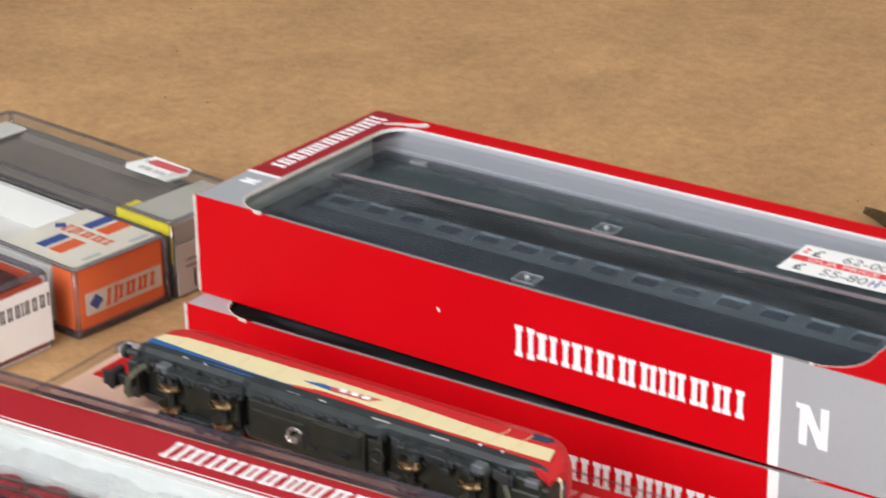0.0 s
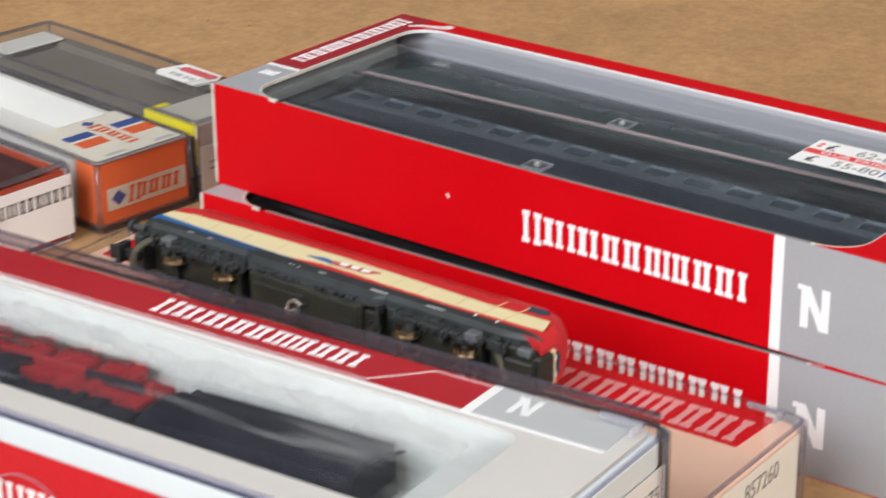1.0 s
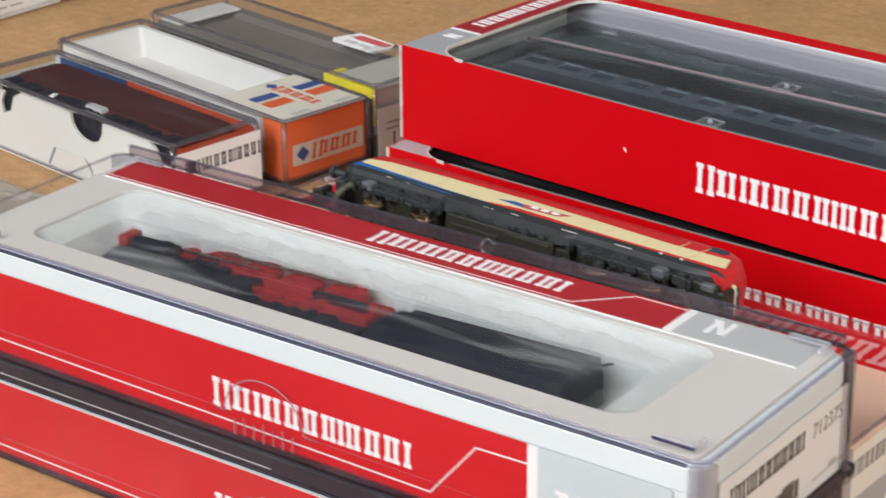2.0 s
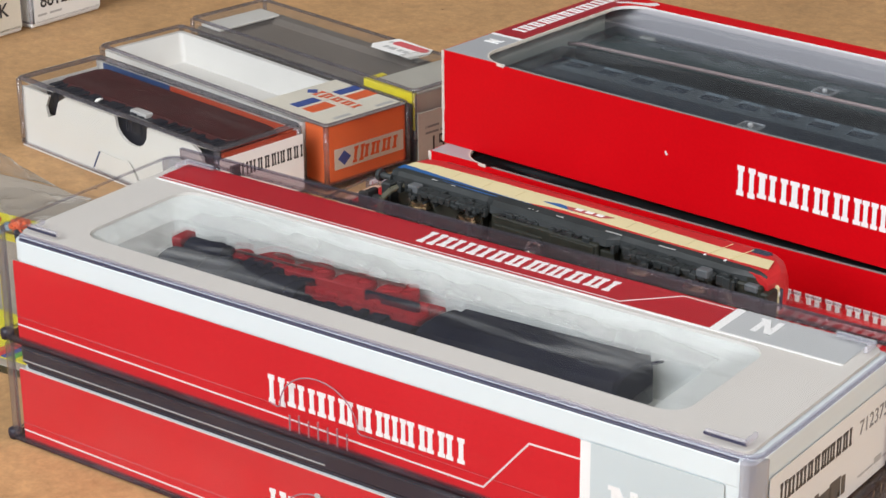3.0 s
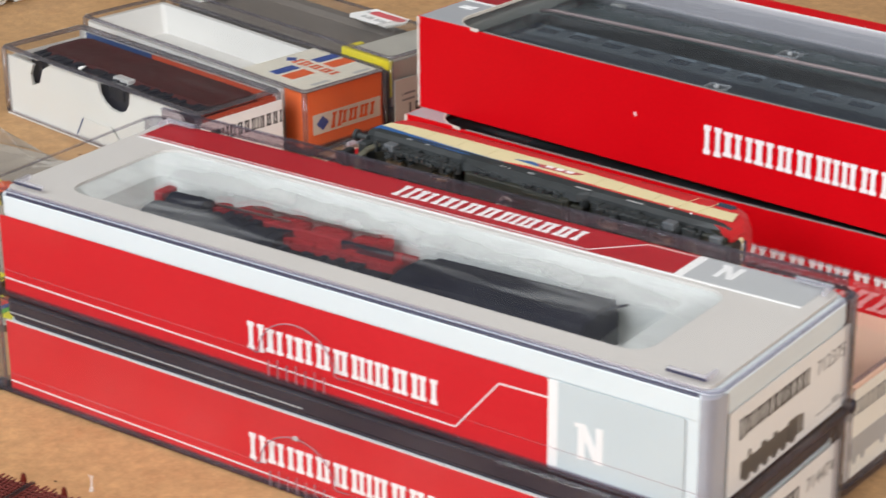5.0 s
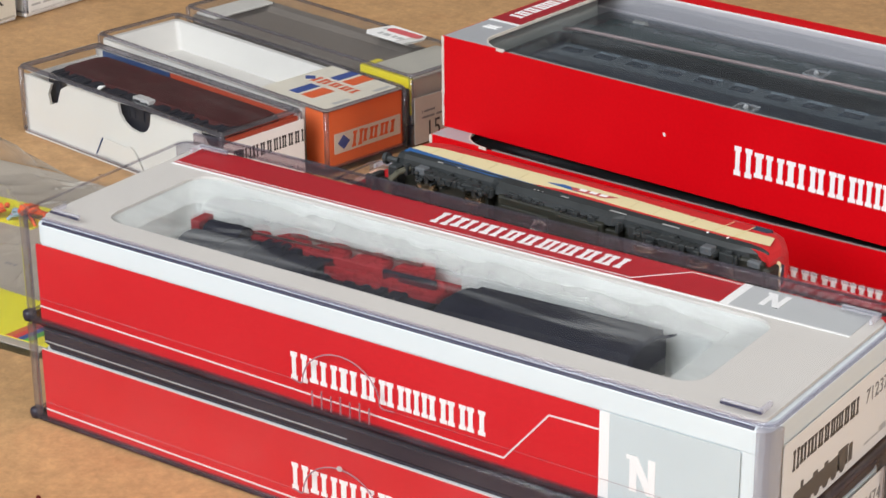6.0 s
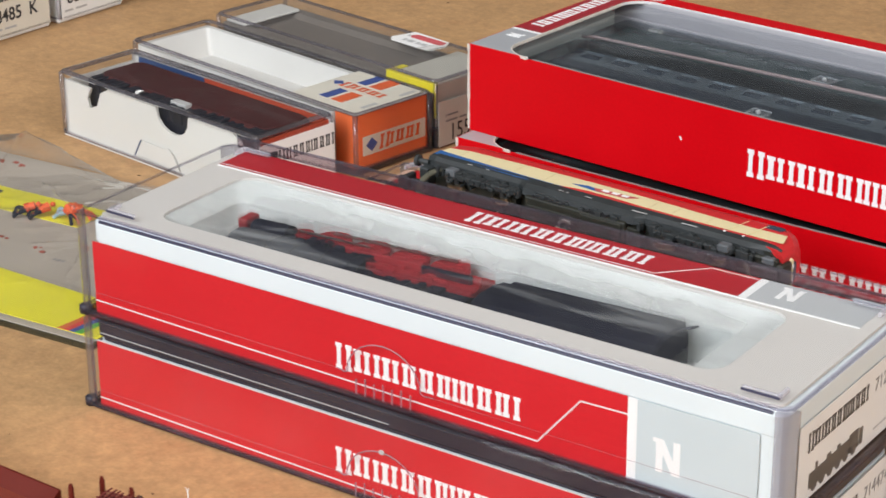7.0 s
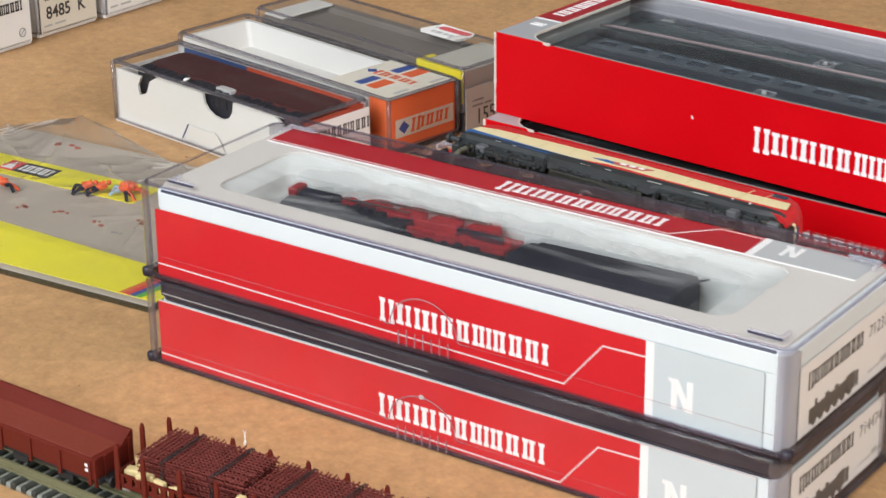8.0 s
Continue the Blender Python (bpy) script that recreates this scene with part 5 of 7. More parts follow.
        part("seam", bm, GREY_FRAME, c)
    bm = bmesh.new()
    for k in range(9):
        w0, w1 = radians(40 + 20 * k), radians(60 + 20 * k)
        rod(bm, (0.0590 + 0.0025 * math.cos(w0), -0.0048, 0.0078 + 0.0025 * math.sin(w0)), (0.0590 + 0.0025 * math.cos(w1), -0.0048, 0.0078 + 0.0025 * math.sin(w1)), 0.00055, 6)
    rod(bm, (0.0590, -0.0040, 0.0070), (0.0588, -0.0054, 0.0072), 0.0011, 10)
    rod(bm, (0.0556, -0.0044, 0.0072), (0.0574, -0.0050, 0.0060), 0.0006, 6)
    part("screw", bm, BRIGHT_METAL, c, "bright screw in the tank")
    bm = bmesh.new()
    for k in range(18):
        w0, w1 = radians(20 * k), radians(20 * k + 20)
        rod(bm, (0.0835 + 0.0020 * math.cos(w0), -0.0026, 0.0088 + 0.0020 * math.sin(w0)), (0.0835 + 0.0020 * math.cos(w1), -0.0026, 0.0088 + 0.0020 * math.sin(w1)), 0.0003, 5)
    rod(bm, (0.0832, -0.0020, 0.0088), (0.0832, -0.0029, 0.0088), 0.0007, 8)
    part("moulded_ring", bm, GREY_FRAME, c)
    bogie(c, 0.0262, -0.0114)
    bogie(c, 0.1045, 0.0112)
    # small moulded gear along the lower edge
    rnd = random.Random(31)
    for k in range(70):
        x, w, h = rnd.uniform(0.008, 0.124), rnd.uniform(0.0004, 0.0013), rnd.uniform(0.0006, 0.0022)
        y = rnd.uniform(-0.0040, -0.0006) if not 0.042 < x < 0.080 else rnd.uniform(-0.0026, -0.0004)
        part("gear", block(x - w, x + w, y - h * 0.6, y + h * 0.6, 0.0128, 0.0152 + 0.0012 * rnd.random(), 0.00015, 1), GREY_FRAME, c)
    # gear below the cab
    bm = bmesh.new()
    cuboid(bm, 0.1185, 0.1312, -0.0010, 0.0016, 0.0030, 0.0148)
    cuboid(bm, 0.1230, 0.1316, -0.0024, 0.0002, 0.0035, 0.0118)
    cuboid(bm, 0.1288, 0.1332, -0.0006, 0.0058, 0.0040, 0.0132)
    bmesh.ops.bevel(bm, geom=bm.edges[:], offset=0.0005, segments=1, affect="EDGES")
    part("front_gear", bm, OLIVE_FRAME, c)
    bm = bmesh.new()
    rod(bm, (0.1195, -0.0010, 0.0148), (0.1245, -0.0030, 0.0060), 0.0009, 8)
    part("plough", bm, OLIVE_PALE, c, "olive strut")
    part("equipment_box", block(0.1265, 0.1305, -0.0016, 0.0010, 0.0128, 0.0150, 0.0004, 1), GREY_BOX, c, "pale grey end box")
    # coupler end
    bm = bmesh.new()
    cuboid(bm, 0.0005, 0.0040, -0.0036, 0.0016, 0.0030, 0.0145)
    bmesh.ops.bevel(bm, geom=bm.edges[:], offset=0.0005, segments=1, affect="EDGES")
    part("end_gear", bm, GREY_FRAME, c)
    bm = bmesh.new()
    bend = [(0.0085, -0.0020, 0.0150), (0.0060, -0.0052, 0.0136), (0.0042, -0.0074, 0.0112), (0.0036, -0.0080, 0.0080), (0.0042, -0.0076, 0.0055)]
    for p, q in zip(bend, bend[1:]):
        rod(bm, p, q, 0.0010, 8)
    part("plough", bm, OLIVE_PALE, c, "bent olive strap")
    bm = bmesh.new()
    cuboid(bm, -0.0010, 0.0040, -0.0062, -0.0040, 0.0075, 0.0105)
    cuboid(bm, -0.0032, -0.0012, -0.0080, -0.0024, 0.0062, 0.0118)
    cuboid(bm, -0.0052, -0.0030, -0.0080, -0.0062, 0.0070, 0.0112)
    bmesh.ops.bevel(bm, geom=bm.edges[:], offset=0.0003, segments=1, affect="EDGES")
    part("coupler", bm, UNDERFRAME, c, "black plastic coupler")
    for z in (0.0030, 0.0150):
        bm = bmesh.new()
        rod(bm, (0.002, 0.0004, z), (-0.0020, 0.0002, z), 0.0011, 10)
        rod(bm, (-0.0018, 0.0002, z), (-0.0030, 0.0002, z), 0.0020, 14)
        part("buffer", bm, GREY_FRAME, c)


PANE_RED = material("dark red tinted pane", (0.22, 0.012, 0.016), 0.2, vary=0.05, bump=0)


def bogie(c, x, box):
    """Side frames with axle boxes, springs and brake gear round two brassy wheelsets."""
    rnd = random.Random(int(x * 1000))
    bm = bmesh.new()
    cuboid(bm, x - 0.0125, x + 0.0125, -0.0034, 0.0010, 0.0034, 0.0146)
    bmesh.ops.bevel(bm, geom=bm.edges[:], offset=0.0006, segments=1, affect="EDGES")
    part("bogie_plate", bm, OLIVE_FRAME, c)
    for z in (0.0026, 0.0150):
        bm = bmesh.new()
        cuboid(bm, x - 0.0136, x + 0.0136, -0.0046, -0.0022, z - 0.0008, z + 0.0008)
        cuboid(bm, x - 0.0042, x + 0.0042, -0.0060, -0.0024, z - 0.0011, z + 0.0011)
        for wx in (-0.0090, 0.0090):
            cuboid(bm, x + wx - 0.0030, x + wx + 0.0030, -0.0058, -0.0018, z - 0.0009, z + 0.0010)
            rod(bm, (x + wx, -0.0044, z - 0.0008), (x + wx, -0.0044, z + 0.0016), 0.0014, 12)
            for o in (-0.0036, 0.0036):
                rod(bm, (x + wx + o, -0.0052, z), (x + wx + o, -0.0012, z), 0.0009, 8)
        for o in (-0.0022, 0.0, 0.0022):
            rod(bm, (x + o, -0.0066, z), (x + o, -0.0018, z), 0.0009, 8)
        rod(bm, (x - 0.0126, -0.0056, z + 0.0004), (x + 0.0126, -0.0048, z + 0.0004), 0.0004, 6)
        for _ in range(16):
            px, pz, w = x + rnd.uniform(-0.0126, 0.0126), z + rnd.uniform(-0.0022, 0.0010), rnd.uniform(0.0004, 0.0011)
            cuboid(bm, px - w, px + w, -0.0062 - 0.0008 * rnd.random(), -0.0030, pz - w * 0.7, pz + w * 0.7)
        bmesh.ops.bevel(bm, geom=[e for e in bm.edges if e.calc_length() > 0.0011], offset=0.00018, segments=1, affect="EDGES")
        part("side_frame", bm, GREY_FRAME, c)
    part("equipment_box", block(x + box - 0.0018, x + box + 0.0018, -0.0062, -0.0026, 0.0150, 0.0174, 0.0003, 1), GREY_BOX, c, "grey box on the bogie")
    for wx in (-0.0090, 0.0090):
        bm = bmesh.new()
        for z, s in ((0.0050, 1), (0.0122, -1)):
            rod(bm, (x + wx, -0.0052, z - 0.0007), (x + wx, -0.0052, z + 0.0007), 0.0030, 28)
            rod(bm, (x + wx, -0.0052, z + s * 0.0007), (x + wx, -0.0052, z + s * 0.0012), 0.0036, 28)
        w = part("wheelset", bm, BRASS, c, "brassy metal wheelset")
        bm = bmesh.new()
        rod(bm, (x + wx, -0.0052, 0.0052), (x + wx, -0.0052, 0.0150), 0.0010, 8)
        part("axle", bm, UNDERFRAME, w)


JOINT_CREAM = material("shaded cream paint", (0.60, 0.50, 0.28), 0.5, vary=0.1, scale=200, bump=0)
OLIVE_PALE = material("olive grey strut plastic", (0.085, 0.080, 0.052), 0.5, vary=0.2, scale=200, bump=0.1)
EMBLEM_RED = material("faded emblem red", (0.45, 0.09, 0.09), 0.45, vary=0.1, scale=200, bump=0)
BRIGHT_METAL = material("bright nickel", (0.72, 0.71, 0.68), 0.25, metal=0.9, vary=0.15, scale=300, bump=0.1)
GREY_BOX = material("mid grey plastic", (0.10, 0.11, 0.118), 0.45, vary=0.1, scale=200, bump=0.1)
railcar(sized(pose(0.0322, 0.1186, 0.0316, 0, 0, -3.77), 0.980, 0.864, 0.939))


# ---- three boxes side by side ----
M_W = sized(pose(-0.0599, 0.1468, 0, 0, 0, -9.02), 0.935, 0.867, 1.0)
M_F = sized(pose(-0.0497, 0.1908, 0, 0, 0, -10.66), 0.980, 0.854, 0.793)
M_G = sized(pose(-0.0420, 0.2312, 0, 0, 0, -10.4), 0.932, 0.655, 0.809)
OLD_EDGE = clear("old lid edge", (0.66, 0.64, 0.68), 0.05, haze=0.10, haze_colour=(0.45, 0.42, 0.45), gloss=2.2, scratch=0.1)
BROWN_ROOF = material("brown wagon paint", (0.055, 0.010, 0.010), 0.45, vary=0.3, scale=90, fine=500, bump=0.3, depth=0.0004)
NAVY = material("navy blue card", (0.025, 0.06, 0.17), 0.5, vary=0.06, bump=0.05)
RED_ORANGE = material("orange red card", (0.5, 0.07, 0.03), 0.5, vary=0.06, bump=0.05)


def lid(parent, l, w, z0, z1, mat, edge, r=0.003, t=0.0009, band=0.0018):
    """Clear lid with thick rounded rims and corners."""
    bm = bmesh.new()
    loft(bm, [(ring(-l, 0, 0, w, r), z0), (ring(-l + 0.0002, -0.0002, 0.0002, w - 0.0002, r), z1 - 0.001), (ring(-l + 0.001, -0.001, 0.001, w - 0.001, r - 0.0008), z1)], False)
    ld = part("clear_lid", bm, mat, parent, "clear plastic lid")
    bm = bmesh.new()
    g = band / 2
    lv = []
    for k in range(9):
        w0 = radians(45 * k)
        d = g - g * math.cos(w0)
        lv.append((ring(-l + d, -d, d, w - d, max(r - d * 0.6, 0.0006)), z1 - 0.0007 + 0.0008 * math.sin(w0)))
    loft(bm, lv, False, False)
    part("rim", bm, edge, ld, smooth=True)
    for cx, cy in ((-l + 0.0012, 0.0012), (-0.0012, 0.0012), (-l + 0.0012, w - 0.0012), (-0.0012, w - 0.0012)):
        bm = bmesh.new()
        rod(bm, (cx, cy, z0 + 0.001), (cx, cy, z1 - 0.0012), 0.0011, 12)
        part("corner", bm, CORNER_CLEAR, ld, "thick clear corner", smooth=True)
    bm = bmesh.new()
    a, b = ring(-l - 0.0003, 0.0003, -0.0003, w + 0.0003, r), ring(-l + t, -t, t, w - t, r - t * 0.6)
    loft(bm, [(b, z0), (a, z0), (a, z0 + 0.0008), (b, z0 + 0.0008)], False, False)
    part("rim", bm, edge, ld)
    return ld


def wagon_box():
    l, w, h = 0.1225, 0.0435, 0.0265
    b = thing("wagon_box", "white card box with clear lid over a brown wagon", "model box", M_W)
    lid(b, l, w, 0.0013, h, OLD_CLEAR, OLD_EDGE, band=0.0036)
    part("box_floor", block(-l + 0.001, -0.001, 0.001, w - 0.001, 0.0, 0.0012), CREAM_CARD, b)
    zt = 0.0243
    # front wall with its thumb notches
    pts = [(-l + 0.001, 0.001), (-0.001, 0.001), (-0.001, 0.0170), (-0.0100, 0.0180), (-0.0125, 0.0222), (-0.0165, zt), (-0.0395, zt)]
    for k in range(9):
        a = radians(180 * k / 8)
        pts.append((-0.0510 + (0.0085 + 0.0025 * (k > 4)) * math.cos(a), zt - 0.0003 - 0.0085 * math.sin(a) ** 0.8))
    pts += [(-0.0640, zt - 0.0003), (-0.0920, zt), (-0.0975, 0.0215), (-0.1000, 0.0160), (-0.1050, 0.0140), (-0.1060, 0.0180), (-0.1035, 0.0222), (-l + 0.001, 0.0226)]
    part("front_wall", plate(pts, 0.0012), CREAM_CARD, b, "white card side with thumb notches", m=on_face((0, 0.0036, 0), (1, 0, 0), (0, 0, 1)))
    part("slit", plate([(-0.0757, 0.0024), (-0.0752, 0.0024), (-0.0708, 0.0093), (-0.0713, 0.0093)], 0.0004), NAVY, b, m=on_face((0, 0.0012, 0), (1, 0, 0), (0, 0, 1)))
    part("flap", plate([(0, 0), (0.0270, -0.0006), (0.0235, 0.0045), (0.0205, 0.0070), (0.0170, 0.0062), (0.0040, 0.0066)], 0.0004), CREAM_CARD, b, m=on_face((-0.0750, 0.0016, 0.0026), (1, 0, 0), (0, 0, 1)))
    part("back_wall", block(-l + 0.001, -0.001, w - 0.0024, w - 0.0012, 0.0012, 0.0245), CREAM_CARD, b)
    part("back_panel", block(-l + 0.006, -0.0745, w - 0.0029, w - 0.0024, 0.010, 0.0245), NAVY, b, "blue printed strip")
    part("back_panel", block(-0.0740, -0.003, w - 0.0029, w - 0.0024, 0.010, 0.0245), RED_ORANGE, b, "orange red strip painted as the reflection of the red box")
    part("side_wall", block(-l + 0.001, -l + 0.0022, 0.0038, w - 0.0024, 0.0012, 0.022), CREAM_CARD, b)
    part("end_wall", block(-0.0022, -0.001, 0.0040, w - 0.0024, 0.0012, 0.0240), RED_ORANGE, b, "orange red card end")
    e = (0, 1, 0), (0, 0, 1)
    part("end_label", plate(ring(0.0010, w - 0.0006, 0.0030, 0.0230, 0.0003, 1), 0.0002), LABEL, b, "white printed end label", m=on_face((0.0002, 0, 0), *e))
    wordmark("wordmark", 0.0365, 0.0044, BLACK_INK, b, on_face((0.0004, 0.0058, 0.0150), *e), "black printed maker's mark", weight=0.8)


def brown_wagon():
    c = thing("model_wagon", "dark brown covered wagon lying in a card box", "model train", M_W @ pose(-0.1105, 0.0064, 0.0036) @ Matrix.Diagonal((1.035, 1, 1, 1)))
    bm = bmesh.new()
    loft(bm, [(ring(0.002, 0.101, 0.004, 0.0290, 0.004), 0.0), (ring(0.0, 0.103, 0.002, 0.0310, 0.005), 0.003), (ring(0.0, 0.103, 0.002, 0.0310, 0.005), 0.0185),
              (ring(0.0008, 0.1022, 0.0032, 0.0300, 0.005), 0.0208), (ring(0.002, 0.101, 0.0055, 0.0280, 0.004), 0.0220)])
    part("body", bm, BROWN_ROOF, c, "dark brown wagon body")
    bm = bmesh.new()
    cuboid(bm, 0.001, 0.104, -0.0005, 0.0100, 0.010, 0.0210)
    rnd = random.Random(14)
    for k in range(80):
        x, w = rnd.uniform(0.003, 0.101), rnd.uniform(0.0005, 0.0018)
        cuboid(bm, x - w, x + w, -0.0012 + 0.0012 * rnd.random(), 0.0090 + 0.0026 * rnd.random(), 0.0150, 0.0209 + 0.0010 * rnd.random())
    bmesh.ops.bevel(bm, geom=bm.edges[:], offset=0.0002, segments=1, affect="EDGES")
    part("underframe", bm, MODEL_NAVY, c, "blue-black underframe and tray shade")
    for x in (0.020, 0.084):
        bm = bmesh.new()
        for wx in (-0.006, 0.006):
            rod(bm, (x + wx, -0.0022, 0.0195), (x + wx, -0.0006, 0.0195), 0.0022, 14)
        part("wheel", bm, UNDERFRAME, c)
    part("plate", block(0.0500, 0.0590, 0.0010, 0.0050, 0.0200, 0.0226, 0.0003, 1), PALE_INK, c, "pale grey equipment box")
    bm = bmesh.new()
    for k in range(4):
        rod(bm, (0.030 + k * 0.001, -0.0008, 0.0205 + k * 0.0004), (0.031 + k * 0.001, 0.0012, 0.0222 + k * 0.0002), 0.0003, 5)
    part("wire", bm, STEEL, c)
    part("coupler", block(0.103, 0.1085, 0.0005, 0.0035, 0.012, 0.016, 0.0003, 1), UNDERFRAME, c)


MODEL_NAVY = material("blue black model plastic", (0.011, 0.012, 0.020), 0.4, vary=0.2, scale=150, bump=0.2)
wagon_box()
brown_wagon()


def foam_box():
    l, w, h = 0.1365, 0.0465, 0.0305
    b = thing("locomotive_box", "clear box with orange end card and empty white tray", "model box", M_F)
    lid(b, l, w, 0.0030, h, OLD_CLEAR, OLD_EDGE, band=0.0026)
    part("base_tray", block(-l, 0, 0, w, 0, 0.0028, 0.0006, 1), OLD_EDGE, b)
    bm = bmesh.new()
    o = ring(-l + 0.0015, -0.0140, 0.0015, w - 0.0015, 0.002)
    loft(bm, [(o, 0.003), (o, 0.0275), (ring(-l + 0.0040, -0.0300, 0.0040, w - 0.0040, 0.002), 0.0275), (ring(-l + 0.0100, -0.0360, 0.0080, w - 0.0080, 0.002), 0.0150)])
    part("tray", bm, FOAM_DIMMED, b, "white foam tray with an empty recess")
    bm = bmesh.new()
    loft(bm, [(ring(-0.0138, -0.0012, 0.0012, w - 0.0012, 0.0025), 0.003), (ring(-0.0138, -0.0012, 0.0012, w - 0.0012, 0.0025), 0.0288)])
    part("end_card", bm, ORANGE, b, "orange card end")
    part("top_card", block(-0.0400, -0.0016, 0.0018, w - 0.0018, 0.0289, 0.0293), CREAM_LABEL, b, "cream printed top card")
    u, v = (0, 1, 0), (-1, 0, 0)
    for y in (0.0095, 0.0325):
        part("printed_bar", block(-0.0296, -0.0248, y, y + 0.0125, 0.0293, 0.02945), BLUE_INK, b, "blue printed bar")
        part("printed_bar", block(-0.0228, -0.0166, y, y + 0.0125, 0.0293, 0.02945), ORANGE_INK, b, "orange printed bar")
        text_bars("small_print", [(y + 0.001, y + 0.010, 0.0055, 0.0075)], PALE_INK, b, on_face((0, 0, 0.0293), u, v))
    wordmark("wordmark", 0.0220, 0.0046, ORANGE_INK, b, on_face((-0.0325, 0.0252, 0.0294), (1, 0, 0), (0, 1, 0)), "orange printed maker's mark", cells=(2, 2, 2, 2), first=1.3)
    bm = plate([(0.0, 0.0028), (0.0028, 0), (0.0056, 0.0028), (0.0028, 0.0056)], 0.0001)
    part("printed_lozenge", bm, BLUE_INK, b, m=pose(-0.0382, 0.0246, 0.0293))
    e = (0, 1, 0), (0, 0, 1)
    xe = -0.0010
    part("end_label", plate(ring(0.0051, 0.0424, 0.0086, 0.0180, 0.0003, 1), 0.0002), CREAM_LABEL, b, "pale label with orange mark", m=on_face((xe, 0, 0), *e))
    part("printed_lozenge", plate([(0, 0.0034), (0.0034, 0), (0.0068, 0.0034), (0.0034, 0.0068)], 0.0001), BLUE_INK, b, "blue printed lozenge", m=on_face((xe + 0.0002, 0.0068, 0.0100), *e))
    wordmark("wordmark", 0.0230, 0.0058, ORANGE_INK, b, on_face((xe + 0.0002, 0.0150, 0.0106), *e), "orange printed maker's mark", cells=(2, 2, 2, 2), first=1.25, slant=0.15)


foam_box()


def grey_box():
    l, w, h = 0.1395, 0.0580, 0.0340
    b = thing("greyed_box", "scuffed clear box with grey tray, yellow end strip and tag", "model box", M_G)
    lid(b, l, w, 0.0100, h, GREY_CLEAR, OLD_EDGE, r=0.004, band=0.0024)
    part("base_tray", block(-l, 0, 0, w, 0, 0.0100, 0.001, 2), OLD_EDGE, b)
    bm = bmesh.new()
    o = ring(-l + 0.0020, -0.0020, 0.0020, w - 0.0020, 0.003)
    loft(bm, [(o, 0.0102), (o, 0.0285), (ring(-l + 0.010, -0.034, 0.009, w - 0.009, 0.003), 0.0285), (ring(-l + 0.013, -0.038, 0.012, w - 0.012, 0.003), 0.0262)])
    part("tray", bm, GREY_TRAY, b, "grey flocked tray")
    part("end_card", block(-0.0270, -0.0016, 0.0016, w - 0.0016, 0.0305, 0.0311), GREY_LABEL, b, "grey printed end card")
    part("end_card", block(-0.0018, -0.0014, 0.0016, w - 0.0016, 0.0105, 0.0305), GREY_LABEL, b)
    part("end_label", block(0.0001, 0.0004, 0.0016, w - 0.0016, 0.0010, 0.0230), GREY_LABEL, b, "beige printed end label")
    # pale block added for the bright reflection at the lid's far corner
    part("pale_glare", block(-l + 0.0022, -0.1240, 0.0060, w - 0.0060, 0.0286, 0.0300, 0.0006, 1), FOAM_DIMMED, b, "pale patch for the bright reflection at the far end")
    for x0, x1, y0, y1, z0, z1 in ((-0.0300, -0.0012, 0.0011, 0.0016, 0.0272, 0.0311), (-0.0300, -0.0012, 0.0011, 0.0032, 0.0312, 0.0316), (-0.0300, -0.0272, 0.0033, 0.0150, 0.0312, 0.0316), (-0.0021, -0.0012, 0.0010, 0.0016, 0.0150, 0.0272)):
        part("yellow_strip", block(x0, x1, y0, y1, z0, z1), YELLOW, b, "yellow card strip")
    e = (0, 1, 0), (0, 0, 1)
    letters("number", "155", 0.0085, BLACK_INK, b, on_face((0.0005, 0.0100, 0.0030), *e), label="printed number 155")
    text_bars("small_print", [(0.007, 0.0075, 0.0150, 0.0165), (0.0085, 0.017, 0.0153, 0.0163), (0.007, 0.0165, 0.0125, 0.0135), (0.018, 0.024, 0.0125, 0.0135)], GREY_INK, b, on_face((0.0005, 0, 0), *e))
    t = thing("price_tag", "white paper tag with a red oval on the lid", "sticker", M_G @ pose(-0.0562, 0.0362, h + 0.0001) @ Matrix.Diagonal((0.80, 1.22, 1, 1)))
    part("paper", plate([(0, 0.004), (0.004, 0), (0.033, 0.0), (0.0345, 0.010), (0.030, 0.0165), (0.004, 0.0175)], 0.0002), LABEL, t)
    part("red_oval", plate(ring(0.007, 0.031, 0.0095, 0.0150, 0.0026, 4), 0.00005), TAG_RED, t, "pale red oval print", m=pose(0, 0, 0.0002))
    text_bars("small_print", [(0.005, 0.0068, 0.010, 0.0125), (0.008, 0.0105, 0.0035, 0.0065), (0.0115, 0.016, 0.0035, 0.0065), (0.018, 0.0205, 0.0035, 0.0065), (0.0215, 0.025, 0.0035, 0.0065)], PALE_INK, t, pose(0, 0, 0.0002))
    bm = bmesh.new()
    rnd = random.Random(4)
    top = [(0.026 + 0.016 * k / 8, -0.004 + 0.0012 * rnd.random(), 0.0003 + 0.0022 * math.sin(k * 0.9) ** 2) for k in range(9)]
    bot = [(x + 0.002, 0.013 + 0.0015 * rnd.random(), z * 0.6) for x, y, z in top]
    va, vb = [bm.verts.new(p) for p in top], [bm.verts.new(p) for p in bot]
    for k in range(8):
        bm.faces.new((va[k], va[k + 1], vb[k + 1], vb[k]))
    part("tape", bm, GREY_CLEAR, t, "creased clear tape")


TAG_RED = material("pale red tag print", (0.62, 0.11, 0.12), 0.5, vary=0.25, scale=300, bump=0)
GREY_TRAY = material("grey flock tray", (0.17, 0.145, 0.125), 0.8, vary=0.08, scale=50, fine=900, bump=0.2)
GREY_LABEL = material("grey label card", (0.55, 0.53, 0.47), 0.55, vary=0.05, bump=0.05)
grey_box()


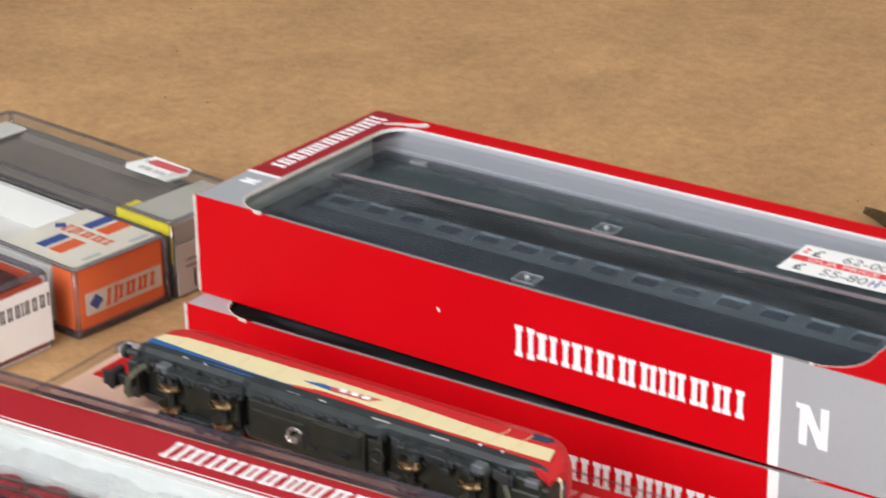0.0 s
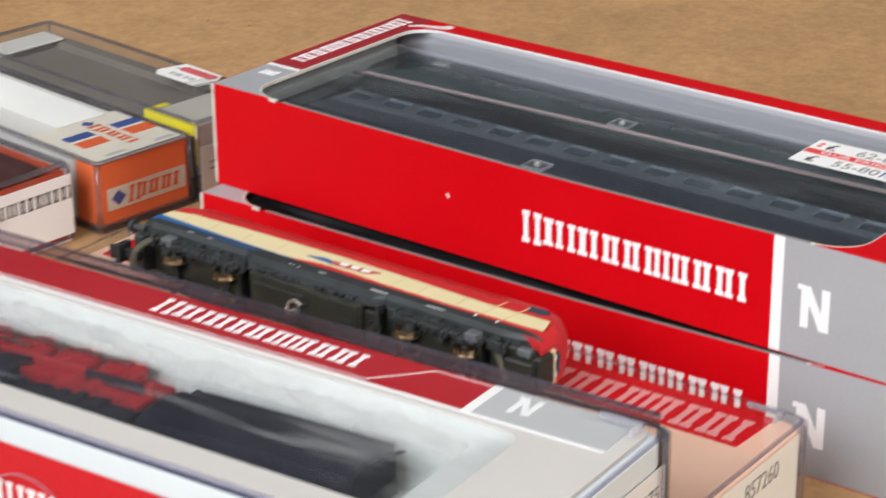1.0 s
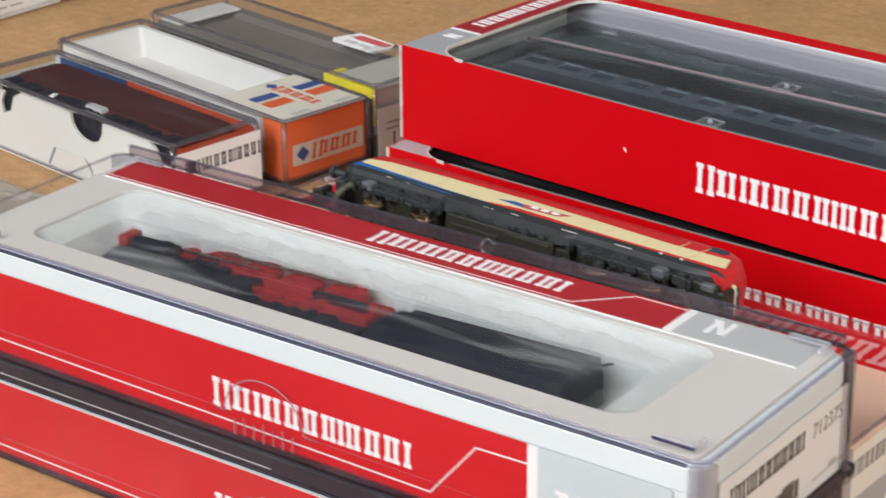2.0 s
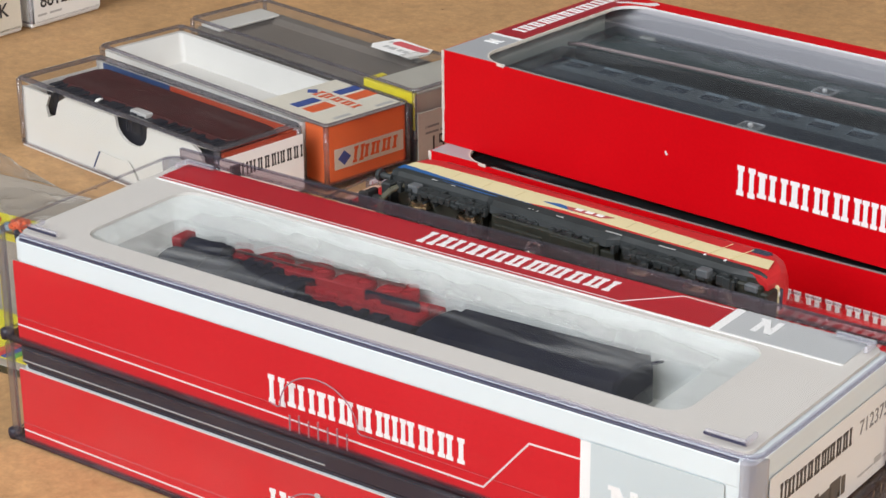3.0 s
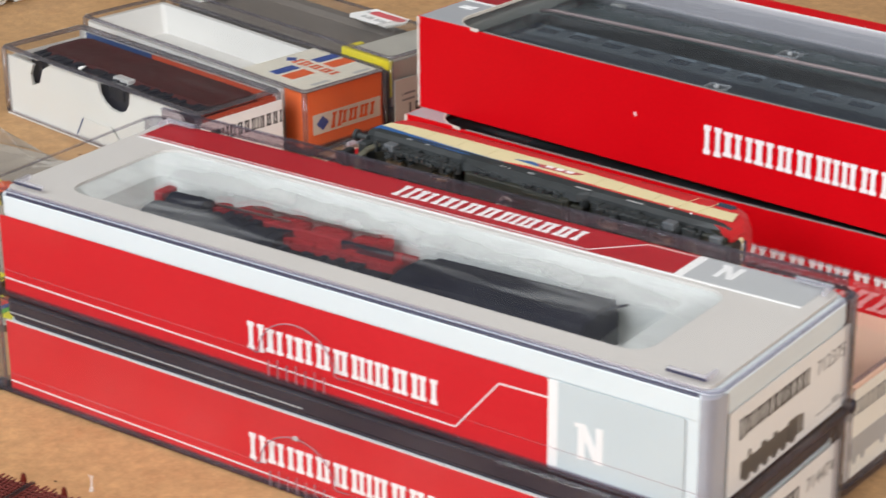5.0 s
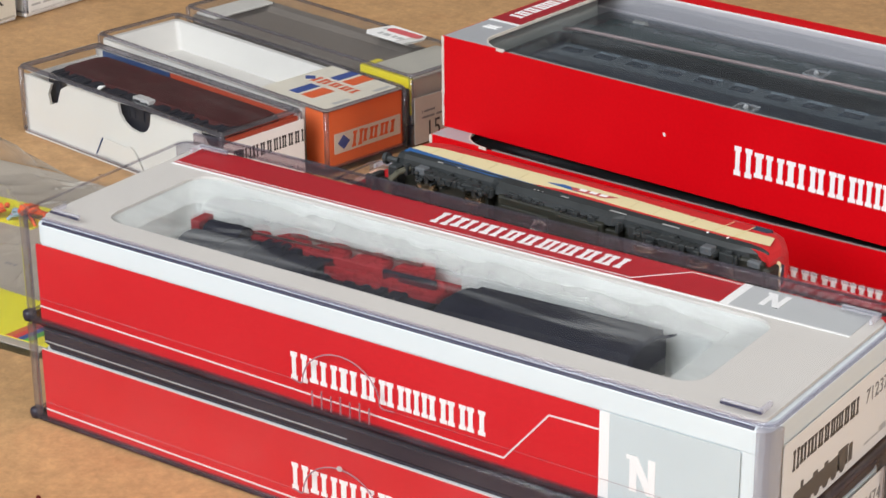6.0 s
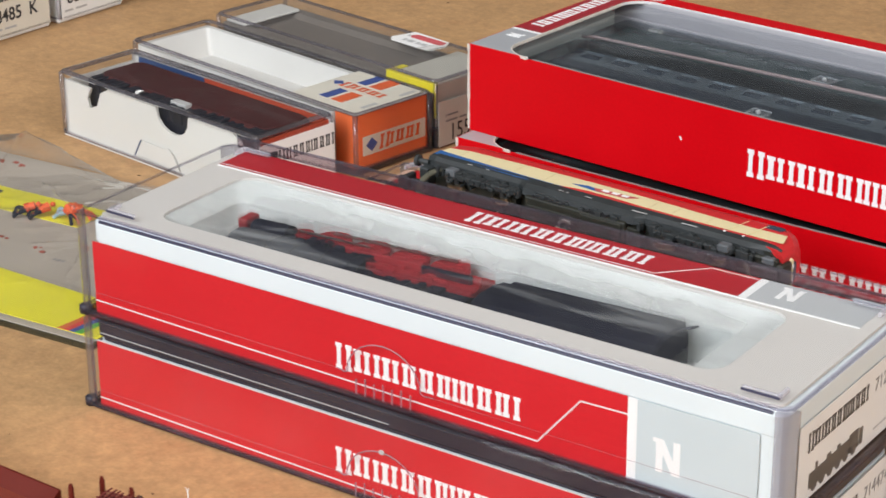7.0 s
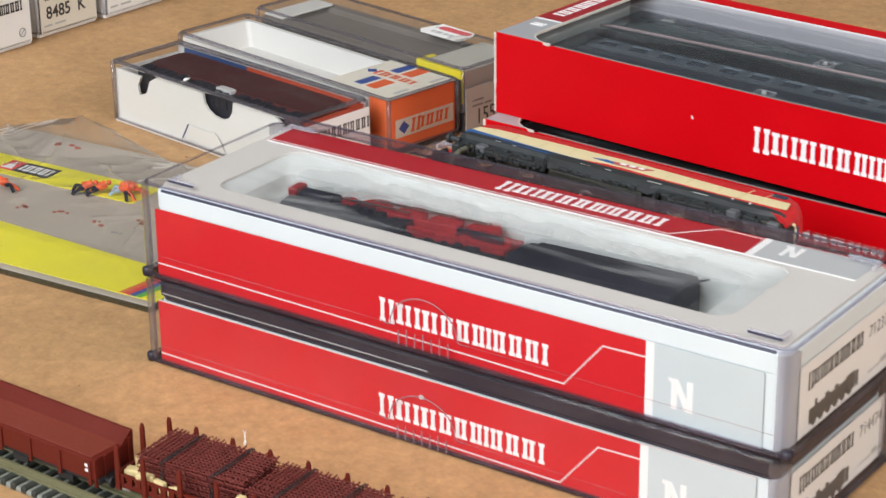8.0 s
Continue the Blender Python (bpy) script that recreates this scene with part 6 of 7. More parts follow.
# ---- row of labelled boxes at the far side ----
def end_box(label, m, w, number, extra):
    b = thing("labelled_box", label, "model box", m, group="row of labelled boxes")
    l, h = 0.150, 0.0310
    part("body", block(-l, -0.001, 0.0005, w - 0.0005, 0.0, h - 0.001, 0.0008, 1), FOAM, b)
    lid(b, l, w, 0.0025, h, OLD_CLEAR, OLD_EDGE)
    e = (0, 1, 0), (0, 0, 1)
    part("end_label", plate(ring(0.0018, w - 0.0018, 0.0022, h - 0.0025, 0.0003, 1), 0.0002), extra[0], b, "printed end label", m=on_face((0.0001, 0, 0), *e))
    if number:
        letters("number", number, 0.0066, BLACK_INK, b, on_face((0.0004, 0.006, 0.0095), *e), label="printed text " + number, bold=0.02)
    wordmark("wordmark", w * 0.72, 0.0052, BLACK_INK, b, on_face((0.0004, w * 0.13, 0.0195), *e), "black printed maker's mark")
    bm = bmesh.new()
    for k in range(16):
        a0, a1 = radians(22.5 * k), radians(22.5 * k + 22.5)
        rod(bm, (0.0005, extra[1] + 0.0022 * math.cos(a0), extra[2] + 0.0022 * math.sin(a0)), (0.0005, extra[1] + 0.0022 * math.cos(a1), extra[2] + 0.0022 * math.sin(a1)), 0.0002, 4)
    rod(bm, (0.0005, extra[1] - 0.0015, extra[2] - 0.0015), (0.0005, extra[1] + 0.0015, extra[2] + 0.0015), 0.0002, 4)
    part("printed_ring", bm, GREY_INK, b)
    text_bars("small_print", [(0.004, 0.010, 0.0055, 0.0065), (0.012, 0.020, 0.0055, 0.0065)], PALE_INK, b, on_face((0.0003, 0, 0), *e))
    return b


end_box("boxed model with white printed end label", sized(pose(-0.2791, 0.1822, 0, 0, 0, -3.4), 1, 0.872, 0.915), 0.0480, "", (LABEL, 0.0400, 0.0080))
end_box("boxed model with yellowed label and number", sized(pose(-0.2793, 0.2297, 0, 0, 0, -3.4), 1, 0.840, 0.915), 0.0450, "8485  K", (CREAM_LABEL, 0.0405, 0.0250))
end_box("boxed model with white label and printed number", sized(pose(-0.2756, 0.2704, 0, 0, 0, -3.4), 1, 0.836, 0.910), 0.0480, "881222", (LABEL, 0.0385, 0.0125))


# ---- packet of small figures ----
K_YELLOW = material("bright yellow card", (0.86, 0.78, 0.03), 0.4, vary=0.03, bump=0.03, depth=0.0001)
K_GREY = material("grey backing card", (0.42, 0.365, 0.30), 0.55, vary=0.08, scale=40, bump=0.08)
OLIVE_CLEAR = clear("olive tinged clear edge", (0.55, 0.54, 0.42), 0.06, haze=0.3, haze_colour=(0.16, 0.15, 0.10))
BAG = clear("creased clear bag", (0.95, 0.95, 0.95), 0.03, haze=0.03, haze_colour=(0.7, 0.7, 0.7), wave=0.5, gloss=1.6, scratch=0.1)
PALE_BLUE = material("pale blue figure paint", (0.35, 0.5, 0.6), 0.5, vary=0.2, scale=400, bump=0.1)
ORANGE_VEST = material("bright orange figure paint", (0.85, 0.12, 0.02), 0.5, vary=0.2, scale=400, bump=0.1)
GREEN_INK = material("green print", (0.10, 0.42, 0.06), 0.45, vary=0.05, bump=0)
STRIPE_ORANGE = material("orange red print", (0.7, 0.16, 0.04), 0.45, vary=0.05, bump=0)
M_K = sized(pose(-0.0277, 0.0262, 0.0, 0, 0, 3.4), 0.964, 0.916, 0.949)


# folds of the bag: from x, y to x, y, and their height
CREASES = ((-0.120, 0.118, -0.105, 0.057, 0.0018), (-0.120, 0.118, -0.0756, 0.102, 0.0015), (-0.035, 0.030, -0.040, 0.050, 0.0016), (-0.105, 0.057, -0.140, 0.042, 0.0012),
           (-0.0687, 0.108, -0.045, 0.088, 0.0012), (-0.095, 0.090, -0.060, 0.070, 0.0010), (-0.060, 0.045, -0.030, 0.060, 0.0012), (-0.150, 0.095, -0.120, 0.075, 0.0012))


def figure_packet():
    k = thing("figure_packet", "yellow carded packet of small orange figures in clear plastic", "packet", M_K)
    l, w = 0.175, 0.128
    bm = bmesh.new()
    loft(bm, [(ring(-l, 0, 0, w, 0.002), 0.0), (ring(-l, 0, 0, w, 0.002), 0.0018)])
    part("clear_base", bm, OLIVE_CLEAR, k, "clear plastic base")
    part("backing_card", block(-l + 0.001, -0.001, 0.001, w - 0.001, 0.0018, 0.0022), K_GREY, k, "grey backing card")
    part("yellow_band", plate([(-l + 0.001, 0.0045), (-0.001, 0.0045), (-0.001, 0.0290), (-l + 0.001, 0.0420)], 0.0003), K_YELLOW, k, "bright yellow printed band", m=pose(0, 0, 0.0022))
    part("yellow_band", block(-l + 0.001, -0.068, 0.0780, 0.0965, 0.0022, 0.0025), K_YELLOW, k)
    for i, mt in enumerate((STRIPE_ORANGE, RED_INK, BLUE_INK, GREEN_INK)):
        x = -0.0175 + i * 0.0024
        part("printed_stripe", plate([(x, 0.0046), (x + 0.0024, 0.0046), (x + 0.0060, 0.0285), (x + 0.0036, 0.0285)], 0.0002), mt, k, m=pose(0, 0, 0.0025))
    part("logo_panel", block(-0.1330, -0.1150, 0.0822, 0.0925, 0.0025, 0.0027), BLACK_INK, k, "black printed panel")
    part("logo_square", block(-0.1405, -0.1334, 0.0822, 0.0925, 0.0025, 0.0027), RED_INK, k)
    part("logo_triangle", plate([(-0.1398, 0.0835), (-0.1341, 0.0835), (-0.1370, 0.0912)], 0.0002), WHITE_INK, k, m=pose(0, 0, 0.0027))
    wordmark("wordmark", 0.0150, 0.0062, WHITE_INK, k, pose(-0.1315, 0.0842, 0.0027), "white printed maker's mark", cells=(2, 2, 2, 2), first=1.0)
    # creased bag over the card
    bm = bmesh.new()
    nx, ny = 200, 150
    rows = []
    for j in range(ny + 1):
        row = []
        for i in range(nx + 1):
            u, v = i / nx, j / ny
            edge = min(1.0, 6 * min(u, 1 - u), 6 * v, 5 * (1 - v))
            fold = 0.0016 * abs(noise.noise(Vector((u * 5 + v * 2, v * 4 - u * 2, 5.0)))) + 0.0009 * abs(noise.noise(Vector((u * 11 - v * 5, v * 9, 9.0))))
            px, py = -l + 0.0015 + (l - 0.003) * u, 0.0015 + (w - 0.003) * v
            peak = 0.0120 * max(0.0, 1 - abs(px + 0.118) / 0.045 - abs(py - 0.112) / 0.030) * min(1.0, (1 - v) * 14)
            ridge = 0.0
            for ax, ay, bx, by, h in CREASES:
                f = max(0.0, min(1.0, ((px - ax) * (bx - ax) + (py - ay) * (by - ay)) / ((bx - ax) ** 2 + (by - ay) ** 2)))
                off = 0.0012 * noise.noise(Vector((f * 6, ax * 90, ay * 90)))
                d = math.hypot(px - ax - f * (bx - ax) + off, py - ay - f * (by - ay) + off)
                ridge = max(ridge, h * (1 - d / 0.0016) * math.sin(math.pi * (0.1 + 0.8 * f)))
            z = 0.0030 + edge * (0.0090 - fold) * (0.35 + 0.65 * min(1, max(0, (v - 0.22) * 4))) + peak + ridge
            row.append(bm.verts.new((-l + 0.0015 + (l - 0.003) * u, 0.0015 + (w - 0.003) * v, z)))
        rows.append(row)
    for a, b in zip(rows, rows[1:]):
        for i in range(nx):
            bm.faces.new((a[i], a[i + 1], b[i + 1], b[i]))
    part("clear_bag", bm, BAG, k, "creased clear plastic bag")
    # specks of print and paint seen through the plastic
    rnd = random.Random(12)
    for x, y in ((-0.1017, 0.0531), (-0.0663, 0.0548), (-0.1357, 0.1170), (-0.1290, 0.1190), (-0.0860, 0.0560), (-0.0520, 0.0640)):
        for _ in range(4):
            px, py, r = x + rnd.uniform(-0.0030, 0.0030), y + rnd.uniform(-0.0018, 0.0018), rnd.uniform(0.0005, 0.0013)
            part("speck", plate(ring(px - r, px + r * 0.8, py - r * 0.7, py + r * 0.7, r * 0.4, 2), 0.0003), FADED, k, m=pose(0, 0, 0.0022))
    text_bars("small_print", [(-0.0565, -0.0555, 0.0495, 0.0512), (-0.0548, -0.0538, 0.0495, 0.0512), (-0.0528, -0.0518, 0.0495, 0.0512)], GREY_INK, k, pose(0, 0, 0.0022))


FADED = material("faded brown red print", (0.36, 0.075, 0.045), 0.55, vary=0.2, scale=200, bump=0)


def figure(m, legs, bend):
    """A small plastic worker figure in one plain shape: orange above, dark below."""
    bm = bmesh.new()
    rod(bm, (-0.0004, 0.0006, 0.0010), (-0.0011, -0.0014, 0.0016 + bend), 0.0007, 7, 0.0006)
    rod(bm, (-0.0011, -0.0014, 0.0016 + bend), (-0.0014, -0.0032, 0.0006), 0.0006, 7, 0.0005)
    rod(bm, (0.0005, 0.0006, 0.0010), (0.0008, -0.0016, 0.0012), 0.0007, 7, 0.0006)
    rod(bm, (0.0008, -0.0016, 0.0012), (0.0010, -0.0034, 0.0006), 0.0006, 7, 0.0005)
    low = len(bm.faces)
    bmesh.ops.create_icosphere(bm, subdivisions=2, radius=0.0008, matrix=Matrix.Translation((0.0, 0.0044, 0.0012)))
    rod(bm, (0, 0.0004, 0.0011), (0, 0.0035, 0.0012), 0.0010, 9, 0.0014)
    rod(bm, (-0.0012, 0.0032, 0.0012), (-0.0017, 0.0014, 0.0012 + bend), 0.0005, 7, 0.0004)
    rod(bm, (-0.0017, 0.0014, 0.0012 + bend), (-0.0008, 0.0006, 0.0022), 0.0004, 7, 0.0004)
    rod(bm, (0.0012, 0.0032, 0.0012), (0.0019, 0.0016, 0.0016), 0.0005, 7, 0.0004)
    ob = part("model_figure", bm, ORANGE_VEST, m=m)
    ob.data.materials.append(legs)
    for f in ob.data.polygons:
        f.material_index = 1 if f.index < low else 0
    return tagged(ob, "tiny orange plastic worker figure inside a packet", "figurine", group="figures in the packet")


figure_packet()


def figure_at(x, y, turn, legs, bend=0.0006, s=1.25):
    o = figure(M_K @ pose(x, y, 0.0034, 18, 0, turn), legs, bend)
    o.scale = (s, s, s)


for x, y, turn, legs in ((-0.0915, 0.0770, -50, BLACK_PLASTIC), (-0.0862, 0.0790, -38, BLACK_PLASTIC), (-0.0772, 0.0830, -70, PALE_BLUE), (-0.0722, 0.0868, 100, ORANGE_VEST), (-0.0730, 0.0815, 60, BLACK_PLASTIC), (-0.1195, 0.0640, 95, BLACK_PLASTIC)):
    figure_at(x, y, turn, legs)


# ---- open wagon on a piece of track, and the stake wagon ----
WAGON_BROWN = material("red brown wagon plastic", (0.115, 0.013, 0.007), 0.5, vary=0.1, scale=80, bump=0.12, spec=0.25)
# cover lighter than the wagon: dust spots, plus its sheen put into the colour
LOAD_BROWN = material("brown load cover with dust and sheen", (0.185, 0.036, 0.022), 0.45, vary=0.15, scale=60, bump=0.15, spec=0.3, spots=0.35, spot_colour=(0.26, 0.09, 0.075))
MESH_BROWN = material("red brown mesh plastic", (0.15, 0.030, 0.024), 0.6, vary=0.2, scale=200, bump=0.1, spec=0.25)
SLEEPER_GREY = material("pale grey sleeper plastic", (0.26, 0.27, 0.23), 0.6, vary=0.15, scale=150, bump=0.2)
SLEEPER_DARK = material("dark green grey sleeper", (0.030, 0.034, 0.028), 0.6, vary=0.25, scale=200, bump=0.2)
RAIL_GREEN = material("olive rail side", (0.17, 0.16, 0.085), 0.5, vary=0.15, scale=100, bump=0.15)
CREAM_WOOD = material("pale wood block", (0.68, 0.55, 0.27), 0.6, vary=0.12, scale=150, bump=0.2)
M_H = sized(pose(0.0507, -0.0670, 0.0, 0, 0, -2.24), 1.01, 0.905, 0.972)


def track():
    t = thing("track_piece", "piece of model track with grey bed and olive rails", "model track", M_H @ pose(-0.130, -0.0235, 0))
    part("trackbed", block(0.0, 0.150, 0.0, 0.0270, 0.0, 0.0016, 0.0005, 2), SLEEPER_GREY, t, "pale grey moulded bed")
    me = None
    for i in range(36):
        x = 0.0010 + i * 0.0042
        if me is None:
            ob = part("sleeper", block(0, 0.0021, -0.0004, 0.0274, 0.0004, 0.0026, 0.0003, 1), SLEEPER_DARK, t, m=pose(x, 0, 0))
            me = ob.data
        else:
            hang("sleeper", me, t, m=pose(x, 0, 0))
    for y in (0.0060, 0.0152):
        bm = bmesh.new()
        cuboid(bm, 0, 0.150, y - 0.0014, y + 0.0014, 0.0024, 0.0032)
        cuboid(bm, 0, 0.150, y - 0.0003, y + 0.0003, 0.0030, 0.0044)
        cuboid(bm, 0, 0.150, y - 0.0006, y + 0.0006, 0.0044, 0.0050)
        part("rail", bm, RAIL_GREEN, t, "olive coloured rail")


def open_wagon():
    w = thing("open_wagon", "red brown wagon with raised back board on track", "model wagon", M_H)
    l, d, z0, z1, zr = 0.085, 0.0175, 0.0098, 0.0163, 0.0195
    bm = bmesh.new()
    o, i = ring(-l, 0, -d, 0, 0.0003, 1), ring(-l + 0.0006, -0.0006, -d + 0.0006, -0.0006, 0.0003, 1)
    loft(bm, [(o, z0), (o, z1 - 0.0003), (i, z1)])
    part("body", bm, WAGON_BROWN, w, "red brown wagon body")
    part("load", block(-l + 0.001, -0.0012, -d + 0.0009, -0.0050, z1, z1 + 0.0003, 0.0001, 1), LOAD_BROWN, w, "dusty brown flat cover with painted sheen")
    bm = bmesh.new()
    prof = [(-0.0052, z1), (-0.0008, zr), (0.0, zr), (0.0, z1)]
    a, b = [bm.verts.new((-l, y, z)) for y, z in prof], [bm.verts.new((0.0, y, z)) for y, z in prof]
    for k in range(4):
        bm.faces.new((a[k], b[k], b[(k + 1) % 4], a[(k + 1) % 4]))
    bm.faces.new(a)
    bm.faces.new(b[::-1])
    part("back_board", bm, WAGON_BROWN, w, "sloped back board")
    for k in range(8):
        x = -l + 0.0012 + k * (l - 0.0024) / 7
        for y0, y1, zt in ((-d - 0.0005, -d, z1 - 0.0006), (0, 0.0005, zr - 0.0006)):
            part("rib", block(x - 0.0006, x + 0.0006, y0, y1, z0 - 0.0016, zt), WAGON_BROWN, w)
    for y, zt in ((-0.0020, zr - 0.0015), (-d * 0.42, z1), (-d * 0.72, z1), (-d + 0.0007, z1)):
        part("rib", block(0, 0.0006, y - 0.0005, y + 0.0005, z0 - 0.0022, zt - 0.0002), WAGON_BROWN, w)
    part("sole_frame", block(-l - 0.001, 0.001, -d + 0.001, -0.001, z0 - 0.0018, z0, 0.0002, 1), UNDERFRAME, w)
    text_bars("small_print", [(-0.0026, -0.0014, z0 + 0.0042, z0 + 0.0051), (-0.0026, -0.0014, z0 + 0.0026, z0 + 0.0035)], WHITE_INK, w, on_face((0, -d - 0.0006, 0), (1, 0, 0), (0, 0, 1)))
    for x in (-0.012, -0.030, -0.055, -0.073):
        bm = bmesh.new()
        for y in (-d / 2 - 0.0045, -d / 2 + 0.0045):
            rod(bm, (x, y - 0.0007, 0.0078), (x, y + 0.0007, 0.0078), 0.0028, 16)
        rod(bm, (x, -d / 2 - 0.0075, 0.0078), (x, -d / 2 + 0.0075, 0.0078), 0.0006, 8)
        for y in (-d / 2 - 0.0075, -d / 2 + 0.0075):
            cuboid(bm, x - 0.0030, x + 0.0030, y - 0.0006, y + 0.0006, 0.0062, 0.0082)
        part("wheelset", bm, UNDERFRAME, w, "black wheelset")
    for y in (-d * 0.18, -d * 0.78):
        bm = bmesh.new()
        rod(bm, (0.001, y, z0 - 0.0008), (0.0035, y, z0 - 0.0008), 0.0007, 8)
        rod(bm, (0.0035, y, z0 - 0.0008), (0.0042, y, z0 - 0.0008), 0.0017, 12)
        part("buffer", bm, UNDERFRAME, w)
    part("coupler", block(0.001, 0.0070, -d / 2 - 0.0016, -d / 2 + 0.0016, z0 - 0.0045, z0 - 0.0015, 0.0004, 2), EDGE_CARD, w, "pale brown coupler")


def mesh_mat(bm, x0, x1, y0, y1, z, step=0.0014, r=0.00021):
    """One layer of square netting with loose, uneven ends."""
    rnd = random.Random(int(z * 1e6))
    n = int((x1 - x0) / step)
    for i in range(n + 1):
        x, k = x0 + i * step, rnd.uniform(-0.0004, 0.0004)
        rod(bm, (x + k, y0 - 0.0009 * rnd.random(), z + r * 1.6), (x - k, y1 + 0.0013 * rnd.random(), z + r * 1.6), r * 1.25, 5)
    n = int((y1 - y0) / step)
    for i in range(n + 1):
        y, k = y0 + i * step, rnd.uniform(-0.0004, 0.0004)
        rod(bm, (x0 - 0.0014 * rnd.random(), y + k, z), (x1 + 0.0014 * rnd.random(), y - k, z + r * 1.3), r * 1.3, 5)


M_S = sized(pose(0.0553, -0.0589, 0.0, 0, 0, 2.24), 1.02, 0.924, 0.986)


def stake_wagon():
    s = thing("stake_wagon", "red brown stake wagon loaded with bundles of netting", "model wagon", M_S)
    l, d, z0 = 0.112, 0.0225, 0.0098
    part("deck", block(0, l, -d, 0, z0 - 0.0016, z0, 0.0002, 1), WAGON_BROWN, s, "red brown deck")
    for y0, y1 in ((-d - 0.0002, -d + 0.0008), (-0.0008, 0.0002)):
        bm = bmesh.new()
        cuboid(bm, 0, l, y0, y1, z0 + 0.0022, z0 + 0.0028)
        for k in range(38):
            cuboid(bm, 0.0004 + k * 0.0029, 0.0022 + k * 0.0029, y0, y1, z0, z0 + 0.0022)
        part("side_board", bm, WAGON_BROWN, s, "slotted side board")
    bm = bmesh.new()
    cuboid(bm, 0.0, 0.0009, -d, 0, z0, z0 + 0.0036)
    part("end_board", bm, WAGON_BROWN, s)
    places = [(0.0004, -d - 0.0002, 0.0116), (0.0004, -0.0107, 0.0135), (0.0015, 0.0004, 0.0112)]
    places += [(0.0096 + k * 0.0124, -d - 0.0004, 0.0100) for k in range(8)] + [(0.0110 + k * 0.0126, 0.0004, 0.0108) for k in range(8)]
    for x, y, h in places:
        bm = bmesh.new()
        loft(bm, [(ring(x - 0.0008, x + 0.0008, y - 0.0006, y + 0.0006, 0.0002, 1), z0 - 0.002), (ring(x - 0.0007, x + 0.0007, y - 0.0005, y + 0.0005, 0.0002, 1), z0 + h - 0.0012),
                  (ring(x - 0.0004, x + 0.0004, y - 0.0003, y + 0.0003, 0.0001, 1), z0 + h)])
        part("stake", bm, WAGON_BROWN, s, "upright stake")
    for x in (0.016, 0.030, 0.080, 0.094):
        bm = bmesh.new()
        for y in (-d / 2 - 0.0045, -d / 2 + 0.0045):
            rod(bm, (x, y - 0.0007, 0.0030), (x, y + 0.0007, 0.0030), 0.0030, 16)
        rod(bm, (x, -d / 2 - 0.0075, 0.0030), (x, -d / 2 + 0.0075, 0.0030), 0.0006, 8)
        for y in (-d / 2 - 0.0072, -d / 2 + 0.0072):
            cuboid(bm, x - 0.0030, x + 0.0030, y - 0.0006, y + 0.0006, 0.0022, 0.0084)
        part("wheelset", bm, UNDERFRAME, s, "black wheelset")
    part("coupler", block(-0.0055, 0.0, -d / 2 - 0.0016, -d / 2 + 0.0016, z0 - 0.0045, z0 - 0.0012, 0.0003, 1), UNDERFRAME, s)


def netting(x0, x1, turn, pitch=0.0):
    b = thing("netting_bundle", "bundle of red brown netting tied with black wire", "netting", M_S @ pose(x0, -0.0192, 0.0, 0, pitch, turn), group="bundles on the wagon")
    w, d = x1 - x0, 0.0190
    for k in range(10):
        bm = bmesh.new()
        mesh_mat(bm, 0.0003 * (k % 3), w - 0.0004 * (k % 2), 0.0002 * (k % 2), d, 0.0103 + k * 0.00088)
        part("net_layer", bm, MESH_BROWN, b)
    for x in (w * 0.24, w * 0.72):
        for o in (0, 0.0007):
            pts = [(x + o, -0.0009, 0.0100), (x + o, -0.0011, 0.0150), (x + o, -0.0010, 0.0186), (x + 0.001 + o * 1.5, d * 0.5, 0.0194), (x + o, d + 0.0012, 0.0186), (x + o, d + 0.0013, 0.0150), (x + o, d + 0.0011, 0.0100)]
            part("tie_wire", tube(bmesh.new(), pts, 0.00019), UNDERFRAME, b, "black tie wire")


def wood_block(x, y, turn, sx, sy, sz):
    o = part("wood_block", block(-sx / 2, sx / 2, -sy / 2, sy / 2, 0, sz, 0.0003, 1), CREAM_WOOD, m=M_S @ pose(x, y, 0.0099, 0, 0, turn))
    tagged(o, "small pale wood block under the netting", "wood block", group="blocks on the wagon")


track()
open_wagon()
stake_wagon()
netting(0.0052, 0.0392, 1.5)
netting(0.0425, 0.0760, 0.5)
netting(0.0790, 0.1110, 0.0)
for x, y, a, sx, sy, sz in ((0.0030, -0.0190, 12, 0.0044, 0.0034, 0.0036), (0.0036, -0.0150, -30, 0.0034, 0.0040, 0.0056), (0.0085, -0.0207, 20, 0.0052, 0.0024, 0.0040), (0.0135, -0.0208, -10, 0.0040, 0.0020, 0.0034), (0.0408, -0.0205, 5, 0.0026, 0.0024, 0.0066), (0.0180, -0.0207, 30, 0.0030, 0.0018, 0.0026)):
    wood_block(x, y, a, sx, sy, sz)


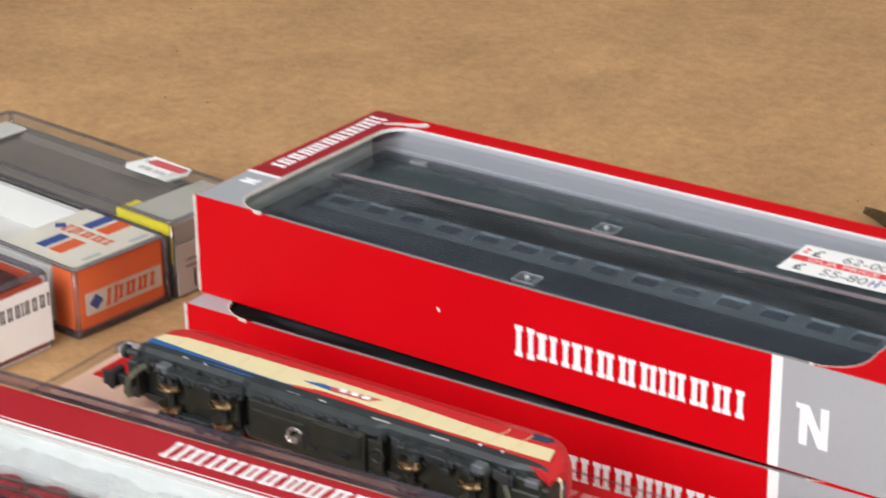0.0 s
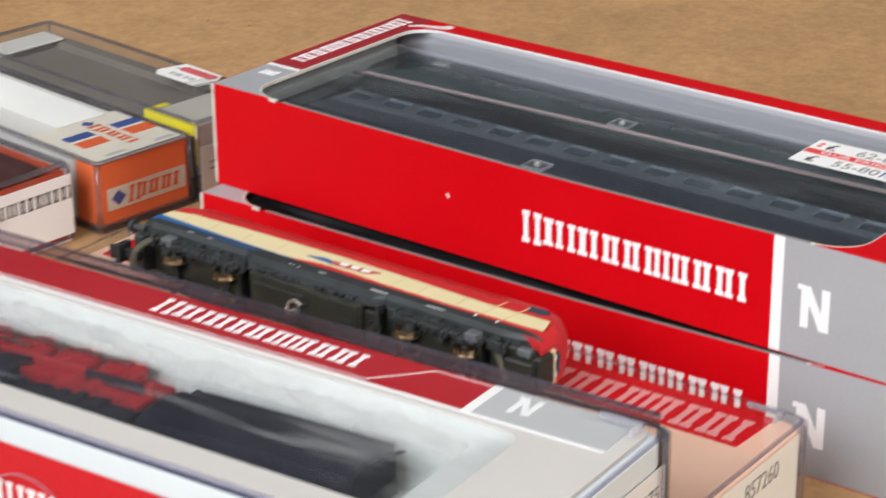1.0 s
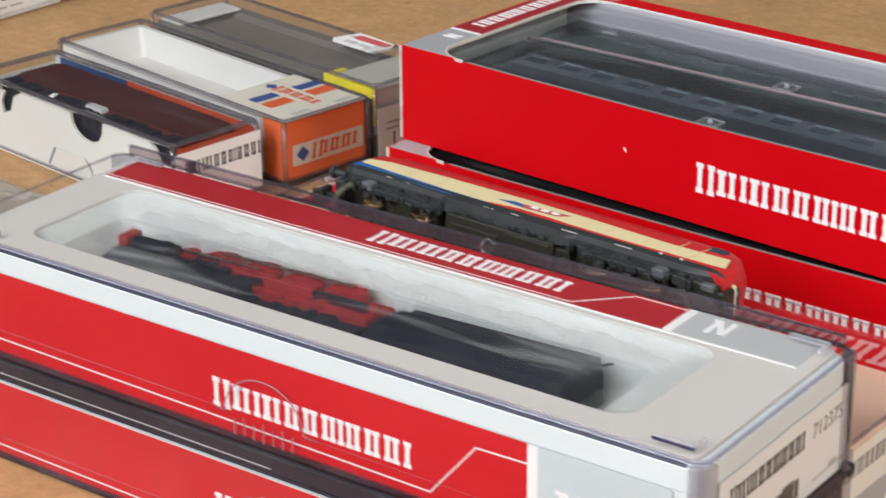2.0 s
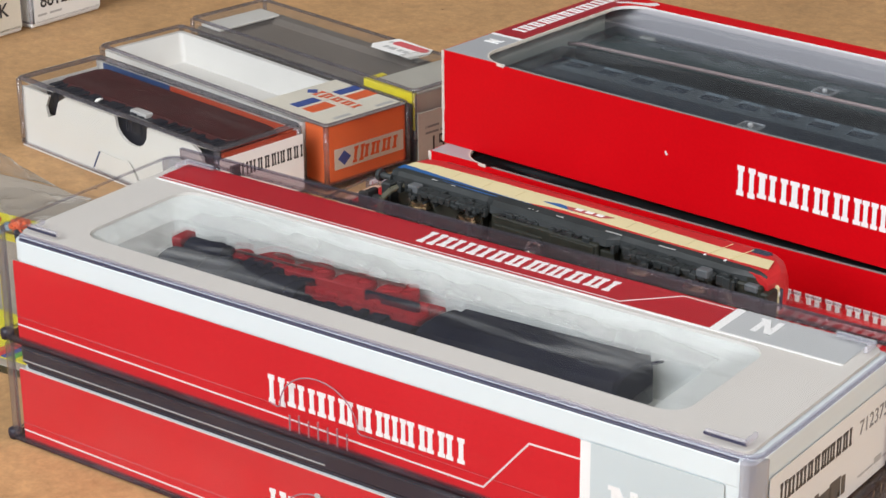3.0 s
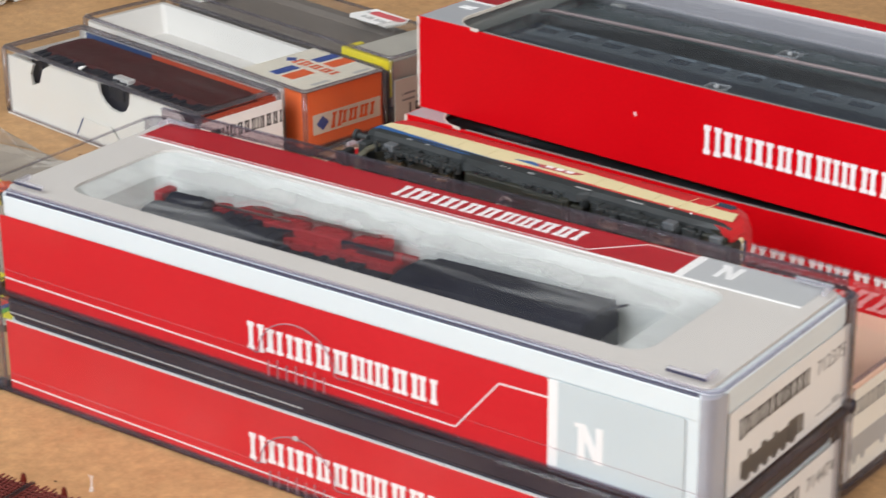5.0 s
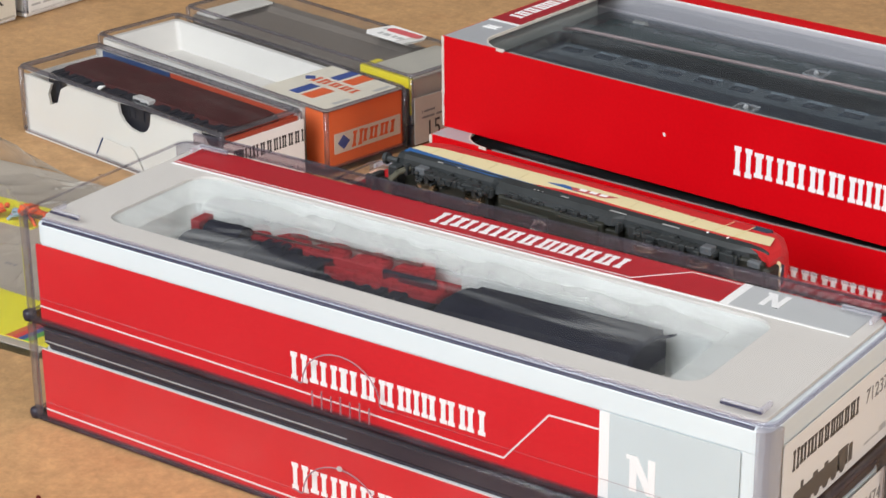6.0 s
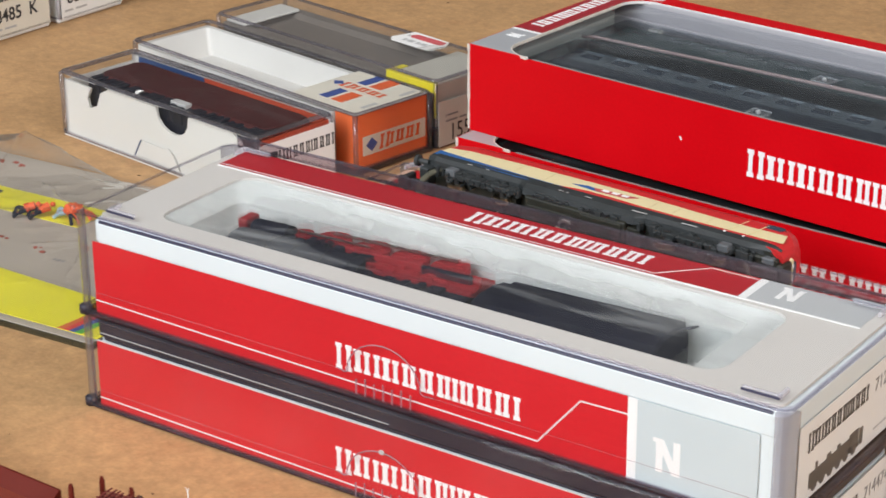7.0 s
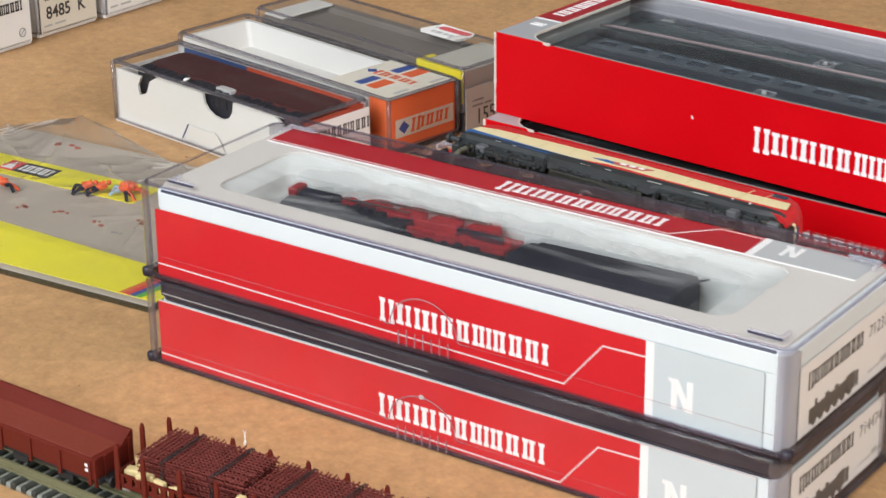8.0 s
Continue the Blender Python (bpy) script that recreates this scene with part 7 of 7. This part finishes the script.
# ---- bits on the table ----
def wire_bit():
    bm = bmesh.new()
    pts = [(0, 0, 0.0), (0.0004, 0.0002, 0.0042), (0.0, 0.0004, 0.0070)]
    for a, b in zip(pts, pts[1:]):
        rod(bm, a, b, 0.0004, 6)
    rod(bm, (0.0, 0.0004, 0.0070), (-0.0012, 0.0004, 0.0088), 0.0002, 5)
    rod(bm, (0.0, 0.0004, 0.0070), (0.0012, 0.0004, 0.0088), 0.0002, 5)
    rod(bm, (0, 0, 0.0), (0.0012, -0.0006, 0.0026), 0.0010, 8, 0.0006)
    tagged(part("plastic_sprue", bm, WHITE_INK, m=pose(0.0587, -0.0290, 0) @ Matrix.Scale(0.5, 4)), "tiny white plastic fork standing on the table", "debris")


wire_bit()


def brown_leaf():
    bm = bmesh.new()
    n = 12
    a, b = [], []
    for i in range(n + 1):
        u = i / n
        x, z = u * 0.034, 0.0012 + 0.003 * (1 - u) ** 2 + 0.0008 * math.sin(u * 9)
        w = 0.004 * math.sin(math.pi * min(0.98, u * 0.9 + 0.08))
        a.append(bm.verts.new((x, -w, z)))
        b.append(bm.verts.new((x, w, z + 0.003)))
    for i in range(n):
        bm.faces.new((a[i], a[i + 1], b[i + 1], b[i]))
    r = bmesh.ops.solidify(bm, geom=bm.faces[:], thickness=0.0012)
    tagged(part("wood_shaving", bm, OLIVE_BROWN, m=pose(0.1304, 0.4046, 0, 0, 0, -19) @ Matrix.Diagonal((1, 0.8, 0.68, 1))), "curled olive brown wood shaving on the table", "debris")


OLIVE_BROWN = material("olive brown shaving", (0.10, 0.06, 0.02), 0.6, vary=0.2, scale=100, bump=0.3)
brown_leaf()


def crumbs():
    rnd = random.Random(21)
    bm = bmesh.new()
    for _ in range(150):
        x, y = rnd.uniform(-0.30, 0.30), rnd.uniform(-0.16, 0.55)
        s = rnd.uniform(0.00012, 0.00032)
        cuboid(bm, -s * rnd.uniform(0.6, 3), s, -s * 0.7, s * 0.7, 0, s * 0.9, pose(x, y, 0, 0, 0, rnd.uniform(0, 180)))
    tagged(part("crumbs", bm, CRUMB), "dark specks and fibres lying on the table", "dust", kind="stuff")


CRUMB = material("dark speck", (0.12, 0.06, 0.03), 0.8, vary=0.3, scale=300, bump=0)
crumbs()
